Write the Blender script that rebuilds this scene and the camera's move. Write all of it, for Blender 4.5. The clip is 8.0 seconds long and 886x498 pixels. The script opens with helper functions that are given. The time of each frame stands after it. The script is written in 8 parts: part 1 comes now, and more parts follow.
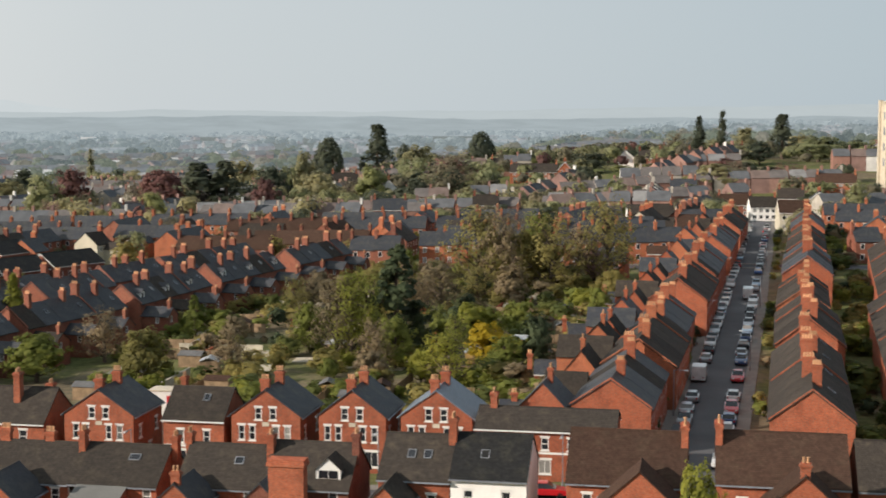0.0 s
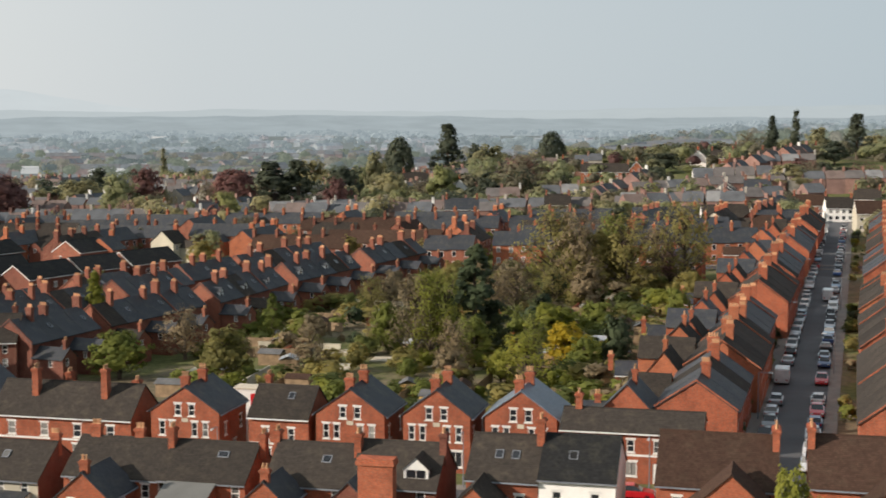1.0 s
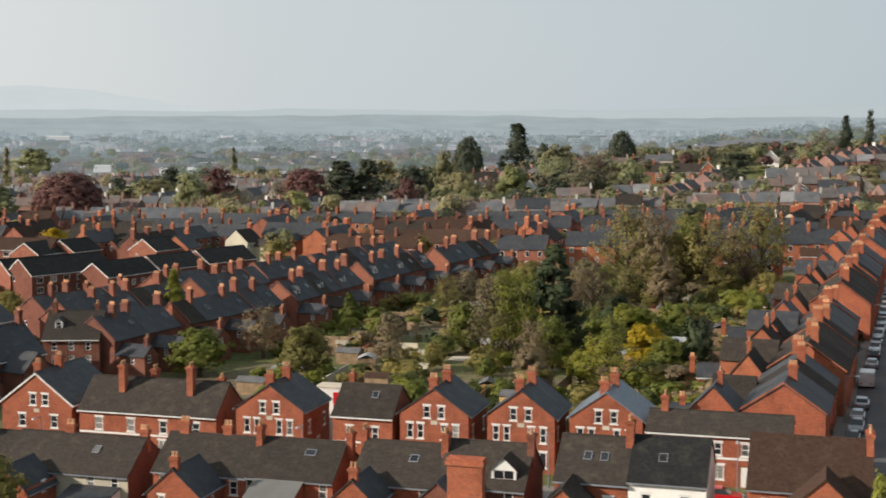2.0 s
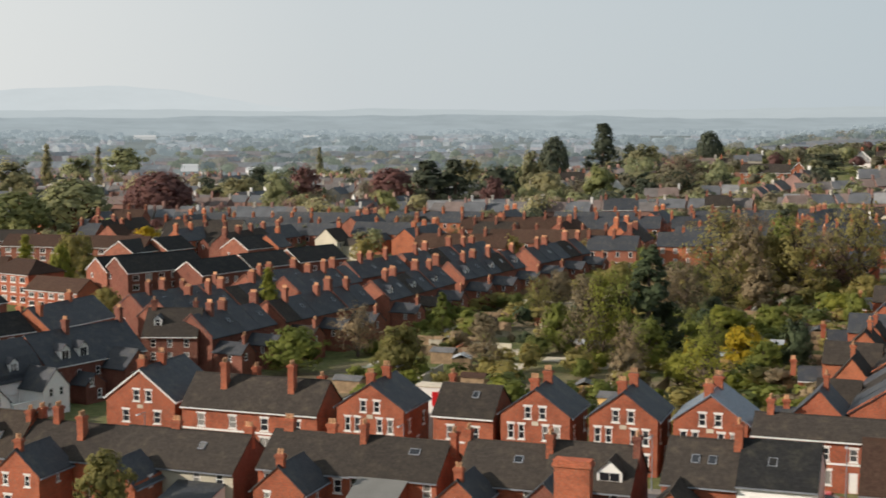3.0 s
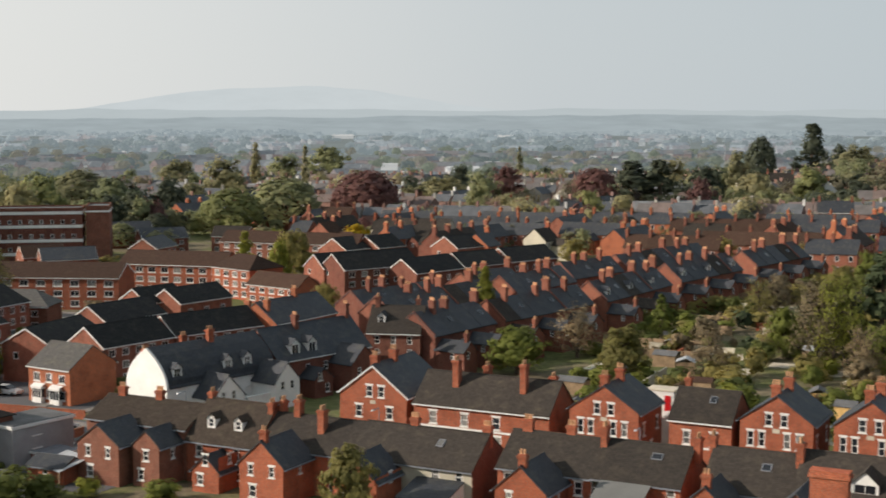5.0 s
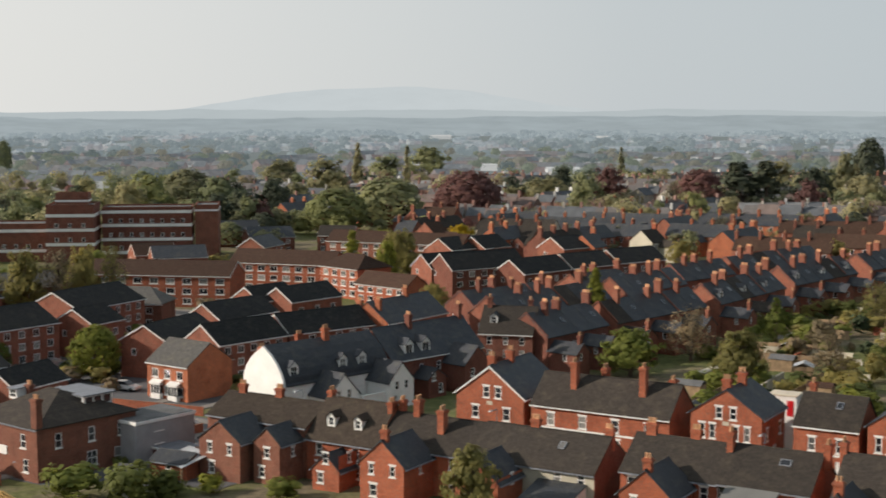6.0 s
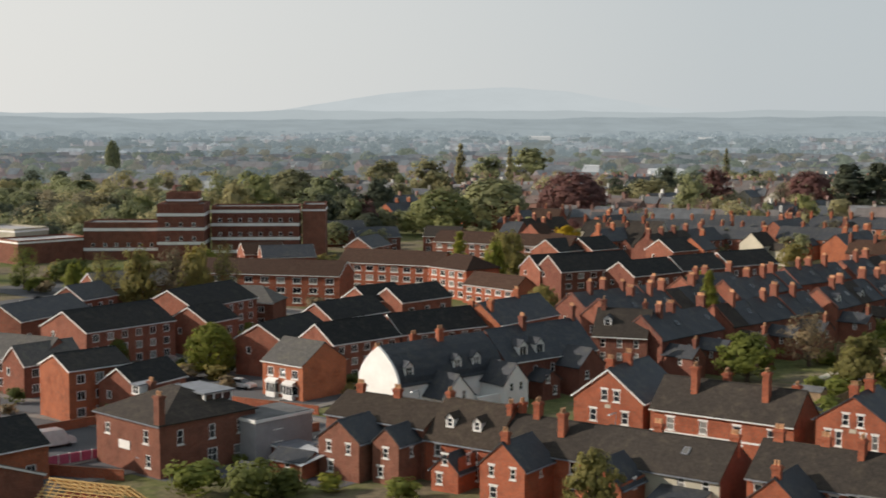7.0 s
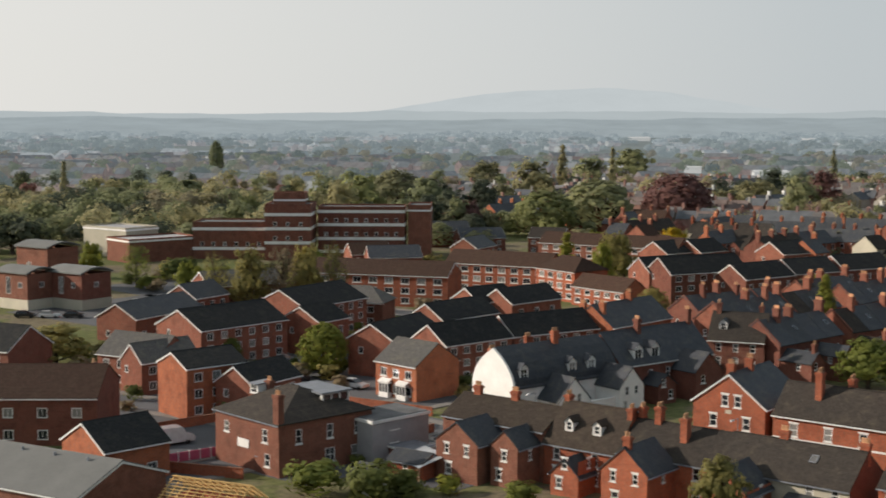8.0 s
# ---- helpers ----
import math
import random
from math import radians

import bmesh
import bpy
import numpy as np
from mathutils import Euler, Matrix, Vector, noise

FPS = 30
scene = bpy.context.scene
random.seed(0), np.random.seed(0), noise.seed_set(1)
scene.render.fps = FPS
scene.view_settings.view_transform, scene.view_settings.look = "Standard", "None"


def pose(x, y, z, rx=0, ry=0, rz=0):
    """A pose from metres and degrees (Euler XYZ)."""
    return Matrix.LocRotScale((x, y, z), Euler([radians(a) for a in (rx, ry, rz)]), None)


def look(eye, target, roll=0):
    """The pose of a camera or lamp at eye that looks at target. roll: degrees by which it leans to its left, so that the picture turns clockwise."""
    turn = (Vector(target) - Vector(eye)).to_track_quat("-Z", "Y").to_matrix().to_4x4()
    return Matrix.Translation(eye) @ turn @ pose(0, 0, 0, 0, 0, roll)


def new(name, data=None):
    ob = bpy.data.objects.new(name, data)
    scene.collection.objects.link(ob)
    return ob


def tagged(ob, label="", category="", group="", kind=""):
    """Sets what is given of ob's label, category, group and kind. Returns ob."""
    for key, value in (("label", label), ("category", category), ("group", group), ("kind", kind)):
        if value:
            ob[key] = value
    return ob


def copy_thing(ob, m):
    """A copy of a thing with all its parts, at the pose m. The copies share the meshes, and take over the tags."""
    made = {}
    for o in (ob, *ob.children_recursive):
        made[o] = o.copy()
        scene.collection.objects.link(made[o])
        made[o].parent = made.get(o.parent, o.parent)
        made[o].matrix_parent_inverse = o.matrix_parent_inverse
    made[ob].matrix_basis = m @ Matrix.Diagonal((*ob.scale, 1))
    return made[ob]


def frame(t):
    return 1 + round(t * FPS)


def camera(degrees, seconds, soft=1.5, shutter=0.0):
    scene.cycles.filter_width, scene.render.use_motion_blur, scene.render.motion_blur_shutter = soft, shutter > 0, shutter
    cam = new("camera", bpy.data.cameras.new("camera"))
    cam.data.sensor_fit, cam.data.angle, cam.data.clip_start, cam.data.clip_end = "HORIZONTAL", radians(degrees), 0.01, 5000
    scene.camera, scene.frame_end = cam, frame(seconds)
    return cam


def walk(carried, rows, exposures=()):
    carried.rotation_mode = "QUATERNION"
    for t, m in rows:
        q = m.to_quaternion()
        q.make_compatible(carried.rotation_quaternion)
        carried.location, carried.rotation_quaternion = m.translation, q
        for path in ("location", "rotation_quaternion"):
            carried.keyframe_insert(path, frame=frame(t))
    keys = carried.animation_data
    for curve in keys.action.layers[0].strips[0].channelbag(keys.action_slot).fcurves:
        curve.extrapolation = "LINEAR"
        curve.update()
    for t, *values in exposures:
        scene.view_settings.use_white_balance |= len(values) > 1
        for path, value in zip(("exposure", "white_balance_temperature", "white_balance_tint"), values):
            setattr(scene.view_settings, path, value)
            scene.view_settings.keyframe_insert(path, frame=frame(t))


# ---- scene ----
cam = camera(35.14, 8.0, 1.75, 0.5)
PATH = [
    (0, look((-0.000, -0.000, 38.400), (-18.640, 97.788, 28.909), -0.09)),
    (0.5, look((-1.049, -0.019, 38.397), (-21.974, 97.304, 28.898), -0.11)),
    (1, look((-2.111, -0.225, 38.427), (-25.315, 96.579, 28.909), -0.09)),
    (2.5, look((-5.500, -0.838, 38.458), (-35.651, 94.030, 28.913), -0.04)),
    (3, look((-6.698, -1.075, 38.441), (-39.774, 92.813, 28.896), -0.04)),
    (3.5, look((-8.006, -1.262, 38.414), (-44.195, 91.469, 28.854), -0.05)),
    (4, look((-9.294, -1.598, 38.482), (-48.594, 89.857, 28.913), -0.01)),
    (4.5, look((-10.528, -1.908, 38.443), (-52.963, 88.136, 28.883), 0.00)),
    (6, look((-14.520, -3.120, 38.328), (-65.956, 82.108, 28.811), 0.04)),
    (6.5, look((-15.849, -3.407, 38.308), (-70.234, 79.974, 28.828), 0.06)),
    (7, look((-17.136, -3.816, 38.250), (-74.375, 77.635, 28.795), 0.09)),
    (7.5, look((-18.435, -4.255, 38.302), (-78.441, 75.180, 28.849), 0.09)),
    (8, look((-19.851, -4.557, 38.233), (-82.562, 72.764, 28.813), 0.10)),
]
walk(cam, PATH, [(0.0, 0.13), (4.5, 0.07), (8.0, -0.07)])

# ---- world, sun, exposure ----
SUN_AZ = math.atan2(-0.54, -0.84)
SUN_EL = radians(23)
world = bpy.data.worlds.new("world")
scene.world = world
world.use_nodes = True
wn, wl = world.node_tree.nodes, world.node_tree.links
sky = wn.new("ShaderNodeTexSky")
sky.sky_type, sky.sun_disc = "NISHITA", False
sky.sun_elevation = SUN_EL
sky.sun_rotation = math.pi / 2 - SUN_AZ
sky.altitude, sky.air_density, sky.dust_density, sky.ozone_density = 50, 1.0, 1.5, 1.0
bg = wn["Background"]
bg.inputs["Strength"].default_value = 0.075
# spring haze: the clear sky passes into pale grey towards the horizon, paler below the sun
way = wn.new("ShaderNodeTexCoord").outputs["Generated"]
parts_of = wn.new("ShaderNodeSeparateXYZ")
wl.new(way, parts_of.inputs[0])
haze = wn.new("ShaderNodeValToRGB")
haze.color_ramp.elements[0].position, haze.color_ramp.elements[0].color = 0.20, (11.2, 11.05, 10.6, 1)
haze.color_ramp.elements[1].position, haze.color_ramp.elements[1].color = 0.64, (5.8, 6.75, 7.35, 1)
near_sun = haze.color_ramp.elements.new(0.40)
near_sun.color = (7.6, 8.15, 8.4, 1)
dim = haze.color_ramp.elements.new(0.80)
dim.color = (4.7, 5.6, 6.3, 1)
half = wn.new("ShaderNodeMath")
half.operation = "MULTIPLY_ADD"
half.inputs[1].default_value, half.inputs[2].default_value = 0.45, 0.58
wl.new(parts_of.outputs[0], half.inputs[0])
wl.new(half.outputs[0], haze.inputs[0])
thin = wn.new("ShaderNodeMapRange")
thin.inputs["From Min"].default_value, thin.inputs["From Max"].default_value = 0.075, 0.24
thin.inputs["To Min"].default_value, thin.inputs["To Max"].default_value = 0.94, 0.85
thin.interpolation_type = "SMOOTHSTEP"
wl.new(parts_of.outputs[2], thin.inputs["Value"])
veil = wn.new("ShaderNodeMix")
veil.data_type = "RGBA"
wl.new(thin.outputs[0], veil.inputs[0]), wl.new(sky.outputs["Color"], veil.inputs[6]), wl.new(haze.outputs["Color"], veil.inputs[7])
wl.new(veil.outputs[2], bg.inputs["Color"])
sun = new("sun", bpy.data.lights.new("sun", "SUN"))
sun.data.energy, sun.data.angle, sun.data.color = 5.2, radians(0.8), (1.0, 0.88, 0.76)
sun.rotation_euler = Vector((math.cos(SUN_AZ) * math.cos(SUN_EL), math.sin(SUN_AZ) * math.cos(SUN_EL), math.sin(SUN_EL))).to_track_quat("Z", "Y").to_euler()


# ---- materials ----
def ramp(n, stops, interp="LINEAR"):
    r = n.new("ShaderNodeValToRGB")
    r.color_ramp.interpolation = interp
    while len(r.color_ramp.elements) < len(stops):
        r.color_ramp.elements.new(0.5)
    for e, (p, c) in zip(r.color_ramp.elements, stops):
        e.position, e.color = p, (*c, 1)
    return r


def shade(c, k):
    return tuple(min(1.0, v * k) for v in c)


def base_material(name, rough, metal=0.0, spec=0.3):
    m = bpy.data.materials.new(name)
    m.use_nodes = True
    b = m.node_tree.nodes["Principled BSDF"]
    b.inputs["Roughness"].default_value = rough
    b.inputs["Metallic"].default_value = metal
    b.inputs["Specular IOR Level"].default_value = spec
    return m, m.node_tree.nodes, m.node_tree.links, b


def mixed(n, l, kind, fac, a, b):
    x = n.new("ShaderNodeMix")
    x.data_type, x.blend_type = "RGBA", kind
    for sock, v in ((x.inputs[0], fac), (x.inputs[6], a), (x.inputs[7], b)):
        if isinstance(v, (int, float)):
            sock.default_value = v
        elif isinstance(v, tuple):
            sock.default_value = (*v, 1)
        else:
            l.new(v, sock)
    return x.outputs[2]


def noisy(n, l, vec, scale, detail=4.0, rough=0.6):
    t = n.new("ShaderNodeTexNoise")
    t.inputs["Scale"].default_value, t.inputs["Detail"].default_value, t.inputs["Roughness"].default_value = scale, detail, rough
    l.new(vec, t.inputs["Vector"])
    return t.outputs["Fac"]


def surface(name, color, rough=0.85, spread=0.35, big=0.25, fine=6.0, vary=0.15, bump=0.3, metal=0.0, spec=0.3, island=False):
    """Plain weathered surface: stains at two scales and a change from object to object."""
    m, n, l, b = base_material(name, rough, metal, spec)
    co = n.new("ShaderNodeTexCoord").outputs["Object"]
    info = n.new("ShaderNodeObjectInfo")
    f1, f2 = noisy(n, l, co, big), noisy(n, l, co, fine, 5.0)
    r1 = ramp(n, [(0.3, shade(color, 1 - spread)), (0.7, shade(color, 1 + spread))])
    l.new(f1, r1.inputs[0])
    r2 = ramp(n, [(0.25, (1 - spread,) * 3), (0.75, (1 + spread * 0.6,) * 3)])
    l.new(f2, r2.inputs[0])
    c = mixed(n, l, "MULTIPLY", 0.7, r1.outputs[0], r2.outputs[0])
    r3 = ramp(n, [(0, (1 - vary,) * 3), (1, (1 + vary,) * 3)])
    if island:
        l.new(n.new("ShaderNodeNewGeometry").outputs["Random Per Island"], r3.inputs[0])
    else:
        l.new(info.outputs["Random"], r3.inputs[0])
    c = mixed(n, l, "MULTIPLY", 1.0, c, r3.outputs[0])
    l.new(c, b.inputs["Base Color"])
    if bump:
        bp = n.new("ShaderNodeBump")
        bp.inputs["Strength"].default_value, bp.inputs["Distance"].default_value = bump, 0.03
        l.new(f2, bp.inputs["Height"])
        l.new(bp.outputs[0], b.inputs["Normal"])
    return m


def brickwork(name, color, mortar=(0.22, 0.125, 0.085), vary=0.12):
    m, n, l, b = base_material(name, 0.9, 0.0, 0.2)
    co = n.new("ShaderNodeTexCoord").outputs["Object"]
    sp = n.new("ShaderNodeSeparateXYZ")
    l.new(co, sp.inputs[0])
    ad = n.new("ShaderNodeMath")
    l.new(sp.outputs[0], ad.inputs[0]), l.new(sp.outputs[1], ad.inputs[1])
    cb = n.new("ShaderNodeCombineXYZ")
    l.new(ad.outputs[0], cb.inputs[0]), l.new(sp.outputs[2], cb.inputs[1])
    br = n.new("ShaderNodeTexBrick")
    br.inputs["Scale"].default_value = 1.0
    br.inputs["Brick Width"].default_value, br.inputs["Row Height"].default_value = 0.225, 0.075
    br.inputs["Mortar Size"].default_value, br.inputs["Bias"].default_value = 0.008, -0.1
    br.inputs["Color1"].default_value, br.inputs["Color2"].default_value = (*shade(color, 1.18), 1), (*shade(color, 0.72), 1)
    br.inputs["Mortar"].default_value = (*mortar, 1)
    l.new(cb.outputs[0], br.inputs["Vector"])
    r1 = ramp(n, [(0.28, (0.62, 0.60, 0.60)), (0.5, (1.0, 1.0, 1.0)), (0.75, (1.22, 1.16, 1.08))])
    l.new(noisy(n, l, co, 0.55, 5.0), r1.inputs[0])
    c = mixed(n, l, "MULTIPLY", 0.85, br.outputs["Color"], r1.outputs[0])
    r2 = ramp(n, [(0.3, (0.82, 0.80, 0.80)), (0.7, (1.12, 1.12, 1.12))])
    l.new(noisy(n, l, co, 5.0, 3.0), r2.inputs[0])
    c = mixed(n, l, "MULTIPLY", 0.7, c, r2.outputs[0])
    r3 = ramp(n, [(0, (1 - vary, 1 - vary * 1.2, 1 - vary * 1.2)), (1, (1 + vary,) * 3)])
    l.new(n.new("ShaderNodeObjectInfo").outputs["Random"], r3.inputs[0])
    c = mixed(n, l, "MULTIPLY", 1.0, c, r3.outputs[0])
    l.new(c, b.inputs["Base Color"])
    bp = n.new("ShaderNodeBump")
    bp.inputs["Strength"].default_value, bp.inputs["Distance"].default_value = 0.4, 0.01
    l.new(br.outputs["Fac"], bp.inputs["Height"])
    bp.invert = True
    l.new(bp.outputs[0], b.inputs["Normal"])
    return m


def tiling(name, color, course=0.22, width=0.28, rough=0.62, moss=0.25, vary=0.15, lichen=(0.20, 0.19, 0.12), spec=0.35):
    """Roof covering in courses up the slope, with single slates that differ and patches of moss."""
    m, n, l, b = base_material(name, rough, 0.0, spec)
    co = n.new("ShaderNodeTexCoord").outputs["Object"]
    sp = n.new("ShaderNodeSeparateXYZ")
    l.new(co, sp.inputs[0])
    cb = n.new("ShaderNodeCombineXYZ")
    l.new(sp.outputs[0], cb.inputs[0]), l.new(sp.outputs[2], cb.inputs[1])
    br = n.new("ShaderNodeTexBrick")
    br.inputs["Scale"].default_value = 1.0
    br.inputs["Brick Width"].default_value, br.inputs["Row Height"].default_value = width, course * 0.6
    br.inputs["Mortar Size"].default_value = 0.012
    br.inputs["Color1"].default_value, br.inputs["Color2"].default_value = (*shade(color, 1.12), 1), (*shade(color, 0.86), 1)
    br.inputs["Mortar"].default_value = (*shade(color, 0.65), 1)
    l.new(cb.outputs[0], br.inputs["Vector"])
    r1 = ramp(n, [(0.50, (0, 0, 0)), (0.72, (1, 1, 1))])
    l.new(noisy(n, l, co, 0.7, 7.0, 0.7), r1.inputs[0])
    mf = n.new("ShaderNodeMath")
    mf.operation = "MULTIPLY"
    mf.inputs[1].default_value = moss
    l.new(r1.outputs[0], mf.inputs[0])
    c = mixed(n, l, "MIX", mf.outputs[0], br.outputs["Color"], lichen)
    r2 = ramp(n, [(0.25, (0.60, 0.61, 0.62)), (0.75, (1.45, 1.38, 1.30))])
    l.new(noisy(n, l, co, 2.3, 6.0, 0.65), r2.inputs[0])
    c = mixed(n, l, "MULTIPLY", 0.8, c, r2.outputs[0])
    r3 = ramp(n, [(0, (1 - vary,) * 3), (1, (1 + vary,) * 3)])
    l.new(n.new("ShaderNodeObjectInfo").outputs["Random"], r3.inputs[0])
    c = mixed(n, l, "MULTIPLY", 1.0, c, r3.outputs[0])
    l.new(c, b.inputs["Base Color"])
    bp = n.new("ShaderNodeBump")
    bp.inputs["Strength"].default_value, bp.inputs["Distance"].default_value = 0.5, 0.02
    bp.invert = True
    l.new(br.outputs["Fac"], bp.inputs["Height"])
    l.new(bp.outputs[0], b.inputs["Normal"])
    return m


def leafy(name, color, vary=0.16, through_light=0.55):
    m, n, l, b = base_material(name, 0.7, 0.0, 0.15)
    geo = n.new("ShaderNodeNewGeometry")
    co = n.new("ShaderNodeTexCoord").outputs["Object"]
    r = ramp(n, [(0, shade(color, 1 - vary)), (0.55, color), (1, (min(1, color[0] * (1 + vary)), min(1, color[1] * (1 + vary * 0.8)), color[2]))])
    l.new(geo.outputs["Random Per Island"], r.inputs[0])
    r2 = ramp(n, [(0.3, (0.78, 0.80, 0.82)), (0.7, (1.2, 1.17, 1.08))])
    l.new(noisy(n, l, co, 0.5, 3.0), r2.inputs[0])
    c = mixed(n, l, "MULTIPLY", 0.8, r.outputs[0], r2.outputs[0])
    r3 = ramp(n, [(0, (0.82, 0.85, 0.85)), (1, (1.2, 1.15, 1.1))])
    l.new(n.new("ShaderNodeObjectInfo").outputs["Random"], r3.inputs[0])
    c = mixed(n, l, "MULTIPLY", 1.0, c, r3.outputs[0])
    l.new(c, b.inputs["Base Color"])
    tr = n.new("ShaderNodeBsdfTranslucent")
    l.new(c, tr.inputs["Color"])
    mx = n.new("ShaderNodeMixShader")
    mx.inputs[0].default_value = through_light
    l.new(b.outputs[0], mx.inputs[1]), l.new(tr.outputs[0], mx.inputs[2])
    l.new(mx.outputs[0], n["Material Output"].inputs["Surface"])
    return m


BRICK = brickwork("red_brick", (0.365, 0.100, 0.050))
BRICK_DARK = brickwork("dark_red_brick", (0.177, 0.061, 0.045))
BRICK_ORANGE = brickwork("orange_brick", (0.430, 0.138, 0.066))
# darker, less saturated red for the middle and farther rows
BRICK_DULL = brickwork("aged_red_brick", (0.265, 0.092, 0.060))
BRICK_BROWN = brickwork("brown_brick", (0.210, 0.082, 0.055))
SLATE = tiling("blue_slate", (0.035, 0.040, 0.050), moss=0.25, rough=0.6, spec=0.4)
SLATE_GREY = tiling("grey_slate", vary=0.26, color=(0.041, 0.035, 0.030), moss=0.5, lichen=(0.088, 0.073, 0.054), rough=0.85, spec=0.2)
TILE_BROWN = tiling("brown_clay_tile", (0.063, 0.037, 0.027), moss=0.3, lichen=(0.091, 0.073, 0.049), rough=0.9, spec=0.15)
TILE_MOSSY = tiling("mossy_brown_tile", (0.052, 0.041, 0.033), moss=0.4, lichen=(0.091, 0.079, 0.055), rough=0.9, spec=0.15)
TILE_GREY = tiling("grey_concrete_tile", (0.104, 0.100, 0.095), moss=0.3, rough=0.85)
TILE_BLACK = tiling("black_tile", (0.027, 0.028, 0.029), moss=0.12, rough=0.85, spec=0.12)
RENDER_WHITE = surface("white_render", (0.82, 0.80, 0.76), 0.9, 0.08, 0.4, 5.0, 0.05)
RENDER_CREAM = surface("cream_render", (0.50, 0.46, 0.36), 0.9, 0.12)
PAINT = surface("white_paint", (0.736, 0.724, 0.690), 0.5, 0.06, 1.0, 8.0, 0.05, 0.05)
STONE = surface("pale_stone", (0.525, 0.463, 0.362), 0.85, 0.18, 1.0, 9.0)
POT = surface("clay_pot", (0.54, 0.30, 0.16), 0.8, 0.3, 1.5, 8.0, 0.3)
LEAD = surface("lead_flashing", (0.200, 0.213, 0.237), 0.55, 0.2, 1.0, 6.0)
GREYWALL = surface("grey_render", (0.375, 0.362, 0.362), 0.9, 0.12, 0.5, 6.0)
FELT = surface("felt_roof", (0.125, 0.125, 0.125), 0.9, 0.3, 0.5, 6.0)
METAL = surface("pale_metal_roof", (0.450, 0.463, 0.475), 0.45, 0.12, 0.4, 5.0, 0.08, 0.05, 0.3)
SHEET_GREY = surface("grey_roof_sheet", (0.155, 0.155, 0.145), 0.7, 0.12, 0.3, 5.0, 0.12, 0.05)
ASPHALT = surface("asphalt", (0.098, 0.098, 0.103), 0.9, 0.18, 0.12, 3.0, 0.0)
PAVING = surface("paving", (0.213, 0.194, 0.175), 0.9, 0.2, 0.4, 4.0, 0.0)
TIMBER = surface("new_timber", (0.55, 0.36, 0.14), 0.8, 0.2, 1.0, 7.0, 0.15)
FENCE_WOOD = surface("fence_wood", (0.250, 0.175, 0.106), 0.9, 0.3, 0.8, 6.0, 0.3)
BARK = surface("bark", (0.106, 0.081, 0.060), 0.95, 0.35, 1.0, 8.0, 0.2)
RUBBER = surface("rubber", (0.02, 0.02, 0.02), 0.8, 0.1, 2.0, 9.0, 0.0)
PINK = surface("pink_fence", (0.50, 0.10, 0.17), 0.7, 0.15, 0.8, 5.0, 0.1)
LINE_WHITE = surface("road_paint", (0.6, 0.6, 0.58), 0.8, 0.2)
LINE_BLUE = surface("blue_sheet", (0.05, 0.12, 0.35), 0.6, 0.2)
CHROME = surface("alloy", (0.5, 0.5, 0.52), 0.3, 0.05, 1.0, 5.0, 0.0, 0.0, 0.9)
LAMP_GLASS = surface("lamp_glass", (0.6, 0.6, 0.58), 0.2, 0.05, 1.0, 5.0, 0.0, 0.0)
LAMP_RED = surface("lamp_red", (0.35, 0.02, 0.02), 0.25, 0.05, 1.0, 5.0, 0.0, 0.0)
glass_m, _n, _l, _b = base_material("window_glass", 0.08, 0.0, 0.6)
_b.inputs["Base Color"].default_value = (0.018, 0.021, 0.026, 1)
_r = ramp(_n, [(0.35, (0.05,) * 3), (0.7, (0.16,) * 3)])
_l.new(noisy(_n, _l, _n.new("ShaderNodeTexCoord").outputs["Object"], 2.0), _r.inputs[0])
_l.new(_r.outputs[0], _b.inputs["Roughness"])
_r = ramp(_n, [(0.0, (0.012, 0.014, 0.018)), (0.6, (0.03, 0.033, 0.038)), (0.8, (0.16, 0.155, 0.145)), (1.0, (0.30, 0.29, 0.27))])
_l.new(_n.new("ShaderNodeObjectInfo").outputs["Random"], _r.inputs[0])
_l.new(_r.outputs[0], _b.inputs["Base Color"])
GLASS = glass_m


def car_paint(name, color, metal=0.3):
    m, n, l, b = base_material(name, 0.3, metal, 0.5)
    b.inputs["Coat Weight"].default_value = 0.6
    co = n.new("ShaderNodeTexCoord").outputs["Object"]
    r = ramp(n, [(0.3, shade(color, 0.85)), (0.7, shade(color, 1.1))])
    l.new(noisy(n, l, co, 1.5), r.inputs[0])
    l.new(r.outputs[0], b.inputs["Base Color"])
    return m


CAR_PAINTS = [("white", car_paint("white_car_paint", (0.62, 0.62, 0.61), 0.0)), ("silver", car_paint("silver_car_paint", (0.45, 0.46, 0.48), 0.7)),
              ("black", car_paint("black_car_paint", (0.02, 0.02, 0.023))), ("dark blue", car_paint("blue_car_paint", (0.03, 0.06, 0.16))),
              ("grey", car_paint("grey_car_paint", (0.16, 0.17, 0.18), 0.6)), ("red", car_paint("red_car_paint", (0.50, 0.015, 0.02), 0.0)),
              ("light blue", car_paint("light_blue_car_paint", (0.25, 0.36, 0.48), 0.4))]

LEAVES = {
    "green": leafy("spring_leaves", (0.205, 0.235, 0.066)),
    "lime": leafy("lime_leaves", (0.270, 0.285, 0.062)),
    "olive": leafy("olive_leaves", (0.275, 0.250, 0.098)),
    "dark": leafy("dark_leaves", (0.056, 0.076, 0.042), through_light=0.15),
    "brown": leafy("budding_twigs", (0.225, 0.180, 0.115), through_light=0.3),
    "copper": leafy("copper_leaves", (0.150, 0.062, 0.066), through_light=0.3),
    "yellow": leafy("yellow_leaves", (0.46, 0.36, 0.04)),
    "pink": leafy("pink_blossom", (0.360, 0.220, 0.230)),
    "hedge": leafy("hedge_leaves", (0.165, 0.190, 0.066)),
}

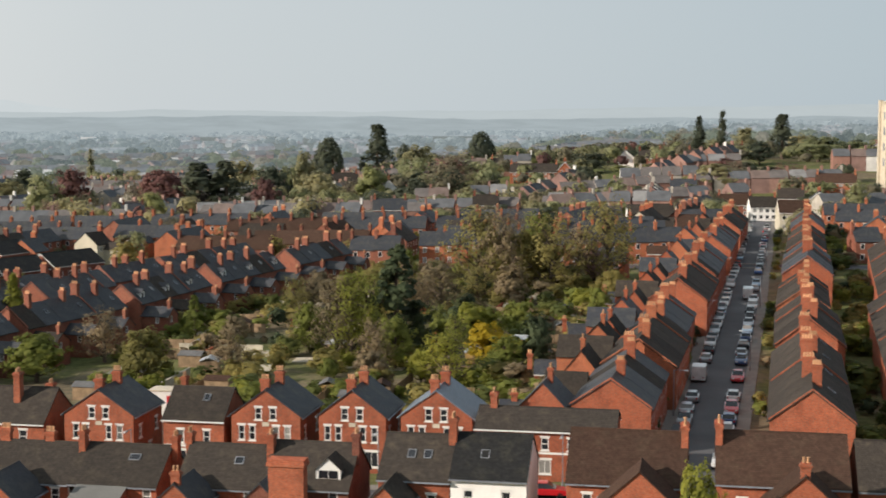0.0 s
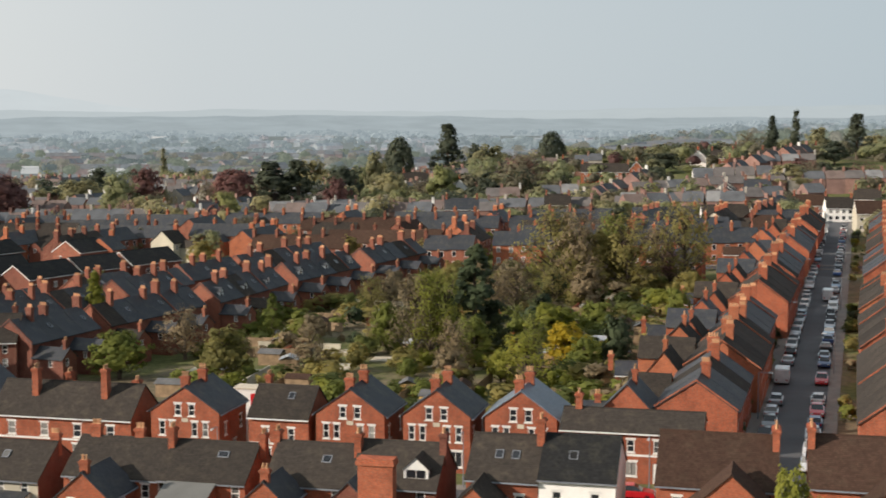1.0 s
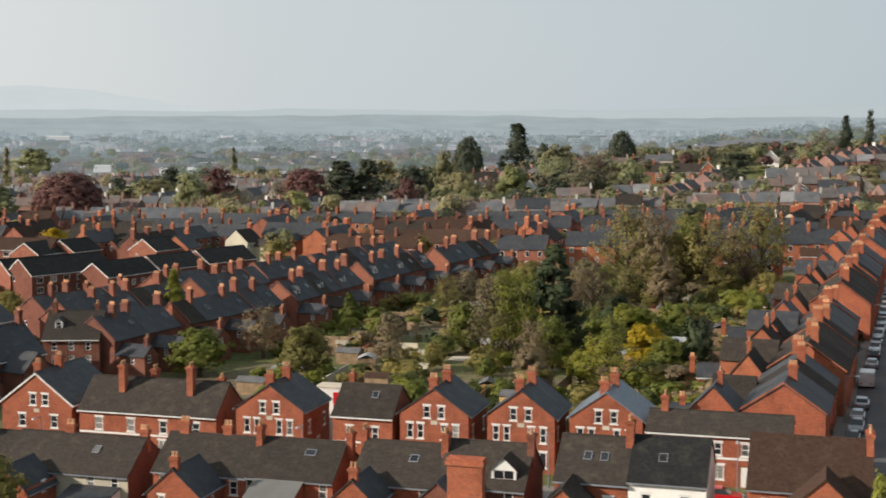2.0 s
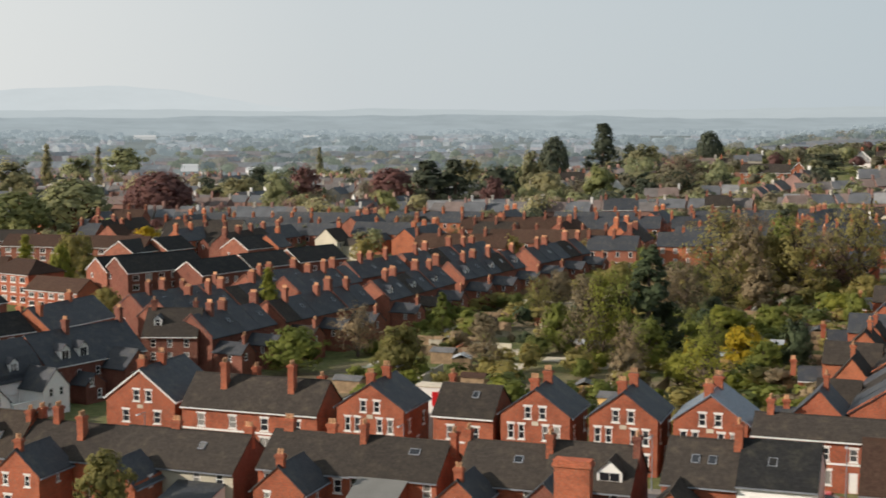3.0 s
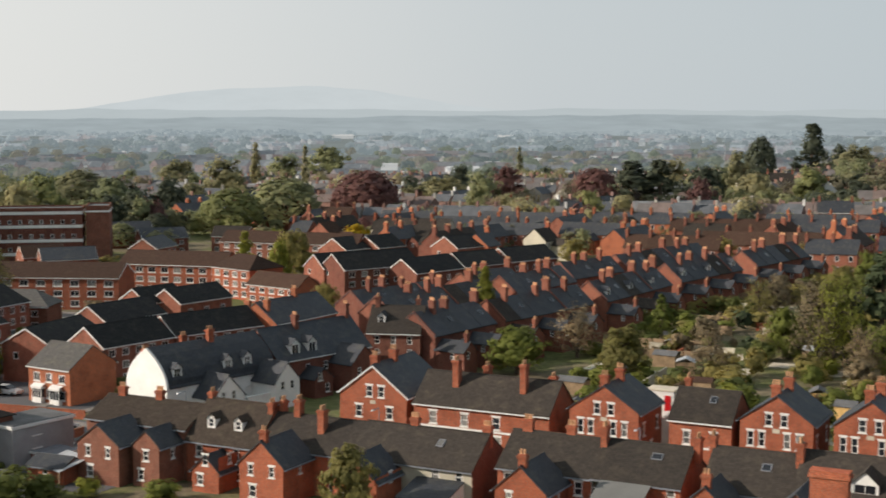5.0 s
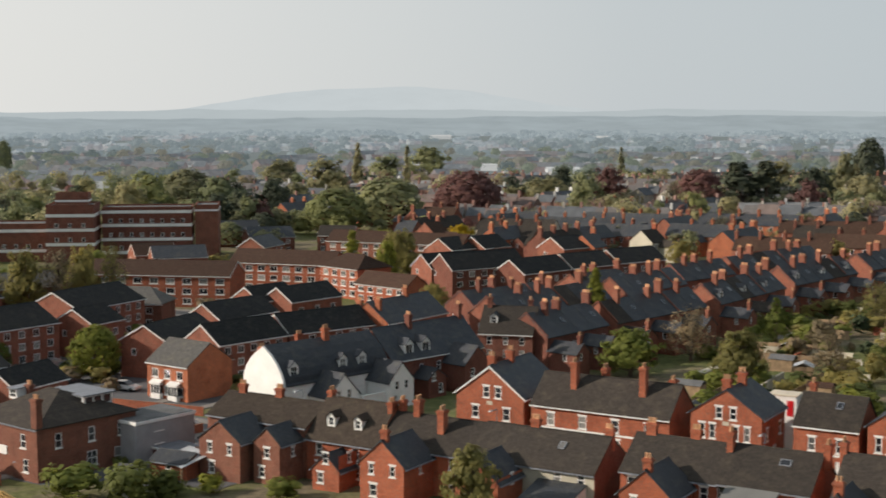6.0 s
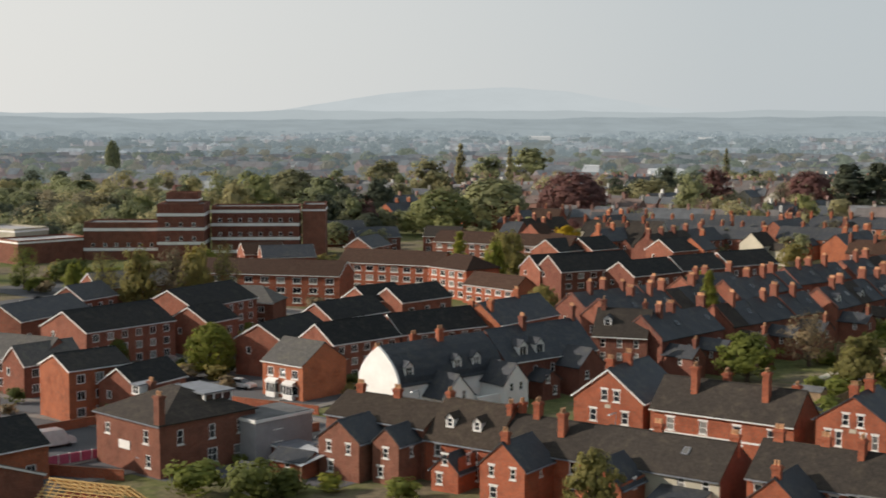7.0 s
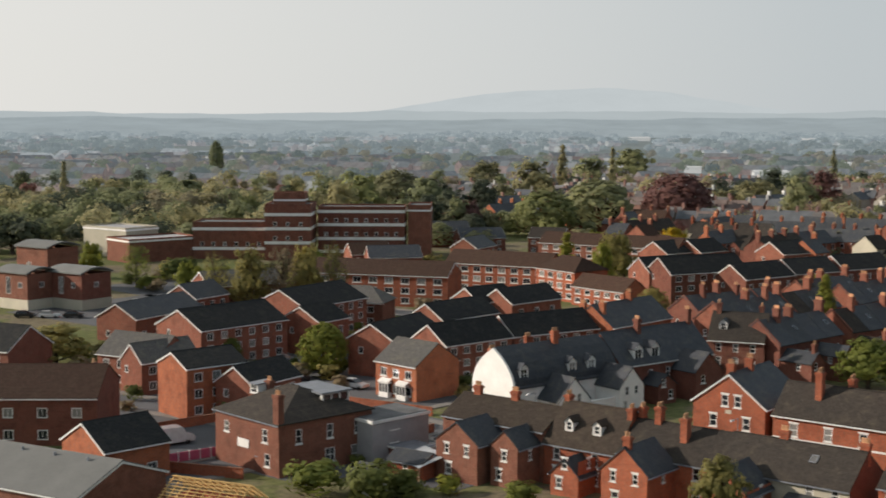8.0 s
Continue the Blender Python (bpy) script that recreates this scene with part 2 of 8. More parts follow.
# haze is mixed into the leaf colours of trees beyond about 400 m
def hazed(c, k):
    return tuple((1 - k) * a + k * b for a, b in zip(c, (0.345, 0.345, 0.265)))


HAZED_LEAVES = {n: leafy("pale_" + n, hazed(c, k), 0.14) for n, c, k in (
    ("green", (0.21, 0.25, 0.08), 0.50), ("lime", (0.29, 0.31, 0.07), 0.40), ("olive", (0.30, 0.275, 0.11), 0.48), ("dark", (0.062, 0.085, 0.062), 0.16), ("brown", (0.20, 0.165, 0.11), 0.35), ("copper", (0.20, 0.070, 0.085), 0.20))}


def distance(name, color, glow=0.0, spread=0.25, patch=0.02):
    """Far surface with haze put into its colour, and into emission where glow is set; its tone wanders from clump to
    clump.
    """
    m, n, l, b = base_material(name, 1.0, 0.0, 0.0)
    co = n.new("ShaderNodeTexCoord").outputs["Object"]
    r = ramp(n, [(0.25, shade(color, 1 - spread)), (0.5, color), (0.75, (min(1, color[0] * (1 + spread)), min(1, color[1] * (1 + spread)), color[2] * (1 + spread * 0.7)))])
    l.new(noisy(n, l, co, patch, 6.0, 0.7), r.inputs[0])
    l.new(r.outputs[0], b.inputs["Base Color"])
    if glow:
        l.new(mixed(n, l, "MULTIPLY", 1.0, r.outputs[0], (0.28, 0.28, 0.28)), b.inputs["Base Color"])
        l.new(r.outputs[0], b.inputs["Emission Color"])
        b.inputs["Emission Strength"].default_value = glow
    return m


# ---- building kit ----
def ease(a):
    a = min(1.0, max(0.0, a))
    return a * a * (3 - 2 * a)


def gz(x, y):
    """Height of the ground: it falls gently to the west and rises to the north."""
    return -2.4 + 3.6 * ease((x + 140) / 165) - 0.3 * ease((x - 20) / 100) + 2.2 * ease((y - 190) / 280) * ease((x + 260) / 160) + 13 * ease((y - 492) / 150) * ease((x + 250) / 200)


def mesh_of(bm, mat):
    me = bpy.data.meshes.new("mesh")
    bmesh.ops.recalc_face_normals(bm, faces=bm.faces)
    bm.to_mesh(me)
    bm.free()
    me.materials.append(mat)
    return me


def link(name, me, parent, m=None, label=""):
    ob = new(name, me)
    ob.parent = parent
    if m is not None:
        ob.matrix_local = m
    if label:
        tagged(ob, label)
    return ob


def part(name, bm, mat, parent, label="", m=None):
    """Links a bmesh as one mesh under a thing or under a part."""
    return link(name, mesh_of(bm, mat), parent, m, label)


def thing(name, x, y, rot, label, category, group="", z=None):
    ob = new(name)
    ob.empty_display_size = 0.5
    ob.matrix_basis = pose(x, y, gz(x, y) if z is None else z, 0, 0, rot)
    return tagged(ob, label, category, group)


def add_box(bm, x0, x1, y0, y1, z0, z1, top=1.0):
    cx, cy = (x0 + x1) / 2, (y0 + y1) / 2
    v = [bm.verts.new(((x if z == z0 else cx + (x - cx) * top), (y if z == z0 else cy + (y - cy) * top), z)) for z in (z0, z1) for x, y in ((x0, y0), (x1, y0), (x1, y1), (x0, y1))]
    for f in ((3, 2, 1, 0), (4, 5, 6, 7), (0, 1, 5, 4), (1, 2, 6, 5), (2, 3, 7, 6), (3, 0, 4, 7)):
        bm.faces.new([v[i] for i in f])


def add_prism(bm, pts, y0, y1):
    """A polygon in the xz plane drawn out along y."""
    a = [bm.verts.new((x, y0, z)) for x, z in pts]
    b = [bm.verts.new((x, y1, z)) for x, z in pts]
    bm.faces.new(a), bm.faces.new(b[::-1])
    for i in range(len(pts)):
        j = (i + 1) % len(pts)
        bm.faces.new((a[j], a[i], b[i], b[j]))


def add_slab(bm, corners, thick):
    lo = [bm.verts.new(c) for c in corners]
    hi = [bm.verts.new((c[0], c[1], c[2] + thick)) for c in corners]
    bm.faces.new(lo[::-1]), bm.faces.new(hi)
    for i in range(len(lo)):
        j = (i + 1) % len(lo)
        bm.faces.new((lo[i], lo[j], hi[j], hi[i]))


def add_tube(bm, x, y, z0, z1, r0, r1, sides=8):
    a = [bm.verts.new((x + r0 * math.cos(k * math.tau / sides), y + r0 * math.sin(k * math.tau / sides), z0)) for k in range(sides)]
    b = [bm.verts.new((x + r1 * math.cos(k * math.tau / sides), y + r1 * math.sin(k * math.tau / sides), z1)) for k in range(sides)]
    bm.faces.new(a[::-1]), bm.faces.new(b)
    for k in range(sides):
        j = (k + 1) % sides
        bm.faces.new((a[k], a[j], b[j], b[k]))


def clipped(poly, keep):
    """Cuts a convex polygon by the half plane a*u + b*v <= c."""
    a, b, c = keep
    out = []
    for i in range(len(poly)):
        p, q = poly[i], poly[(i + 1) % len(poly)]
        dp, dq = a * p[0] + b * p[1] - c, a * q[0] + b * q[1] - c
        if dp <= 1e-9:
            out.append(p)
        if dp * dq < -1e-12:
            t = dp / (dp - dq)
            out.append((p[0] + t * (q[0] - p[0]), p[1] + t * (q[1] - p[1])))
    return out


def add_facade(bm, put, width, z0, z1, holes, cuts=(), deep=0.14):
    """A wall face with real openings. put(u, v, w) gives the place of a point: u along, v up, w inwards."""
    us = sorted({-width / 2, width / 2, *(h[0] for h in holes), *(h[1] for h in holes)})
    vs = sorted({z0, z1, *(h[2] for h in holes), *(h[3] for h in holes)})
    for i in range(len(us) - 1):
        for j in range(len(vs) - 1):
            uc, vc = (us[i] + us[i + 1]) / 2, (vs[j] + vs[j + 1]) / 2
            if any(h[0] < uc < h[1] and h[2] < vc < h[3] for h in holes):
                continue
            poly = [(us[i], vs[j]), (us[i + 1], vs[j]), (us[i + 1], vs[j + 1]), (us[i], vs[j + 1])]
            for cut in cuts:
                poly = clipped(poly, cut)
            if len(poly) >= 3:
                bm.faces.new([bm.verts.new(put(u, v, 0)) for u, v in poly])
    for a, b, c, d in holes:
        ring = [(a, c), (b, c), (b, d), (a, d)]
        for k in range(4):
            p, q = ring[k], ring[(k + 1) % 4]
            bm.faces.new([bm.verts.new(put(*p, 0)), bm.verts.new(put(*q, 0)), bm.verts.new(put(*q, deep)), bm.verts.new(put(*p, deep))])


WINDOW_MESHES = {}


def window_meshes(w, h, style):
    key = (round(w, 2), round(h, 2), style)
    if key not in WINDOW_MESHES:
        bm = bmesh.new()
        t = 0.12 if style == "plain" else 0.095
        us = [-w / 2 + t, w / 2 - t] if w < 1.05 else [-w / 2 + t, -0.025, 0.025, w / 2 - t]
        vs = [t, h - t] if style != "sash" else [t, h / 2 - 0.035, h / 2 + 0.035, h - t]
        lights = [(us[p], us[p + 1], vs[q], vs[q + 1]) for p in range(0, len(us), 2) for q in range(0, len(vs), 2)]
        add_facade(bm, lambda u, v, q: (u, 0.03 + q, v), w, 0, h, lights, deep=0.06)
        bmesh.ops.remove_doubles(bm, verts=bm.verts, dist=0.001)
        frame_me = mesh_of(bm, PAINT)
        bm = bmesh.new()
        add_box(bm, -w / 2 + 0.02, w / 2 - 0.02, 0.085, 0.10, 0.02, h - 0.02)
        pane_me = mesh_of(bm, GLASS)
        bm = bmesh.new()
        add_box(bm, -w / 2 - 0.1, w / 2 + 0.1, -0.09, 0.04, -0.12, 0.0)
        sill_me = mesh_of(bm, PAINT)
        bm = bmesh.new()
        add_box(bm, -w / 2 - 0.12, w / 2 + 0.12, -0.025, 0.02, h, h + 0.2)
        lintel_me = mesh_of(bm, PAINT)
        WINDOW_MESHES[key] = (frame_me, pane_me, sill_me, lintel_me)
    return WINDOW_MESHES[key]


PLAIN = {}


def add_window(parent, m, w, h, style="sash", trim=2):
    f, p, s, t = window_meshes(w, h, style)
    if style == "plain":  # casements of the farther blocks: frame, glass and sill in one
        key = (f, trim > 0)
        if key not in PLAIN:
            bm = bmesh.new()
            for k, me in enumerate((f, p, s) if trim else (f, p)):
                have = len(bm.faces)
                bm.from_mesh(me)
                bm.faces.ensure_lookup_table()
                for face in bm.faces[have:]:
                    face.material_index = 1 if k == 1 else 0
            PLAIN[key] = mesh_of(bm, PAINT)
            PLAIN[key].materials.append(GLASS)
        return link("window", PLAIN[key], parent, m)
    ob = link("window", f, parent, m)
    link("pane", p, ob)
    if trim >= 1:
        link("sill", s, ob)
    if trim >= 2:
        link("lintel", t, ob)
    return ob


DOOR_MESHES = {}


def add_door(parent, m, w=0.9, h=2.05, mat=None, label="painted front door"):
    mat = mat or PAINT
    if (w, h, mat.name) not in DOOR_MESHES:
        bm = bmesh.new()
        add_box(bm, -w / 2, w / 2, 0.06, 0.11, 0, h)
        for k in (0.15, 1.15):
            add_box(bm, -w / 2 + 0.12, w / 2 - 0.12, 0.045, 0.06, k, k + 0.75)
        DOOR_MESHES[(w, h, mat.name)] = mesh_of(bm, mat)
    return link("door", DOOR_MESHES[(w, h, mat.name)], parent, m, label)


CHIMNEY_MESHES = {}
POT_MESH = []


def add_chimney(parent, x, y, z0, h, w=0.95, d=0.6, pots=4, mat=None, rot=0):
    mat = mat or BRICK
    if not POT_MESH:
        bm = bmesh.new()
        add_tube(bm, 0, 0, 0, 0.42, 0.13, 0.10, 8), add_tube(bm, 0, 0, 0.42, 0.5, 0.13, 0.13, 8)
        POT_MESH.append(mesh_of(bm, POT))
    joined = pots < 0
    key = (round(h, 1), round(w, 2), round(d, 2), mat.name, joined)
    if key not in CHIMNEY_MESHES:
        bm = bmesh.new()
        add_box(bm, -w / 2, w / 2, -d / 2, d / 2, -1.2, h - 0.42)
        add_box(bm, -w / 2 - 0.06, w / 2 + 0.06, -d / 2 - 0.06, d / 2 + 0.06, h - 0.42, h - 0.28)
        add_box(bm, -w / 2 - 0.12, w / 2 + 0.12, -d / 2 - 0.12, d / 2 + 0.12, h - 0.28, h - 0.12)
        add_box(bm, -w / 2 - 0.02, w / 2 + 0.02, -d / 2 - 0.02, d / 2 + 0.02, h - 0.12, h)
        if joined:
            have = len(bm.faces)
            for k in range(-pots):
                u = ((k + 0.5) / -pots - 0.5) * (max(w, d) - 0.1)
                add_tube(bm, u if w >= d else 0, 0 if w >= d else u, h - 0.02, h + 0.5, 0.14, 0.11, 6)
            bm.faces.ensure_lookup_table()
            for face in bm.faces[have:]:
                face.material_index = 1
        CHIMNEY_MESHES[key] = mesh_of(bm, mat)
        CHIMNEY_MESHES[key].materials.append(POT)
    ob = link("chimney", CHIMNEY_MESHES[key], parent, pose(x, y, z0, 0, 0, rot))
    for k in range(pots):
        u = (k + 0.5) / pots - 0.5
        along = (u * (w - 0.1), 0) if w >= d else (0, u * (d - 0.1))
        link("chimney_pot", POT_MESH[0], ob, pose(along[0], along[1], h - 0.02))
    return ob


def side_put(side, L, D):
    """The placing of points on one side of a house: front, back, left, right."""
    if side == "f":
        return (lambda u, v, w: (u, -D / 2 + w, v)), (lambda u, v: pose(u, -D / 2, v)), L
    if side == "b":
        return (lambda u, v, w: (-u, D / 2 - w, v)), (lambda u, v: pose(-u, D / 2, v, 0, 0, 180)), L
    if side == "l":
        return (lambda u, v, w: (-L / 2 + w, -u, v)), (lambda u, v: pose(-L / 2, -u, v, 0, 0, -90)), D
    return (lambda u, v, w: (L / 2 - w, u, v)), (lambda u, v: pose(L / 2, u, v, 0, 0, 90)), D


def add_walls(parent, L, D, eave, ridge, openings, mat, hip=False, low=-1.6, name="wall", trim=2, style="sash", label="", m=None):
    """Four walls with a roof line along x. openings: (side, u, v, w, h[, style])."""
    bm = bmesh.new()
    sides = {}
    for o in openings:
        sides.setdefault(o[0], []).append(o)
    for s in "fblr":
        put, _, width = side_put(s, L, D)
        holes = [(o[1] - o[3] / 2, o[1] + o[3] / 2, o[2], o[2] + o[4]) for o in sides.get(s, [])]
        if s in "lr" and not hip:
            k = (ridge - eave) / (D / 2)
            add_facade(bm, put, width, low, ridge, holes + [], ((k, 1, ridge), (-k, 1, ridge)))
        else:
            add_facade(bm, put, width, low, eave, holes)
    bmesh.ops.remove_doubles(bm, verts=bm.verts, dist=0.001)
    m = m or Matrix()
    wall = part(name, bm, mat, parent, label, m)
    for o in openings:
        _, at, _ = side_put(o[0], L, D)
        kind = o[5] if len(o) > 5 else style
        if kind == "door":
            add_door(parent, m @ at(o[1], o[2]), o[3], o[4])
        else:
            add_window(parent, m @ at(o[1], o[2]), o[3], o[4], kind, trim)
    return wall


def add_roof(parent, L, D, eave, ridge, mat, hip=0.0, over=0.28, verge=0.12, barge=False, gutter=True, name="roof", label="", m=None, crest=True):
    """Two slopes (or four, with hips of that length) with thickness, overhang, ridge and gutters."""
    k = (ridge - eave) / (D / 2)
    ye, ze = D / 2 + over, eave - over * k
    x1 = L / 2 + (over if hip else verge)
    xr = L / 2 - hip if hip else x1
    t = 0.13
    bm = bmesh.new()
    for s in (-1, 1):
        add_slab(bm, [(-x1 * s, s * ye, ze), (-xr * s, 0, ridge), (xr * s, 0, ridge), (x1 * s, s * ye, ze)][::-1], t)
    if hip:
        for s in (-1, 1):
            add_slab(bm, [(s * x1, s * ye, ze), (s * xr, 0, ridge), (s * x1, -s * ye, ze)][::-1], t)
    roof = part(name, bm, mat, parent, label, m)
    bm = bmesh.new()
    add_prism(bm, [(-0.14, ridge + t - 0.06), (0, ridge + t + 0.07), (0.14, ridge + t - 0.06)], -xr - 0.01, xr + 0.01)
    bmesh.ops.rotate(bm, verts=bm.verts, matrix=Matrix.Rotation(math.pi / 2, 3, "Z"))
    if crest:
        part("ridge_tiles", bm, mat, roof)
    else:
        bm.free()
    if barge:
        for s in (-1, 1):
            bm = bmesh.new()
            for q in (-1, 1):
                xa, xb = s * (x1 + 0.015), s * (x1 + 0.055)
                add_slab(bm, [(xa, q * ye, ze - 0.2), (xa, 0, ridge - 0.2), (xb, 0, ridge - 0.2), (xb, q * ye, ze - 0.2)], 0.22)
            bmesh.ops.remove_doubles(bm, verts=bm.verts, dist=0.001)
            part("bargeboard", bm, PAINT, roof, "white painted bargeboard")
    if gutter:
        for s in (-1, 1):
            bm = bmesh.new()
            add_box(bm, -x1, x1, s * ye - 0.07 + 0.06 * s, s * ye + 0.07 + 0.06 * s, ze - 0.1, ze + 0.03)
            part("gutter", bm, PAINT if barge or gutter == "white" else LEAD, roof)
    return roof


def add_dormer(parent, x, y, z, w, h, side=-1, mat=None, roof_mat=None, gable=True, deep=1.8):
    """A roof dormer whose window faces the front (side -1) or the back (side 1)."""
    mat, roof_mat = mat or PAINT, roof_mat or SLATE
    bm = bmesh.new()
    put = lambda u, v, q: (u, q, v)
    top = h + (w * 0.45 if gable else 0.0)
    cuts = ((top - h) / (w / 2), 1, top), (-(top - h) / (w / 2), 1, top)
    add_facade(bm, put, w, 0, top + 0.001, [(-w / 2 + 0.14, w / 2 - 0.14, 0.12, h - 0.05)], cuts if gable else ())
    for s in (-1, 1):
        bm.faces.new([bm.verts.new(p) for p in ((s * w / 2, 0, 0), (s * w / 2, deep, 0), (s * w / 2, deep, h), (s * w / 2, 0, h))])
    body = part("dormer", bm, mat, parent, "", pose(x, y, z, 0, 0, 0 if side < 0 else 180))
    bm = bmesh.new()
    if gable:
        k = (top - h) / (w / 2)
        for s in (-1, 1):
            add_slab(bm, [(0, -0.15, top), (0, deep + 0.9, top), (s * (w / 2 + 0.15), deep + 0.9, h - 0.15 * k), (s * (w / 2 + 0.15), -0.15, h - 0.15 * k)], 0.09)
    else:
        add_slab(bm, [(-w / 2 - 0.12, -0.2, h), (w / 2 + 0.12, -0.2, h), (w / 2 + 0.12, deep + 0.5, h + 0.1), (-w / 2 - 0.12, deep + 0.5, h + 0.1)], 0.12)
    part("dormer_roof", bm, roof_mat, body)
    f, p, s, t = window_meshes(w - 0.28, h - 0.17, "sash" if w < 1.6 else "bay")
    link("dormer_window", f, body, pose(0, 0, 0.12))
    link("dormer_pane", p, body, pose(0, 0, 0.12))
    return body


def add_skylight(parent, x, y, z, pitch, w=0.75, h=1.0, side=-1):
    bm = bmesh.new()
    for a in ((-w / 2, -w / 2 + 0.07, -h / 2, h / 2), (w / 2 - 0.07, w / 2, -h / 2, h / 2), (-w / 2, w / 2, -h / 2, -h / 2 + 0.07), (-w / 2, w / 2, h / 2 - 0.07, h / 2)):
        add_box(bm, *a, 0.0, 0.09)
    m = pose(x, y, z, pitch if side < 0 else -pitch)
    ob = part("skylight", bm, LEAD, parent, "", m)
    bm = bmesh.new()
    add_box(bm, -w / 2 + 0.05, w / 2 - 0.05, -h / 2 + 0.05, h / 2 - 0.05, 0.0, 0.06)
    part("pane", bm, GLASS, ob)
    return ob


def window_row(side, n, span, v, w, h, style="sash", off=0.0):
    return [(side, off + ((k + 0.5) / n - 0.5) * span, v, w, h, style) for k in range(n)]


def house(name, x, y, rot, L, D, eave, ridge, openings, wall=None, roof=None, hip=0.0, chimneys=(), barge=False, label="", category="house", group="", trim=2, gutter=True, z=None, over=0.28, crest=True):
    """A whole house: walls with openings, roof, chimneys at (x, y, height above the ridge or None, w, d, pots)."""
    wall, roof = wall or BRICK, roof or SLATE
    h = thing(name, x, y, rot, label, category, group, z)
    add_walls(h, L, D, eave, ridge, openings, wall, bool(hip), trim=trim)
    add_roof(h, L, D, eave, ridge, roof, hip, over=over, barge=barge, gutter=gutter, crest=crest)
    k = (ridge - eave) / (D / 2)
    for cx, cy, up, w, d, pots in chimneys:
        zr = ridge - abs(cy) * k
        add_chimney(h, cx, cy, zr, up, w, d, pots, wall if wall in (BRICK, BRICK_DULL, BRICK_DARK, BRICK_ORANGE) else BRICK)
    return h


# ---- vehicles ----
def build_car(name, paint, tone, x, y, rot, size=1.0, van=False):
    label = f"{tone} parked {'delivery van' if van else 'hatchback car'} on grey asphalt"
    car = thing(name, x, y, rot, label, "van" if van else "car", "" if van else "parked cars")
    car.location.z += 0.03
    L, W = (4.1 * size, 1.74) if not van else (5.2 * size, 1.95)
    if van:
        prof = [(-L / 2, 0.35), (-L / 2 + 0.02, 2.15), (-L / 2 + 0.15, 2.3), (L / 2 - 1.7, 2.3), (L / 2 - 1.0, 1.35), (L / 2 - 0.1, 1.1), (L / 2, 0.75), (L / 2, 0.35)]
    else:
        prof = [(-L / 2, 0.4), (-L / 2 + 0.02, 0.85), (-L / 2 + 0.15, 0.98), (L / 2 - 1.15, 0.95), (L / 2 - 0.15, 0.78), (L / 2, 0.6), (L / 2, 0.32), (-L / 2 + 0.1, 0.28)]
    bm = bmesh.new()
    add_prism(bm, prof, -W / 2, W / 2)
    bmesh.ops.recalc_face_normals(bm, faces=bm.faces)
    bmesh.ops.bevel(bm, geom=bm.edges[:], offset=0.06, segments=2, affect="EDGES")
    body = part("body", bm, paint, car)
    if not van:
        bm = bmesh.new()
        cab = [(-L / 2 + 0.25, 0.93), (-L / 2 + 0.55, 1.36), (-L / 2 + 0.9, 1.45), (L / 2 - 2.05, 1.46), (L / 2 - 1.2, 0.93)]
        add_prism(bm, cab, -W / 2 + 0.1, W / 2 - 0.1)
        for v in bm.verts:
            if v.co.z > 1.2:
                v.co.y *= 0.84
        part("glazing", bm, GLASS, car, "dark tinted car windows")
        bm = bmesh.new()
        add_slab(bm, [(-L / 2 + 0.6, -0.62, 1.42), (L / 2 - 2.05, -0.62, 1.45), (L / 2 - 2.05, 0.62, 1.45), (-L / 2 + 0.6, 0.62, 1.42)], 0.04)
        part("roof_panel", bm, paint, car)
    else:
        bm = bmesh.new()
        add_slab(bm, [(L / 2 - 1.62, -0.85, 2.1), (L / 2 - 0.98, -0.88, 1.42), (L / 2 - 0.98, 0.88, 1.42), (L / 2 - 1.62, 0.85, 2.1)], 0.08)
        part("windscreen", bm, GLASS, car, "dark windscreen")
    for sx in (-1, 1):
        for sy in (-1, 1):
            bm = bmesh.new()
            add_tube(bm, 0, 0, -0.1, 0.1, 0.31, 0.31, 12)
            part("wheel", bm, RUBBER, car, "", pose(sx * L * 0.31, sy * (W / 2 - 0.1), 0.31, 90))
    for sy in (-1, 1):
        bm = bmesh.new()
        add_box(bm, L / 2 - 0.12, L / 2 + 0.015, sy * 0.62 - 0.16, sy * 0.62 + 0.16, 0.6, 0.74)
        part("headlight", bm, LAMP_GLASS, car, "clear headlight")
        bm = bmesh.new()
        add_box(bm, -L / 2 - 0.015, -L / 2 + 0.1, sy * 0.68 - 0.1, sy * 0.68 + 0.1, 0.62, 0.85)
        part("tail_light", bm, LAMP_RED, car, "red tail light")
    return car


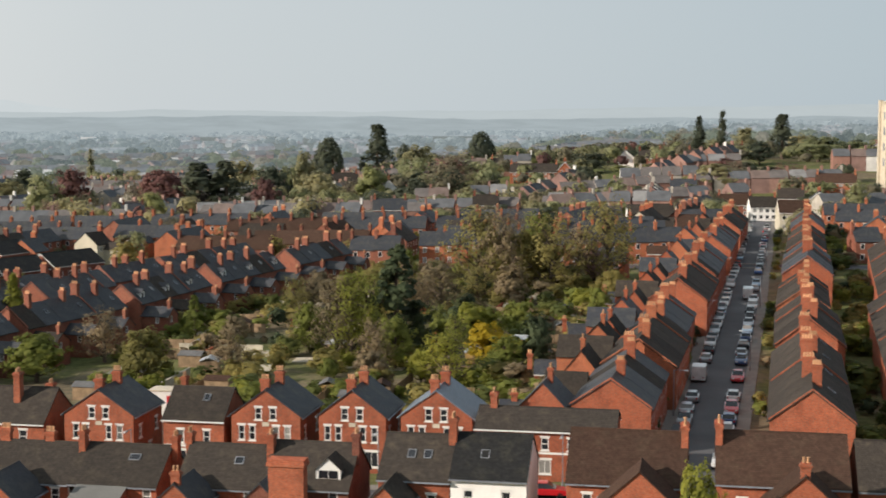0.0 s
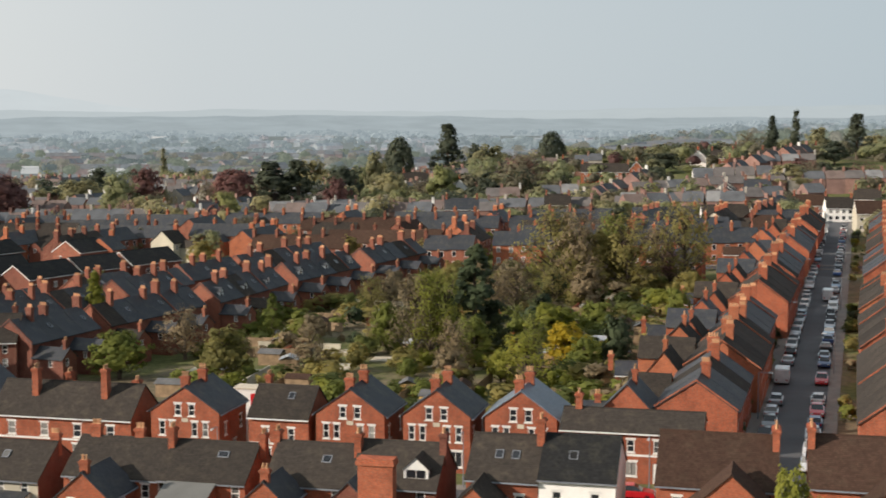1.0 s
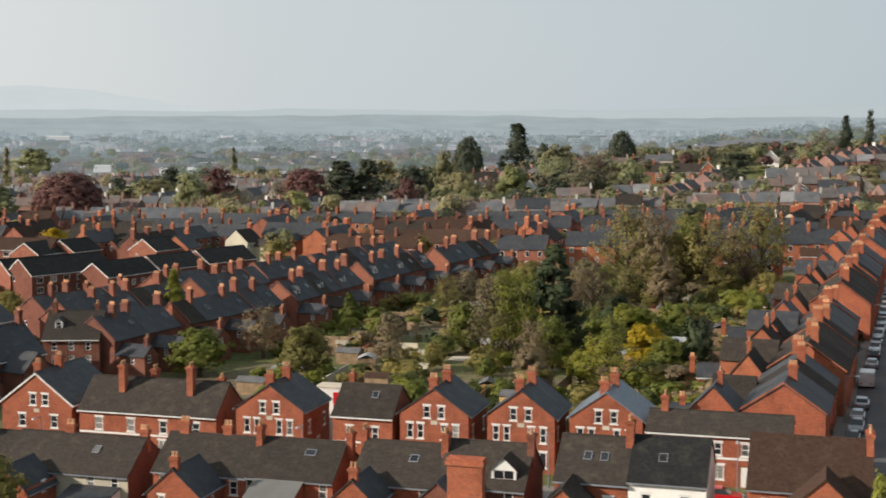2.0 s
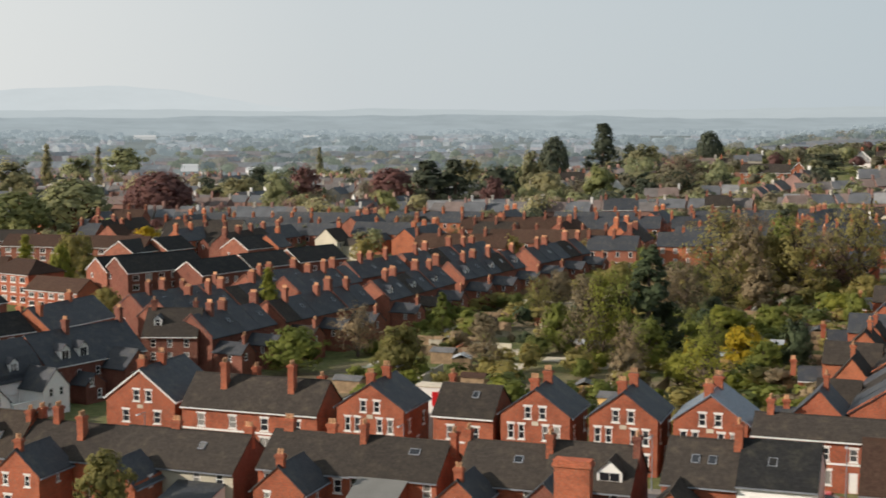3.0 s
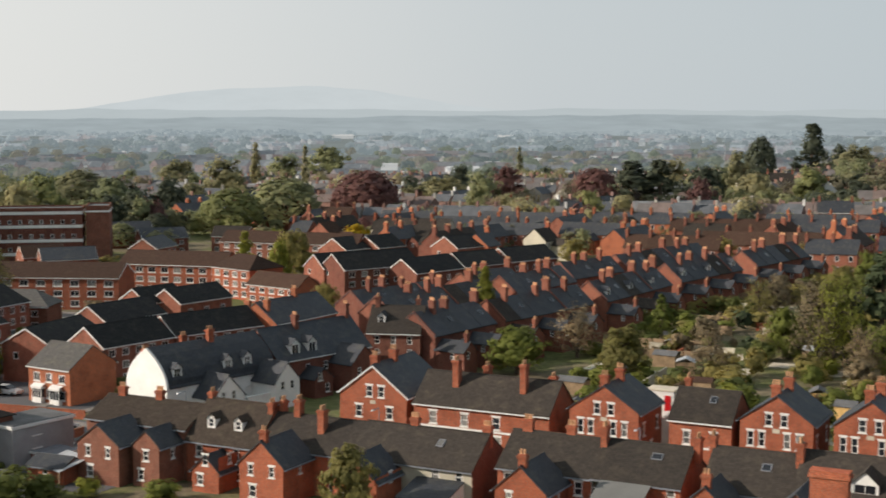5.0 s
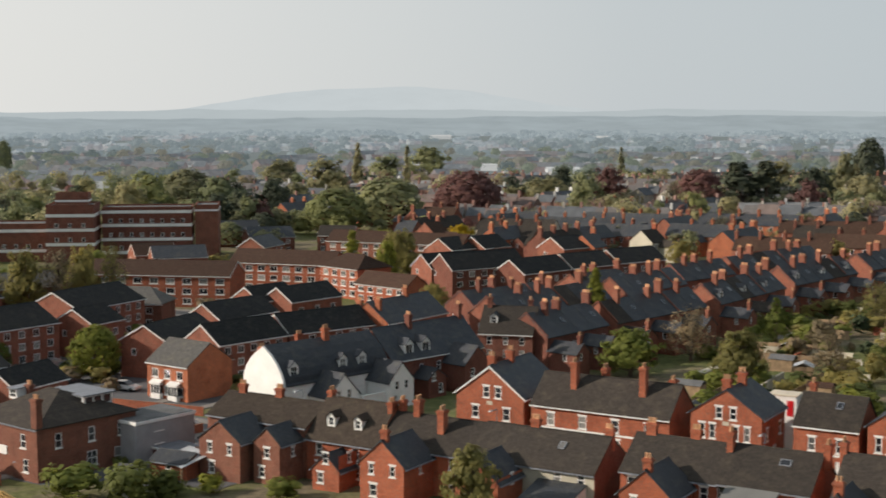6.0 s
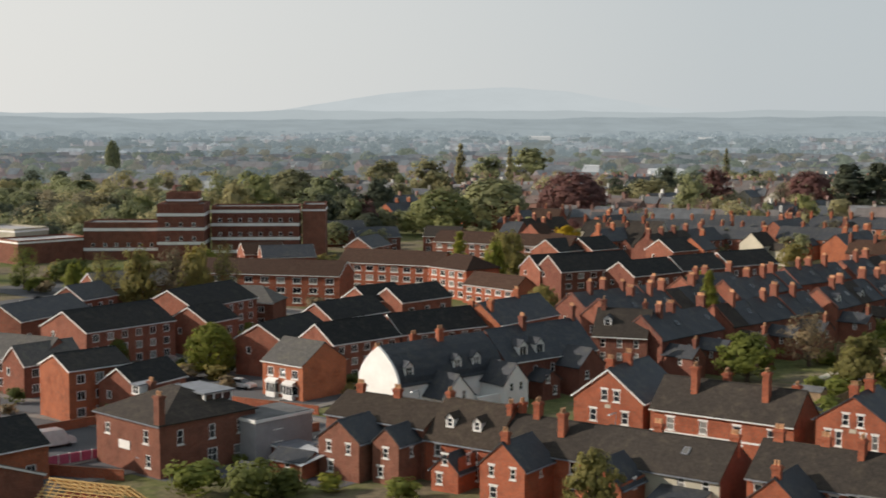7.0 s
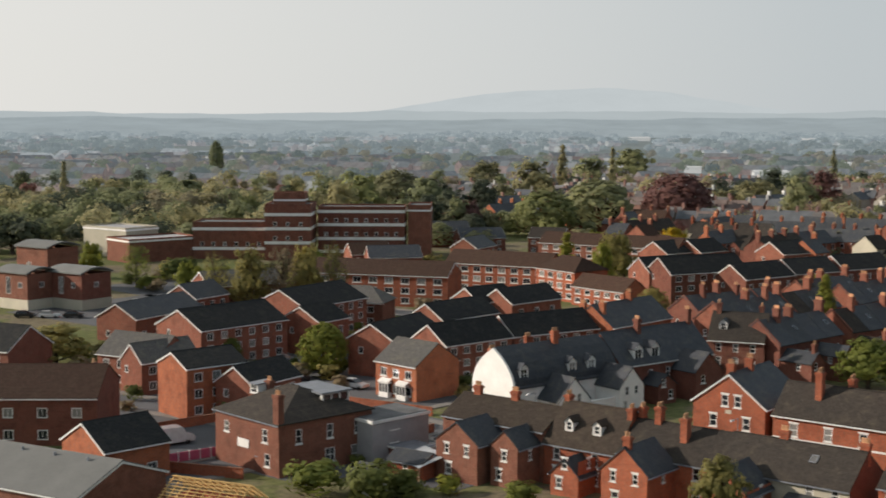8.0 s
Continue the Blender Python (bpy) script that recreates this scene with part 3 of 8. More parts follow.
# ---- trees ----
def leaf_mesh(centres, radii, per, size, flat=0.0, seed=1, axis=0.0):
    """Many small leaf sprays round each centre, lying along the outside of their clump."""
    rng = np.random.default_rng(seed)
    cs = np.array(centres, float)
    out = cs - cs.mean(axis=0)
    out /= np.linalg.norm(out, axis=1)[:, None] + 1e-9
    c, out = np.repeat(cs, per, axis=0), np.repeat(out, per, axis=0)
    r = np.repeat(np.array(radii, float), per)
    d = rng.normal(size=c.shape)
    d /= np.linalg.norm(d, axis=1)[:, None]
    d[:, 2] *= 1 - flat
    p = c + d * (r * rng.uniform(0.6, 1.0, len(r)))[:, None]
    n = d * 0.6 + out * axis + (0, 0, 0.06) + rng.normal(size=c.shape) * 0.14
    n /= np.linalg.norm(n, axis=1)[:, None] + 1e-9
    a = np.cross(n, rng.normal(size=c.shape))
    a /= np.linalg.norm(a, axis=1)[:, None] + 1e-9
    b = np.cross(n, a)
    s = (size * rng.uniform(0.6, 1.4, len(r)))[:, None]
    q = np.stack([p - a * s - b * s * 0.2, p - b * s * 0.75 + a * s * 0.2, p + a * s + b * s * 0.2, p + b * s * 0.75 - a * s * 0.2], 1).reshape(-1, 3)
    k = len(p)
    me = bpy.data.meshes.new("leaves")
    me.from_pydata(q.tolist(), [], (np.arange(4 * k).reshape(k, 4)).tolist())
    return me


def limb(bm, a, b, r0, r1, sides=6):
    a, b = Vector(a), Vector(b)
    q = (b - a).to_track_quat("Z", "Y")
    ring = []
    for p, r in ((a, r0), (b, r1)):
        ring.append([bm.verts.new(p + q @ Vector((r * math.cos(k * math.tau / sides), r * math.sin(k * math.tau / sides), 0))) for k in range(sides)])
    for k in range(sides):
        j = (k + 1) % sides
        bm.faces.new((ring[0][k], ring[0][j], ring[1][j], ring[1][k]))
    bm.faces.new(ring[1])


TREES = {}


def tree_kind(shape, variant):
    """Trunk and crown meshes of a tree 10 m high and about 7 m wide."""
    if (shape, variant) in TREES:
        return TREES[(shape, variant)]
    rng = random.Random(f"{shape}{variant}")
    bm = bmesh.new()
    cs, rs = [], []
    if shape in ("round", "bare", "spread"):
        base = 1.2
        limb(bm, (0, 0, -0.6), (0, 0, base), 0.34, 0.26)
        top = {"round": 9.4, "bare": 9.6, "spread": 9.2}[shape]
        limb(bm, (0, 0, base), (0.2, 0.1, top - 1.5), 0.24, 0.07)
        lumps = [(k * 2.4 + rng.uniform(-0.4, 0.4), min(0.97, 0.04 + 0.95 * k / 17 + rng.uniform(-0.05, 0.05))) for k in range(18)]
        for ang, up in lumps:
            reach = 2.9 * math.sin(math.pi * min(0.97, 0.24 + 0.70 * up)) ** 0.6 * rng.uniform(0.7, 1.08)
            z = base + 0.4 + (top - base - 1.2) * up
            tip = (reach * math.cos(ang), reach * math.sin(ang), z)
            limb(bm, (0, 0, max(base - 0.2, z - 2.2)), tip, 0.12, 0.04)
            for _ in range(6):
                o = Vector((rng.gauss(0, 0.75), rng.gauss(0, 0.75), rng.gauss(0, 0.6)))
                cs.append(Vector(tip) + o)
                rs.append(rng.uniform(0.55, 0.95))
                if shape == "bare":
                    limb(bm, tip, Vector(tip) + o * 1.3, 0.04, 0.015, 4)
        for _ in range(22):
            cs.append(Vector((rng.gauss(0, 1.0), rng.gauss(0, 1.0), rng.uniform(base + 1.5, top - 0.6))))
            rs.append(rng.uniform(0.5, 0.9))
        per, size = (34, 0.24) if shape != "bare" else (24, 0.135)
    elif shape == "dome":
        limb(bm, (0, 0, -0.6), (0, 0, 2.4), 0.42, 0.32)
        for k in range(210):
            up, a = (k + 0.5) / 210, k * 2.39996 + rng.uniform(-0.2, 0.2)
            r = math.sqrt(max(0.02, 1 - (1.55 * up - 0.55) ** 2)) * rng.uniform(0.82, 1.03) * (3.3 + 0.25 * math.sin(3 * a) + 0.2 * math.sin(5 * a + 9 * up))
            p = (r * math.cos(a), r * math.sin(a), 1.5 + 7.9 * up + rng.uniform(-0.25, 0.25))
            cs.append(p), rs.append(rng.uniform(0.45, 0.8))
            if k % 9 == 0:
                limb(bm, (0, 0, 1.8), p, 0.12, 0.03, 4)
        per, size = 25, 0.225
    elif shape == "cone":
        limb(bm, (0, 0, -0.6), (0, 0, 9.6), 0.3, 0.04)
        for k in range(110):
            z = 0.7 + 9.2 * (k / 110) ** 1.05
            r = max(0.15, 2.6 * (1 - (z - 0.6) / 9.6) ** 0.75) * rng.uniform(0.55, 1.05)
            a = rng.uniform(0, math.tau)
            cs.append((r * math.cos(a), r * math.sin(a), z)), rs.append(rng.uniform(0.4, 0.75) * (1.15 - z / 14))
        per, size = 34, 0.2
    elif shape == "tiers":
        limb(bm, (0, 0, -0.6), (0, 0, 9.7), 0.34, 0.05)
        for z in (2.2, 3.3, 4.4, 5.4, 6.4, 7.3, 8.2, 9.0, 9.6):
            r = 3.3 * (1 - (z - 1.2) / 9.4) + 0.35
            for k in range(12):
                a = rng.uniform(0, math.tau)
                q = r * rng.uniform(0.25, 1.0)
                cs.append((q * math.cos(a), q * math.sin(a), z + rng.gauss(0, 0.1))), rs.append(rng.uniform(0.4, 0.65))
                if k < 5:
                    limb(bm, (0, 0, z - 0.3), (q * math.cos(a), q * math.sin(a), z), 0.06, 0.02, 4)
        per, size = 34, 0.2
    elif shape == "column":
        limb(bm, (0, 0, -0.6), (0, 0, 9.5), 0.25, 0.05)
        for k in range(95):
            z = 0.9 + 8.8 * rng.random()
            r = 1.15 * math.sin(math.pi * min(0.97, 0.12 + z / 11)) * rng.uniform(0.3, 1.0)
            a = rng.uniform(0, math.tau)
            cs.append((r * math.cos(a), r * math.sin(a), z)), rs.append(rng.uniform(0.35, 0.6))
        per, size = 30, 0.18
    else:  # bush
        for _ in range(5):
            limb(bm, (0, 0, -0.4), (rng.gauss(0, 1.5), rng.gauss(0, 1.5), 5.0), 0.25, 0.1)
        for _ in range(46):
            a, r = rng.uniform(0, math.tau), 3.2 * math.sqrt(rng.random())
            cs.append((r * math.cos(a), r * math.sin(a), rng.uniform(1.2, 8.6 - 0.5 * r))), rs.append(rng.uniform(0.9, 1.6))
        per, size = 30, 0.42
    trunk = mesh_of(bm, BARK)
    crown = leaf_mesh(cs, rs, per, size, seed=variant + 7, axis=1.1)
    TREES[(shape, variant)] = (trunk, crown)
    return TREES[(shape, variant)]


CROWNS = {}
TREE_WORDS = {"green": "fresh green", "lime": "bright lime-green", "olive": "olive-green budding", "dark": "dark evergreen", "brown": "brown budding",
              "copper": "dark copper-red", "yellow": "golden yellow", "pink": "pale pink blossoming", "hedge": "dull green"}
SHAPE_WORDS = {"round": "broadleaf tree", "dome": "dense domed tree", "bare": "open twiggy tree", "spread": "broad spreading tree", "cone": "conical conifer tree",
               "tiers": "cedar with layered branches", "column": "slender columnar tree", "bush": "garden shrub"}
tree_count = [0]


def thinned(crown, step, grow):
    """A copy of a crown with fewer and larger leaf sprays."""
    v = np.empty(len(crown.vertices) * 3)
    crown.vertices.foreach_get("co", v)
    v = v.reshape(-1, 4, 3)[::step]
    c = v.mean(axis=1, keepdims=True)
    q = (c + (v - c) * grow).reshape(-1, 3)
    me = bpy.data.meshes.new("leaves")
    me.from_pydata(q.tolist(), [], np.arange(len(q)).reshape(-1, 4).tolist())
    return me


def tree(shape, leaf, x, y, height, width, where="among the gardens"):
    tree_count[0] += 1
    variant = tree_count[0] % 3
    trunk, crown = tree_kind(shape, variant)
    # far trees get the leaves whose colour has haze in it
    far = math.hypot(x, y) > 410 and leaf in HAZED_LEAVES
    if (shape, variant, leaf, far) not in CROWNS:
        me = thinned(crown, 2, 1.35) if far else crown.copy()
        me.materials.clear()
        me.materials.append(HAZED_LEAVES[leaf] if far else LEAVES[leaf])
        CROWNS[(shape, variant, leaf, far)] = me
    ob = thing("shrub" if shape == "bush" else "tree", x, y, (tree_count[0] * 67) % 360, f"{TREE_WORDS[leaf]} {SHAPE_WORDS[shape]} {where}", "shrub" if shape == "bush" else "tree")
    k = width / {"round": 7.4, "dome": 7.4, "bare": 7.4, "spread": 8.5, "cone": 5.6, "tiers": 7.2, "column": 2.8, "bush": 8.0}[shape]
    ob.scale = (k, k, height / 10)
    if shape != "bush":
        link("trunk", trunk, ob)
    link("crown", CROWNS[(shape, variant, leaf, far)], ob)
    return ob


GROVES = {}
SIGHT_LINES = ((-0.724, 372), (-0.664, 377))


def grove_add(shape, leaf, x, y, height, width):
    # no grove trees along two sight lines from the camera to the domed trees
    if any(300 < y < far and abs(x + 12 - a * y) < 19 for a, far in SIGHT_LINES):
        return
    GROVES.setdefault((leaf, math.hypot(x, y) > 400), []).append((shape, x, y, height, width))


def plant_groves():
    """Joins the many farther trees and shrubs, one object for each colour of leaf."""
    for (leaf, far), rows in GROVES.items():
        vs, n = [], 0
        for i, (shape, x, y, height, width) in enumerate(rows):
            crown = tree_kind(shape, i % 3)[1]
            v = np.empty(len(crown.vertices) * 3)
            crown.vertices.foreach_get("co", v)
            step = 5
            v = v.reshape(-1, 4, 3)[i % step::step]
            k = width / {"round": 7.4, "dome": 7.4, "bare": 7.4, "spread": 8.5, "cone": 5.6, "tiers": 7.2, "column": 2.8, "bush": 8.0}[shape]
            c = v.mean(axis=1, keepdims=True)
            v = c + (v - c) * (2.0 if shape != "bush" else 1.9)
            a = i * 1.7
            r = np.array([[math.cos(a), -math.sin(a), 0], [math.sin(a), math.cos(a), 0], [0, 0, 1]])
            v = (v @ r.T) * (k, k, height / 10) + (x, y, gz(x, y))
            vs.append(v.reshape(-1, 3))
        q = np.concatenate(vs)
        me = bpy.data.meshes.new("grove")
        me.from_pydata(q.tolist(), [], np.arange(len(q)).reshape(-1, 4).tolist())
        me.materials.append(HAZED_LEAVES[leaf] if far and leaf in HAZED_LEAVES else LEAVES[leaf])
        tagged(new("grove", me), f"{TREE_WORDS[leaf]} trees and shrubs between the houses", "trees", kind="stuff")


# ---- ground and roads ----
def ground_sheet():
    xs = sorted({*np.arange(-420, 181, 12).tolist(), *(-4800, -3600, -2600, -1800, -1200, -1000, -900, -800, -700, -600, -550, -500, 260, 400, 700, 1200, 2000, 3200, 4800)})
    ys = sorted({*np.arange(-60, 601, 12).tolist(), *(-4800, -2400, -900, -300, -120, 660, 720, 800, 900, 1000, 1100, 1300, 1500, 1800, 2200, 3200, 4800)})
    verts = [(x, y, gz(x, y)) for y in ys for x in xs]
    w = len(xs)
    faces = [(j * w + i, j * w + i + 1, (j + 1) * w + i + 1, (j + 1) * w + i) for j in range(len(ys) - 1) for i in range(w - 1)]
    me = bpy.data.meshes.new("ground")
    me.from_pydata(verts, [], faces)
    m, n, l, b = base_material("garden_ground", 0.95, 0.0, 0.1)
    co = n.new("ShaderNodeTexCoord").outputs["Object"]
    r1 = ramp(n, [(0.30, (0.085, 0.112, 0.038)), (0.48, (0.125, 0.133, 0.056)), (0.56, (0.170, 0.145, 0.098)), (0.72, (0.120, 0.098, 0.070))])
    l.new(noisy(n, l, co, 0.045, 6.0, 0.65), r1.inputs[0])
    r2 = ramp(n, [(0.3, (0.6, 0.6, 0.6)), (0.7, (1.35, 1.3, 1.2))])
    l.new(noisy(n, l, co, 0.9, 5.0), r2.inputs[0])
    l.new(mixed(n, l, "MULTIPLY", 0.9, r1.outputs[0], r2.outputs[0]), b.inputs["Base Color"])
    me.materials.append(m)
    # past 900 m the ground has haze in its colour and a glow
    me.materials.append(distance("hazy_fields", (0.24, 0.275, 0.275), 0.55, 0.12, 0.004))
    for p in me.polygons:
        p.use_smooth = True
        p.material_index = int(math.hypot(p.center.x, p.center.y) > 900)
    tagged(new("ground", me), "rough grass and dark garden soil", "ground", kind="structure")


def strip(name, a, b, w0, w1, up, mat, label, category, kind="structure", thick=0.12, parent=None):
    """A band along the line from a to b that follows the ground, from w0 to w1 metres to its right."""
    a, b = Vector(a), Vector(b)
    d = (b - a).normalized()
    side = Vector((d.y, -d.x))
    n = max(2, int((b - a).length / 8))
    bm = bmesh.new()
    rows = []
    for k in range(n + 1):
        p = a.lerp(b, k / n)
        row = []
        for w, dz in ((w0, -thick), (w0, 0), (w1, 0), (w1, -thick)):
            q = p + side * w
            row.append(bm.verts.new((q.x, q.y, gz(q.x, q.y) + up + dz)))
        rows.append(row)
    for k in range(n):
        for i in range(3):
            bm.faces.new((rows[k][i], rows[k][i + 1], rows[k + 1][i + 1], rows[k + 1][i]))
    bm.faces.new(rows[0]), bm.faces.new(rows[-1][::-1])
    ob = new(name, mesh_of(bm, mat))
    return tagged(ob, label, category, kind=kind)


ground_sheet()
# the parked-up street that runs away north, the cross street between the two near rows, and the side streets
ST_A, ST_B = (-2.2, 130.0), (16.9, 475.0)
ROADS = [
    (ST_A, ST_B, 7.4), ((-165, 133.5), (60, 133.5), 6.4), ((-147.5, 134), (-139.5, 215), 6.0), ((-113.5, 205), (-104.5, 330), 6.4),
    ((-148.0, 205), (-128.0, 335), 6.0), ((-190, 130), (-182.0, 232), 6.0), ((-260, 205), (-130, 228), 5.5), ((-230, 338), (60, 342), 6.0),
    ((-145, 78), (-136, 133), 6.5), ((-215, 118), (-150, 122), 5.5),
]
for a, b, w in ROADS:
    strip("road", a, b, -w / 2, w / 2, 0.02, ASPHALT, "worn grey asphalt road", "road")
    strip("pavement", a, b, w / 2, w / 2 + 1.6, 0.14, PAVING, "grey paved footway with kerb", "pavement", thick=0.25)
    strip("pavement", a, b, -w / 2 - 1.6, -w / 2, 0.14, PAVING, "grey paved footway with kerb", "pavement", thick=0.25)

# tarmac courts round the inn and between the newer houses
for a, b, w in (((-180, 139.5), (-126, 139.5), 36.0), ((-208, 188), (-146, 188), 48.0), ((-272, 200), (-208, 200), 38.0), ((-135, 137), (-112, 137), 26.0), ((-292, 222), (-240, 216), 22.0)):
    strip("yard", a, b, 0, w, 0.05, ASPHALT, "worn tarmac yard with parked cars", "yard", thick=0.2)

# ---- near cross street: the tall gabled row ----
def gabled_villa(x, y=143.4, roof=None, width=7.6, deep=8.2, eave=6.25, ridge=9.0, barge=False, few=False):
    up = [("l", u, 5.75, 0.78, 1.35) for u in (-0.82, 0.82)] + [("l", u, 3.45, 0.72, 1.65) for u in (-2.75, -1.55, 1.15, 2.45)]
    if few:
        up = [("l", u, 5.9, 0.9, 1.4) for u in (-0.5, 1.15)] + [("l", u, 3.3, 0.95, 1.5) for u in (-2.0, 2.3)]
    low = [("l", -2.1, 0.75, 1.5, 1.7, "bay"), ("l", 2.1, 0.75, 1.5, 1.7, "bay"), ("l", 0.0, 0.1, 0.9, 2.1, "door")]
    sides = [("f", -2.2, 3.4, 0.8, 1.4), ("f", 2.4, 3.4, 0.8, 1.4), ("f", 0.5, 0.9, 0.8, 1.4)]
    h = house("villa", x, y + deep / 2, 90, deep, width, eave, ridge, up + low + sides, BRICK, roof or SLATE, 0.0,
              [(-deep / 2 + 1.2, 0.35, 1.35, 0.62, 0.95, 3), (-deep / 2 + 5.0, -0.1, 1.45, 0.62, 0.95, 3)], barge,
              "tall red-brick house with a street-facing gable and slate roof", group="gabled houses along the street")
    bm = bmesh.new()
    add_box(bm, -deep / 2 - 0.04, -deep / 2 + 0.05, -0.38, 0.38, 5.05, 5.5)
    part("date_stone", bm, STONE, h, "pale stone plaque")
    return h


SLATE_PALE = tiling("weathered_blue_slate", (0.13, 0.16, 0.20), moss=0.1, rough=0.4)
gabled_villa(-28.1, roof=SLATE_PALE, width=7.7)
gabled_villa(-37.3, width=7.4)
gabled_villa(-47.0, width=7.8)
gabled_villa(-66.4, width=8.2)
gabled_villa(-96.3, width=9.4, ridge=9.8, eave=6.3, barge=True, deep=10.6, few=True)


def terrace_front(name, x0, x1, y, D, eave, ridge, n, wall=None, roof=None, chims=(), label="", extra=(), v=3.1, hgt=1.5, w=0.8, band=True, white=False):
    """A row fronting the street with its ridge along x."""
    L = x1 - x0
    o = []
    for k in range(n):
        u = ((k + 0.5) / n - 0.5) * (L - 1.0)
        o += [("f", u, v, w, hgt)]
        o += [("f", u, 0.1, 0.9, 2.1, "door")] if k % 2 else [("f", u, 0.8, 1.3, 1.5, "bay")]
    h = house(name, (x0 + x1) / 2, y + D / 2, 0, L, D, eave, ridge, o + list(extra), wall, roof, 0.0, chims, False, label, gutter="white")
    if band:
        bm = bmesh.new()
        add_box(bm, -L / 2 + 0.02, L / 2 - 0.02, -D / 2 - 0.05, -D / 2 + 0.02, v - 0.42, v - 0.2)
        part("string_course", bm, PAINT, h, "white painted stone band")
    return h


terrace_front("terraced_house", -90.6, -73.0, 143.4, 7.6, 5.5, 8.7, 4, BRICK, SLATE_GREY, [(-4.2, -1.4, 3.0, 0.75, 0.95, 4), (4.6, -1.4, 3.2, 0.75, 0.95, 4), (-1.5, 1.5, 2.2, 0.75, 0.95, 4), (6.9, 2.0, 1.9, 0.75, 0.95, 3)],
              "long red-brick terrace with white window surrounds and grey slates", w=1.0)
lo = terrace_front("terraced_house", -58.8, -51.8, 143.4, 7.4, 5.8, 8.6, 2, BRICK, SLATE_GREY, [(-2.8, 1.2, 1.9, 0.6, 0.9, 3)], "red-brick house with white-trimmed sash windows and slate roof")
add_skylight(lo, 0.8, -1.3, 7.75, 37)
terrace_front("terraced_house", -23.6, -9.0, 141.5, 7.0, 5.4, 6.95, 5, BRICK, SLATE_GREY, [(-5.8, 0, 1.6, 0.7, 0.9, 3)], "low red-brick range with grey roof and white bands", v=3.3, hgt=1.3)


# ---- near row seen from behind, with its rear wings ----
def rear_wing(h, u, D, w, deep, eave, ridge, wall, roof, wins=2, style="gable", chimney=False):
    """A lower wing with its ridge across, standing out from the side that faces the gardens."""
    m = pose(u, -D / 2 - deep / 2 + 0.05, 0, 0, 0, 90)
    o = [("l", -w * 0.22, 3.0, 0.62, 1.1), ("l", w * 0.22, 0.9, 0.7, 1.2)] if wins == 2 else [("l", 0.0, 3.0, 0.75, 1.15), ("l", -w * 0.2, 0.8, 0.8, 1.2)]
    if wins == 4:
        o = [("l", -w * 0.24, 3.1, 0.65, 1.15), ("l", w * 0.24, 3.1, 0.65, 1.15), ("l", -w * 0.2, 0.8, 0.9, 1.3)]
    o += [("f", 0.3, 3.0, 0.6, 1.0)]
    add_walls(h, deep, w, eave, ridge, o, wall, name="rear_wall", m=m)
    add_roof(h, deep, w, eave, ridge, roof, name="rear_roof", m=m)
    if chimney:
        add_chimney(h, u, -D / 2 - deep + 0.7, ridge, 1.1, 0.8, 0.55, 2, BRICK if wall is RENDER_WHITE else wall)


def lean_to(h, u, D, w, deep, hi, lo_, wall, roof):
    bm = bmesh.new()
    y0, y1 = -D / 2 - deep, -D / 2 + 0.02
    add_box(bm, u - w / 2, u + w / 2, y0, y1, -1.2, lo_)
    a = [bm.verts.new(p) for p in ((u - w / 2, y0, lo_), (u - w / 2, y1, lo_), (u - w / 2, y1, hi))]
    b = [bm.verts.new(p) for p in ((u + w / 2, y0, lo_), (u + w / 2, y1, lo_), (u + w / 2, y1, hi))]
    bm.faces.new(a), bm.faces.new(b[::-1])
    part("lean_to", bm, wall, h)
    bm = bmesh.new()
    k = (hi - lo_) / deep
    add_slab(bm, [(u - w / 2 - 0.1, y0 - 0.2, lo_ - 0.2 * k + 0.02), (u + w / 2 + 0.1, y0 - 0.2, lo_ - 0.2 * k + 0.02), (u + w / 2 + 0.1, y1, hi + 0.02), (u - w / 2 - 0.1, y1, hi + 0.02)], 0.1)
    part("lean_to_roof", bm, roof, h)


def rear_house(x0, x1, yr, D, eave, ridge, wall, roof, wins, chims, label, name="terraced_house", v=3.0):
    L = x1 - x0
    o = []
    for u in wins:
        o += [("f", u, v, 0.85, 1.35), ("f", u, 0.8, 0.95, 1.3)]
    for u in (-L / 4, L / 4):
        o += [("b", u, 3.0, 0.85, 1.4), ("b", u, 0.8, 1.3, 1.5, "bay")]
    return house(name, (x0 + x1) / 2, yr, 0, L, D, eave, ridge, o, wall, roof, 0.0, chims, False, label, group="row backing onto the gardens", gutter=True)


f1 = rear_house(-120.8, -106.6, 124, 8.0, 5.9, 7.9, BRICK_BROWN, TILE_MOSSY, (-5.6, 2.6), [(-5.0, 0, 1.1, 0.95, 0.6, 4), (0.4, 0, 1.1, 0.95, 0.6, 4)], "brown-brick terrace with a long brown tiled roof")
rear_wing(f1, -0.8, 8.0, 5.8, 5.5, 4.6, 6.7, BRICK_BROWN, SLATE, 4)
rear_wing(f1, 4.8, 8.0, 3.6, 4.2, 4.7, 6.3, BRICK_BROWN, SLATE, 1)
f2 = rear_house(-106.4, -97.2, 124, 8.4, 4.7, 8.5, BRICK, TILE_MOSSY, (-2.9, 2.0), [(-4.3, 0.3, 1.0, 0.6, 0.9, 3), (4.4, -0.6, 1.0, 0.6, 0.9, 3)], "red-brick house with two white attic dormers in a brown roof", v=2.85)
for u in (-2.1, 1.5):
    add_dormer(f2, u, -3.0, 5.9, 1.05, 1.15, -1, PAINT, TILE_MOSSY)
rear_wing(f2, 0.4, 8.4, 3.5, 3.4, 2.4, 4.0, BRICK, SLATE, 1)
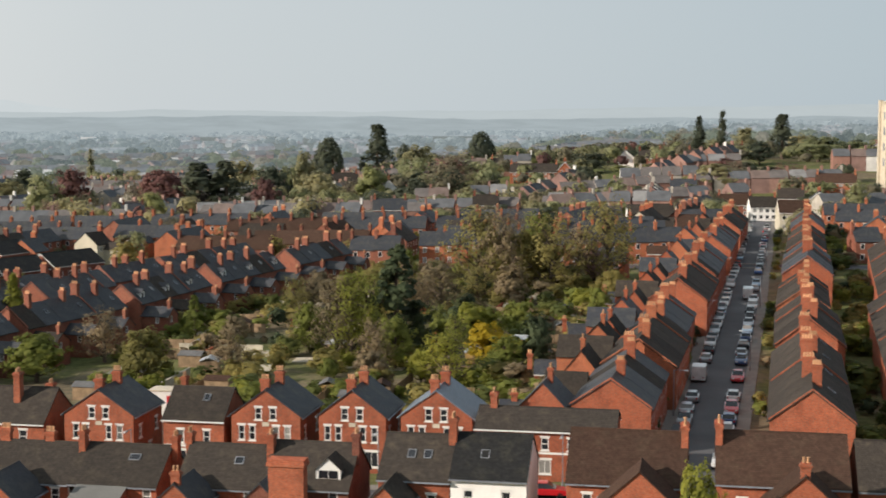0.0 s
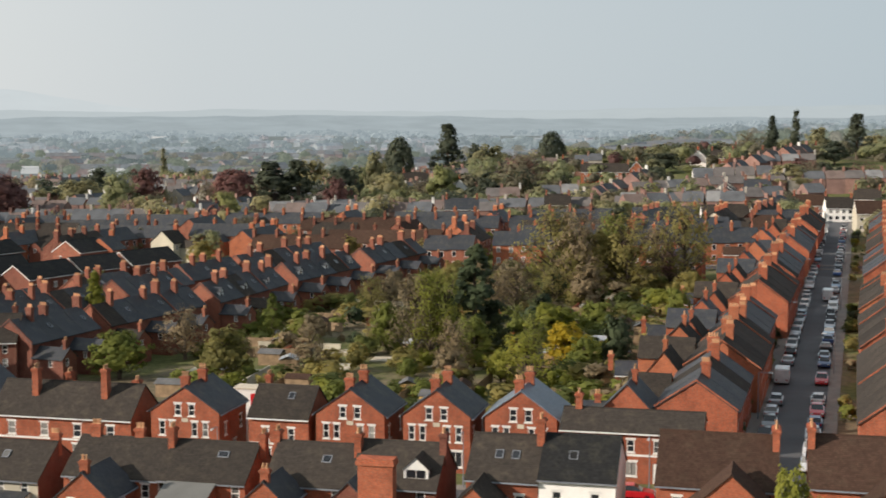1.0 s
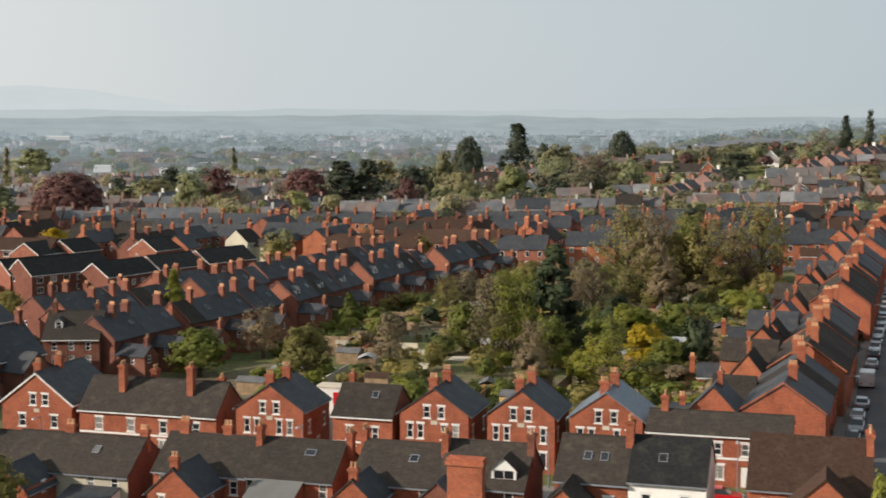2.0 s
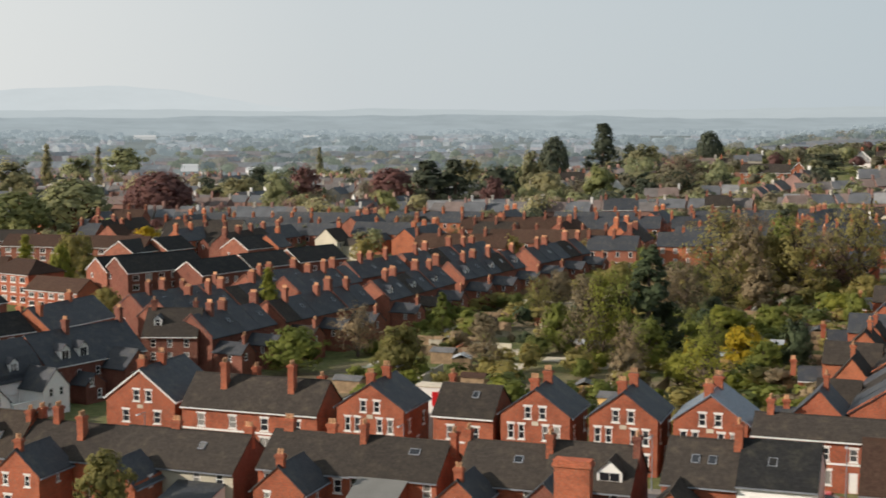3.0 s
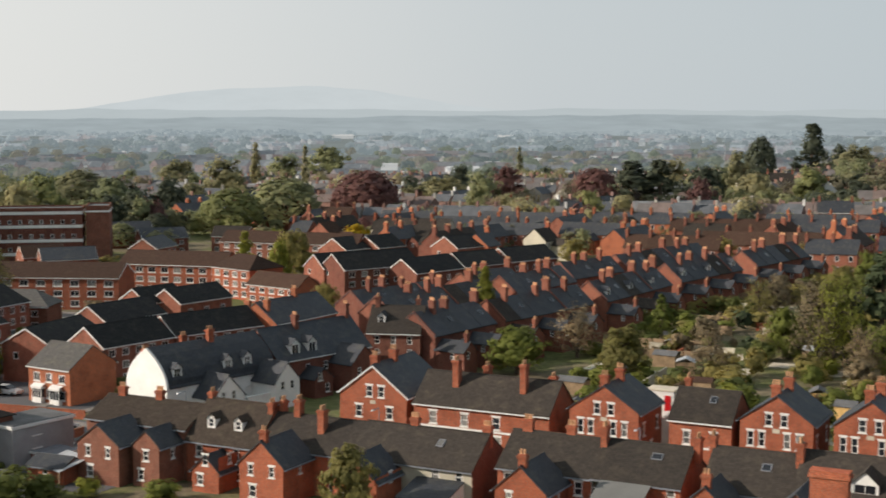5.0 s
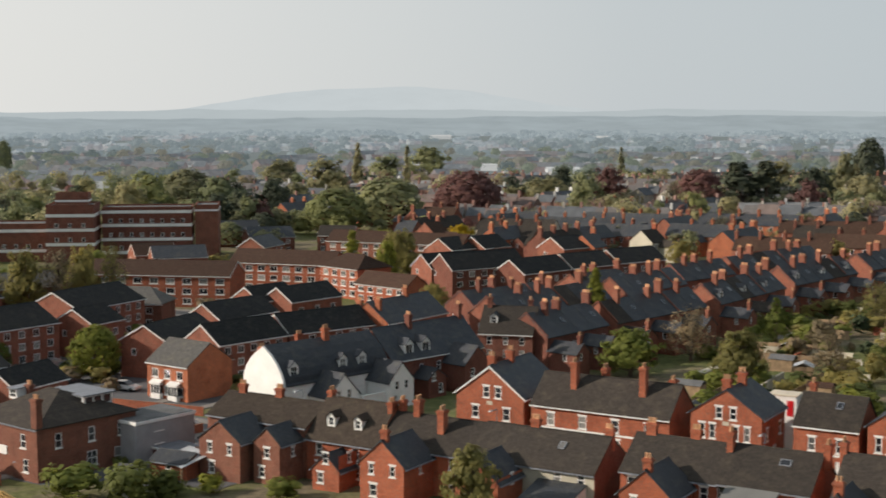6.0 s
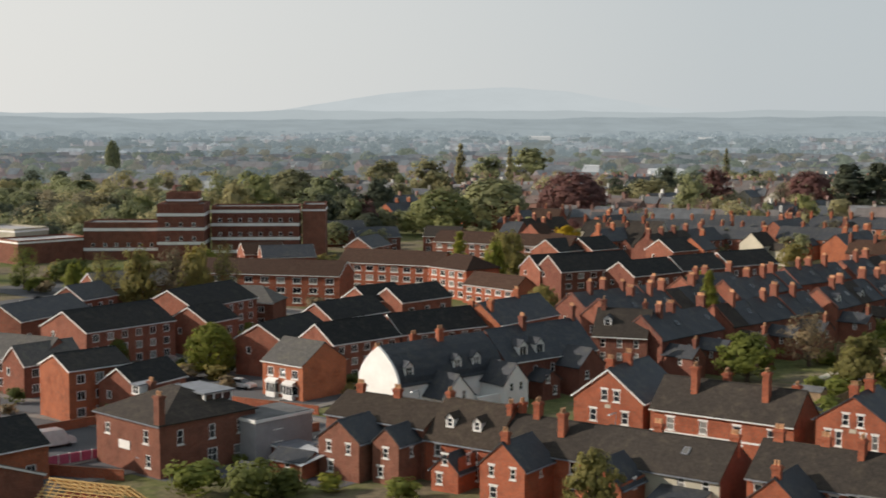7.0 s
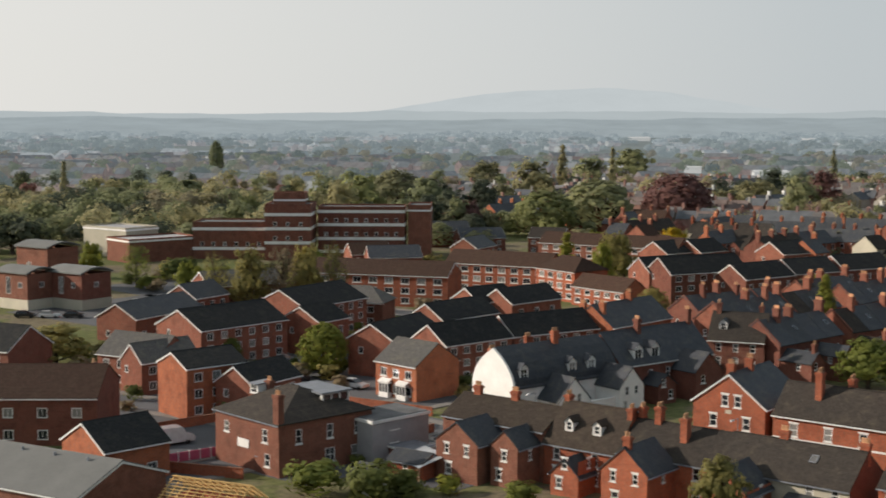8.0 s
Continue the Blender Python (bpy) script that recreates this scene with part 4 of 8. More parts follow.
f3 = rear_house(-97.0, -85.6, 124, 8.0, 4.7, 7.5, BRICK, SLATE_GREY, (3.6,), [(-3.0, 0, 1.7, 0.75, 0.95, 4), (1.0, -1.6, 2.4, 0.75, 0.95, 4), (-5.3, 0.4, 1.6, 0.6, 0.9, 3)], "red-brick house with a grey slate roof and rear gable wing")
rear_wing(f3, -1.4, 8.0, 5.4, 5.8, 4.3, 6.7, BRICK, SLATE, 4, chimney=True)
f4 = rear_house(-85.5, -71.4, 124, 8.2, 4.5, 7.3, RENDER_CREAM, SLATE_GREY, (3.0, 5.6), [(-1.6, 0.2, 1.1, 0.95, 0.6, 4), (6.7, 0.3, 1.1, 0.95, 0.6, 4)], "cream-rendered terrace with grey slates beside brick wings")
rear_wing(f4, -3.4, 8.2, 5.0, 5.2, 3.6, 5.9, BRICK, SLATE, 1)
lean_to(f4, 3.6, 8.2, 5.2, 4.5, 3.2, 2.2, RENDER_WHITE, SLATE)
bm = bmesh.new()
add_prism(bm, [(-4.1, -1.5), (-4.1, 4.5), (0, 7.25), (4.1, 4.5), (4.1, -1.5)], 7.05, 7.13)
bmesh.ops.rotate(bm, verts=bm.verts, matrix=Matrix.Rotation(-math.pi / 2, 3, "Z"))
part("end_wall", bm, BRICK_DARK, f4, "bare dark brick end wall")
add_skylight(f4, 2.4, -1.7, 6.3, 34)
f5 = rear_house(-68.6, -58.8, 124, 8.2, 4.9, 7.7, BRICK, SLATE_GREY, (-3.8, 3.6), [(-3.4, 0.1, 1.3, 1.0, 0.65, 4), (1.2, 0.2, 1.2, 0.9, 0.6, 4), (5.0, -0.6, 1.9, 0.6, 0.95, 3)], "red-brick terraced house with mossy slates and rear wing")
rear_wing(f5, 0.0, 8.2, 5.2, 5.6, 4.3, 6.6, BRICK, SLATE, 2, chimney=True)
f6 = rear_house(-58.7, -50.0, 124, 8.2, 4.7, 7.5, BRICK, SLATE_GREY, (-4.0, 3.4), [(4.7, 0.2, 1.2, 0.6, 0.95, 3)], "red-brick terraced house with slate roof and roof windows")
lean_to(f6, -0.9, 8.2, 4.8, 5.0, 4.6, 2.7, BRICK, SHEET_GREY)
add_skylight(f6, 1.2, -1.4, 6.65, 34, 1.1, 0.8)
f7 = rear_house(-48.0, -39.8, 124, 8.2, 4.6, 7.6, BRICK, SLATE_GREY, (-3.2, 2.8), [(-4.3, 0.2, 1.2, 0.6, 0.95, 3), (4.1, -0.9, 2.1, 0.65, 0.95, 3)], "red-brick terraced house with a skylight in grey slates")
add_skylight(f7, 1.2, -1.6, 6.5, 35, 0.9, 0.9)
rear_wing(f7, -2.4, 8.2, 4.2, 5.0, 4.1, 6.0, BRICK, SLATE, 1, chimney=True)
f8 = rear_house(-39.7, -31.6, 124, 8.2, 4.7, 7.9, BRICK_DARK, SLATE_GREY, (2.6,), [(4.0, -0.7, 1.8, 0.65, 0.95, 3)], "red-brick terraced house with a white-fronted dormer window")
add_dormer(f8, 2.0, -3.4, 5.2, 2.3, 1.1, -1, PAINT, SLATE_GREY, True, 2.4)
rear_wing(f8, -2.6, 8.2, 3.8, 5.2, 4.4, 6.2, BRICK_DARK, SLATE, 1)
tall = thing("chimney_stack", -35.0, 112.6, 0, "broad red-brick chimney stack above the rear wings", "chimney", z=gz(-35, 112.6))
bm = bmesh.new()
add_box(bm, -1.55, 1.55, -0.6, 0.6, -1.5, 8.6), add_box(bm, -1.7, 1.7, -0.75, 0.75, 8.6, 8.9), add_box(bm, -1.62, 1.62, -0.67, 0.67, 8.9, 9.2)
part("shaft", bm, BRICK, tall)
f9 = rear_house(-28.8, -22.3, 124, 8.4, 5.7, 8.8, BRICK, SLATE_GREY, (1.6,), [(3.0, -0.6, 2.3, 0.7, 0.95, 4)], "red-brick house with grey slates and two roof windows")
add_skylight(f9, -0.6, -2.0, 7.45, 36), add_skylight(f9, 0.9, -2.0, 7.45, 36)
rear_wing(f9, -1.6, 8.4, 3.6, 5.0, 4.4, 6.1, BRICK, SLATE_GREY, 1)
f10 = rear_house(-22.2, -15.4, 124, 8.4, 5.9, 8.9, RENDER_WHITE, TILE_BLACK, (-1.8, 1.6), [], "white-rendered house with a smooth dark tiled roof", v=3.4)
add_skylight(f10, -0.6, -2.0, 7.5, 36, 0.8, 1.0)
f11 = rear_house(-12.0, -1.6, 126, 10.0, 5.4, 9.0, BRICK, TILE_BROWN, (-3.4, 3.6), [(5.0, -0.5, 1.3, 0.6, 2.2, 3)], "large red-brick house with a broad brown tiled roof")
rear_wing(f11, 1.4, 10.0, 7.0, 4.6, 4.4, 7.6, BRICK, TILE_BROWN, 4)
f12 = rear_house(1.0, 12.2, 126, 10.0, 5.7, 9.1, BRICK, TILE_BROWN, (-3.4, 3.6), [(-5.4, -0.5, 1.3, 0.6, 2.2, 3)], "large red-brick house with a broad brown tiled roof and brick chimneys")
rear_wing(f12, 1.6, 10.0, 7.0, 4.6, 4.4, 7.6, BRICK, TILE_BROWN, 4, chimney=True)
rear_house(13.0, 24.0, 126, 9.0, 5.4, 8.6, BRICK, SLATE_GREY, (-2, 3), [(0, 0, 1.2, 0.6, 0.9, 3)], "red-brick terraced house with slate roof")


# ---- terraces along the side streets ----
def terrace(x0, y0, x1, y1, n, D, eave, ridge, wall=None, roof=None, label="", group="", dormers=False, wings=False, trim=0, pots=-4, skylights=False, barge=False, chim=True, floors=2, wins=2):
    """n houses side by side on the line from one gable end to the other; the front is to the right of that line."""
    a, b = Vector((x0, y0)), Vector((x1, y1))
    d = b - a
    rot, L = math.degrees(math.atan2(d.y, d.x)), d.length / n
    for k in range(n):
        p = a.lerp(b, (k + 0.5) / n)
        o = []
        for j in range(floors):
            v = 0.8 + j * (eave - 0.9) / floors
            for q in range(wins):
                u = ((q + 0.5) / wins - 0.5) * (L - 0.6)
                if j == 0 and q == wins - 1 and k % 2 == 0:
                    o.append(("f", u, 0.1, 0.9, 2.05, "door"))
                else:
                    o.append(("f", u, v, 0.8, 1.35, "sash"))
        if k == 0:
            o += [("l", -D * 0.2, 3.2, 0.7, 1.2, "sash")]
        ch = [(L / 2 - 0.05, 0.3 if k % 2 else -0.5, 1.7 + 0.3 * ((k * 5 + int(y0)) % 3), 0.72, 1.4 if k % 2 else 1.0, pots)] if chim and (k * 3 + int(y0)) % 4 else []
        pick = (k * 7 + int(abs(x0) + y0)) % 6
        cover = roof if pick != 3 else SLATE_GREY
        top = ridge + (pick - 2.5) * 0.03
        h = house("terraced_house", p.x, p.y, rot, L, D, eave, top, o, wall, cover, 0.0, ch, False, label, group=group, trim=trim, gutter=False, crest=False)
        if k % 4 == 0:
            bm = bmesh.new()
            for q in (-1, 1):
                add_slab(bm, [(-L / 2 - 0.11, q * (D / 2 + 0.1), eave + 0.02), (-L / 2 + 0.11, q * (D / 2 + 0.1), eave + 0.02), (-L / 2 + 0.11, 0, top + 0.1), (-L / 2 - 0.11, 0, top + 0.1)], 0.22)
            bmesh.ops.remove_doubles(bm, verts=bm.verts, dist=0.001)
            part("party_wall", bm, wall or BRICK, h, "brick party wall above the slates")
        if barge and k == 0:
            bm = bmesh.new()
            kk = (ridge - eave) / (D / 2)
            for q in (-1, 1):
                add_slab(bm, [(-L / 2 - 0.14, q * (D / 2 + 0.25), eave - 0.25 * kk - 0.08), (-L / 2 - 0.14, 0, ridge - 0.08), (-L / 2 - 0.22, 0, ridge - 0.08), (-L / 2 - 0.22, q * (D / 2 + 0.25), eave - 0.25 * kk - 0.08)], 0.34)
            part("bargeboard", bm, PAINT, h, "white painted bargeboards")
        if dormers and k % 2 == 0:
            add_dormer(h, 0, -D / 2 + 0.9, eave + 0.6, 1.3, 1.2, -1, PAINT, roof or SLATE)
        if skylights and k % 2:
            add_skylight(h, 0.5, -D / 4, (eave + ridge) / 2 + 0.15, math.degrees(math.atan2(ridge - eave, D / 2)))
        if wings and k % 2 == 0:
            back = 1 if wings == "back" else -1
            deep, wide, low, high = (5.6, 3.5, 4.1, 5.5) if back < 0 else (5.0 + 1.2 * (pick % 3), 4.8, 4.4 + 0.3 * (pick % 3), 6.6 + 0.4 * (pick % 3))
            along = back > 0 and k % 4 == 0
            m = pose((-L / 2 + 1.9) if back < 0 else -0.3, back * (D / 2 + deep / 2 - 0.1), 0, 0, 0, 0 if along else -90 * back)
            if along:
                deep, wide, high = wide + 1.6, deep, high + 0.9
            add_walls(h, deep, wide, low, high, [("l", -0.6, 2.9, 0.75, 1.2, "sash"), ("f", 0.5, 2.7, 0.75, 1.1, "sash"), ("b", 0.5, 2.7, 0.75, 1.1, "sash")], (wall or BRICK) if back < 0 or pick % 2 else BRICK_ORANGE, name="rear_wall", m=m, trim=0)
            add_roof(h, deep, wide, low, high, cover or SLATE, name="rear_roof", m=m, gutter=False, crest=False)
            if k % 4 == 0:
                add_chimney(h, m.translation.x, back * (D / 2 + (2.6 if along else deep - 0.8)), high - 0.2, 1.5, 0.75, 0.55, -2, wall or BRICK)


# ---- the parked street ----
WST = "terrace west of the parked street"
EST = "terrace east of the parked street"
LW = "red-brick terraced house with slate roof facing the parked street"
LE = "red-brick terraced house with slate roof and tall brick chimneys"
terrace(-10.4, 153.5, -9.3, 176.0, 4, 9.0, 5.4, 8.5, BRICK, SLATE, LW, WST, wings="back")
terrace(-8.6, 178.0, -7.2, 203.0, 5, 9.6, 5.7, 9.1, BRICK_ORANGE, SLATE_GREY, LW, WST, wings="back")
terrace(-7.6, 206.0, -6.2, 231.0, 5, 8.4, 5.2, 8.2, BRICK, SLATE, LW, WST, wings="back")
terrace(-5.0, 238.0, -3.0, 268.0, 5, 9.8, 6.1, 9.7, BRICK, SLATE_GREY, LW, WST, wings="back")
terrace(-3.0, 276.0, -0.6, 312.0, 6, 9.0, 5.7, 9.0, BRICK, SLATE, LW, WST, wings="back")
terrace(0.4, 322.0, 3.0, 362.0, 6, 9.0, 5.7, 9.0, BRICK, SLATE, LW, WST, wings="back")
terrace(3.6, 372.0, 6.6, 412.0, 6, 9.0, 5.7, 9.0, BRICK, SLATE_GREY, LW, WST, wings="back")
terrace(10.8, 146.5, 13.0, 190.0, 8, 8.6, 5.7, 9.0, BRICK, SLATE_GREY, LE, EST, skylights=True)
terrace(13.8, 194.0, 15.3, 226.0, 6, 9.2, 5.9, 9.5, BRICK, SLATE_GREY, LE, EST)
terrace(15.4, 235.0, 17.4, 266.0, 5, 8.4, 5.4, 8.4, BRICK_ORANGE, SLATE_GREY, LE, EST)
terrace(18.8, 276.0, 21.0, 312.0, 6, 9.4, 6.0, 9.6, BRICK, SLATE, LE, EST)
terrace(21.6, 322.0, 24.4, 366.0, 7, 8.6, 5.6, 8.8, BRICK, SLATE_GREY, LE, EST)
terrace(25.4, 376.0, 27.6, 412.0, 6, 8.6, 5.6, 8.8, BRICK, SLATE, LE, EST)
terrace(24.5, 150.0, 30.5, 240.0, 14, 8.4, 5.6, 8.6, BRICK, SLATE_GREY, "red-brick terraced house with slate roof in the next street", "terrace of the next street")
terrace(33.5, 250.0, 40.0, 330.0, 12, 8.4, 5.6, 8.6, BRICK, SLATE_GREY, "red-brick terraced house with slate roof in the next street", "terrace of the next street")


def block(name, ax, ay, bx, by, D, eave, ridge, floors=2, wins=3, wall=None, roof=None, barge=True, label="", group="", trim=0, chims=(), end=True, hip=0.0, style="plain", w=1.3):
    """One free-standing block whose ridge runs from a to b; the front is to the right of that line."""
    a, b = Vector((ax, ay)), Vector((bx, by))
    d = b - a
    L = d.length
    o = []
    step = (eave - 0.5) / floors
    for j in range(floors):
        o += window_row("f", wins, L - 0.8, 0.7 + j * step, w, min(1.3, step - 0.75), style)
    if end:
        o += [("l", -D * 0.22, 0.75 + (floors - 1) * step, 0.9, 1.15, style)]
    p = (a + b) / 2
    return house(name, p.x, p.y, math.degrees(math.atan2(d.y, d.x)), L, D, eave, ridge, o, wall, roof, hip, chims, barge, label, group=group, trim=trim, gutter="white")


# perpendicular and rear ranges beside the street
RB = "red-brick rear range with slate roof behind the terrace"
for ax, ay, bx, by, D, e, r in ((-24.0, 158.0, -15.0, 158.5, 5.5, 3.2, 5.0), (-24.0, 190.0, -19.5, 190.4, 4.0, 2.8, 4.2), (-22.5, 222.0, -18.0, 222.4, 4.0, 3.0, 4.4), (-19.0, 258.0, -14.0, 258.4, 4.4, 3.2, 4.8),
                                (-26.4, 318.0, -18.0, 317.4, 7.0, 4.6, 7.0), (-14.0, 341.0, -9.0, 341.5, 5.0, 3.6, 5.2)):
    q = int(ay) % 4
    roofing = (SLATE_GREY, TILE_BROWN, SLATE, SLATE_GREY)[q]
    if q in (0, 3):  # its gable end looks down the gardens
        mx = (ax + bx) / 2 + 1.2
        block("rear_range", mx, ay - 3.6, mx + 0.4, ay + 4.0, 6.2 + 0.5 * (q % 2), e + 0.6, r + 1.1, 2, 2, (BRICK, BRICK_ORANGE)[q % 2], roofing, False, RB, "rear ranges", end=True, chims=[(2.6, 0, 1.2, 0.7, 0.9, -3)])
        block("outhouse", ax - 3.5, ay + 1.0, ax + 2.6, ay + 1.2, 4.0, 2.5, 3.7, 1, 1, BRICK, roofing, False, "low brick outhouse with slate roof behind the terrace", "outhouses", end=False)
    else:
        block("rear_range", ax + (q - 1.5) * 1.3, ay, bx, by, D + (q - 2) * 0.5, e + (q - 2) * 0.35, r + (q - 2) * 0.4, 2 if e > 4 else 1, 2, BRICK, roofing, False, RB, "rear ranges", end=True,
              chims=[(-2.6, 0, 1.0, 0.7, 0.5, -2)] if q != 1 else [])
block("house", 20.6, 440.0, 30.0, 441.0, 9, 5.6, 9.0, 2, 4, RENDER_CREAM, TILE_BROWN, True, "cream-rendered house at the head of the street")
block("inn", 13.0, 479.0, 22.0, 480.0, 9, 4.6, 7.8, 2, 4, RENDER_WHITE, SLATE_GREY, False, "white-painted inn at the end of the street", chims=[(4, 0, 1.4, 0.6, 1.0, 3)])
for k in range(3):
    block("house", -25.0 + 7.5 * k, 436.0 + 1.2 * k, -18.5 + 7.5 * k, 437.0 + 1.2 * k, 8, 5.2, 8.2, 2, 2, RENDER_WHITE, SLATE_GREY, False, "white-rendered house with grey slates", "white houses", chims=[(2.6, 0, 1.3, 0.6, 1.0, 3)])

# ---- the two streets of older terraces to the west ----
LP = "red-brick terraced house with slate roof and pale dormer"
LQ = "red-brick terraced house with dark slates and roof windows"
terrace(-115.8, 190.0, -113.2, 207.0, 4, 8.2, 6.2, 9.4, BRICK_DARK, SLATE, LP, "middle terrace", wings=True, skylights=True)
terrace(-112.2, 209.0, -106.4, 235.0, 6, 8.0, 6.2, 9.3, BRICK_DULL, SLATE, LP, "middle terrace", wings=True, skylights=True)
terrace(-105.2, 238.0, -102.0, 266.0, 6, 8.0, 6.2, 9.5, BRICK_DULL, SLATE, LP, "middle terrace", dormers=True, wings=True, skylights=True)
terrace(-101.4, 271.0, -95.6, 296.0, 5, 8.0, 6.2, 9.5, BRICK_DULL, SLATE, LP, "middle terrace", dormers=True, wings=True, skylights=True)
terrace(-94.0, 302.0, -88.0, 326.0, 5, 8.0, 6.2, 9.3, BRICK_DULL, SLATE, LP, "middle terrace", wings=True, skylights=True)
terrace(-133.0, 208.0, -127.4, 240.0, 7, 8.0, 6.0, 9.0, BRICK_DULL, SLATE, LQ, "back terrace", trim=1, skylights=True)
terrace(-126.0, 244.0, -122.8, 267.0, 5, 8.0, 6.0, 9.0, BRICK_DULL, SLATE, LQ, "back terrace", trim=1, skylights=True)
terrace(-124.6, 271.0, -119.6, 288.0, 4, 8.0, 6.0, 9.0, BRICK_DULL, SLATE, LQ, "back terrace", trim=1, skylights=True)
terrace(-119.2, 290.0, -110.0, 322.0, 7, 8.0, 6.0, 9.0, BRICK_DULL, SLATE, LQ, "back terrace", trim=1, skylights=True)
terrace(-142.8, 215.5, -137.2, 236.5, 5, 8.0, 5.8, 8.6, BRICK_DARK, SLATE, LQ, "third terrace", skylights=True)
terrace(-137.5, 250.0, -134.0, 266.0, 4, 8.0, 5.6, 8.4, BRICK_DULL, SLATE, LQ, "third terrace", skylights=True)
vic = block("villa", -123.6, 190.6, -115.4, 193.2, 9.5, 6.6, 10.2, 3, 3, BRICK_DARK, SLATE_GREY, False, "tall brick villa with grey slates and a small dormer", chims=[(-3.4, 0, 1.5, 0.7, 1.0, 4), (3.0, 1.0, 1.9, 0.7, 1.0, 4)], style="sash", w=0.8)
add_dormer(vic, -2.2, -3.1, 7.8, 1.2, 1.2, -1, PAINT, SLATE)
block("house", -145.2, 189.0, -144.0, 206.0, 8.6, 6.4, 9.6, 2, 4, BRICK_ORANGE, SLATE, False, "orange-brick house with a steep gable and slate roof", chims=[(-7.6, -1.6, 1.7, 0.65, 0.95, 3), (-7.6, 2.4, 1.9, 0.65, 0.95, 3), (2, 0, 1.4, 0.65, 0.95, 3)], style="sash", w=0.8)


# ---- the white house with the curved gable ----
def curved_gable_house(x, y, rot, L):
    h = thing("white_house", x, y, rot, "white-rendered house with a curved gable and black slate roof", "house")
    half = [(4.3, 4.9), (4.15, 5.6), (3.65, 6.6), (2.85, 7.6), (1.65, 8.65), (0.0, 9.7)]
    outline = [(-4.3, -1.6)] + [(-a, b) for a, b in half] + [(a, b) for a, b in half[-2::-1]] + [(4.3, -1.6)]
    bm = bmesh.new()
    add_prism(bm, outline, -L / 2, L / 2)
    bmesh.ops.rotate(bm, verts=bm.verts, matrix=Matrix.Rotation(math.pi / 2, 3, "Z"))
    part("wall", bm, RENDER_WHITE, h)
    for s in (-1, 1):
        bm = bmesh.new()
        pts = [(s * 4.55, 4.6)] + [(s * a, b) for a, b in half]
        for (a, b), (c, d) in zip(pts, pts[1:]):
            add_slab(bm, [(-L / 2 + 0.35, a, b), (L / 2, a, b), (L / 2, c, d), (-L / 2 + 0.35, c, d)], 0.12)
        bmesh.ops.remove_doubles(bm, verts=bm.verts, dist=0.001)
        part("roof", bm, SLATE, h, "black slate roof slope")
    for u in (-7.6, 1.2, 4.8):
        add_dormer(h, u, -4.0, 5.75, 1.5, 1.45, -1, PAINT, SLATE, True, 1.9)
    add_chimney(h, -L / 2 + 1.2, 1.6, 8.0, 1.3, 0.9, 0.6, 4), add_chimney(h, 1.0, -0.5, 9.1, 2.0, 0.95, 0.65, 4), add_chimney(h, -1.2, 2.6, 7.6, 2.6, 0.9, 0.6, 4)
    for u, w, deep, e, r in ((-2.6, 5.4, 4.4, 3.2, 6.0), (7.6, 4.6, 5.0, 3.9, 6.4)):
        m = pose(u, -4.3 - deep / 2 + 0.2, 0, 0, 0, 90)
        add_walls(h, deep, w, e, r, [("l", -0.9, 2.7, 0.75, 1.2), ("l", 0.9, 2.7, 0.75, 1.2), ("l", -1.2, 0.7, 0.75, 1.3)], RENDER_WHITE, name="wing_wall", m=m, trim=1)
        add_roof(h, deep, w, e, r, SLATE, name="wing_roof", m=m, gutter=False)
    for u, v in ((-8.2, 2.6), (-6.4, 0.8), (2.6, 3.0), (3.6, 0.8), (4.6, 3.0)):
        add_window(h, pose(u, -4.33, v), 1.1, 1.4, "sash", 1)
    add_window(h, pose(-L / 2 - 0.03, 2.2, 1.4, 0, 0, -90), 1.0, 1.6, "sash", 0)
    bm = bmesh.new()
    add_box(bm, 1.0, 9.6, -8.2, -7.9, -1.6, 2.4), add_box(bm, 0.9, 9.7, -8.25, -7.85, 2.4, 2.5)
    part("yard_wall", bm, RENDER_WHITE, h)
    return h


curved_gable_house(-129.4, 153.3, 77.0, 19.4)
dk = block("house", -127.0, 163.2, -122.6, 181.6, 8.8, 5.7, 9.8, 2, 5, BRICK_DARK, SLATE, False, "dark brick house with slates and two white dormers", chims=[(-2.4, -0.4, 1.9, 0.7, 0.95, 4), (8.6, 0.0, 2.0, 0.7, 0.95, 4)], style="sash", w=0.85)
for u in (-5.6, -2.2):
    add_dormer(dk, u, -3.9, 6.1, 1.7, 1.55, -1, PAINT, SLATE, True, 2.0)
for u, w, deep, e, r in ((3.4, 5.4, 4.8, 4.4, 6.8), (-3.6, 3.6, 3.4, 2.9, 4.2)):
    m = pose(u, -4.4 - deep / 2 + 0.1, 0, 0, 0, 90)
    add_walls(dk, deep, w, e, r, [("l", -w * 0.2, 2.6, 0.8, 1.2), ("l", w * 0.2, 0.8, 0.8, 1.3)], BRICK_DARK, name="wing_wall", m=m, trim=1)
    add_roof(dk, deep, w, e, r, SLATE, name="wing_roof", m=m, gutter=False)


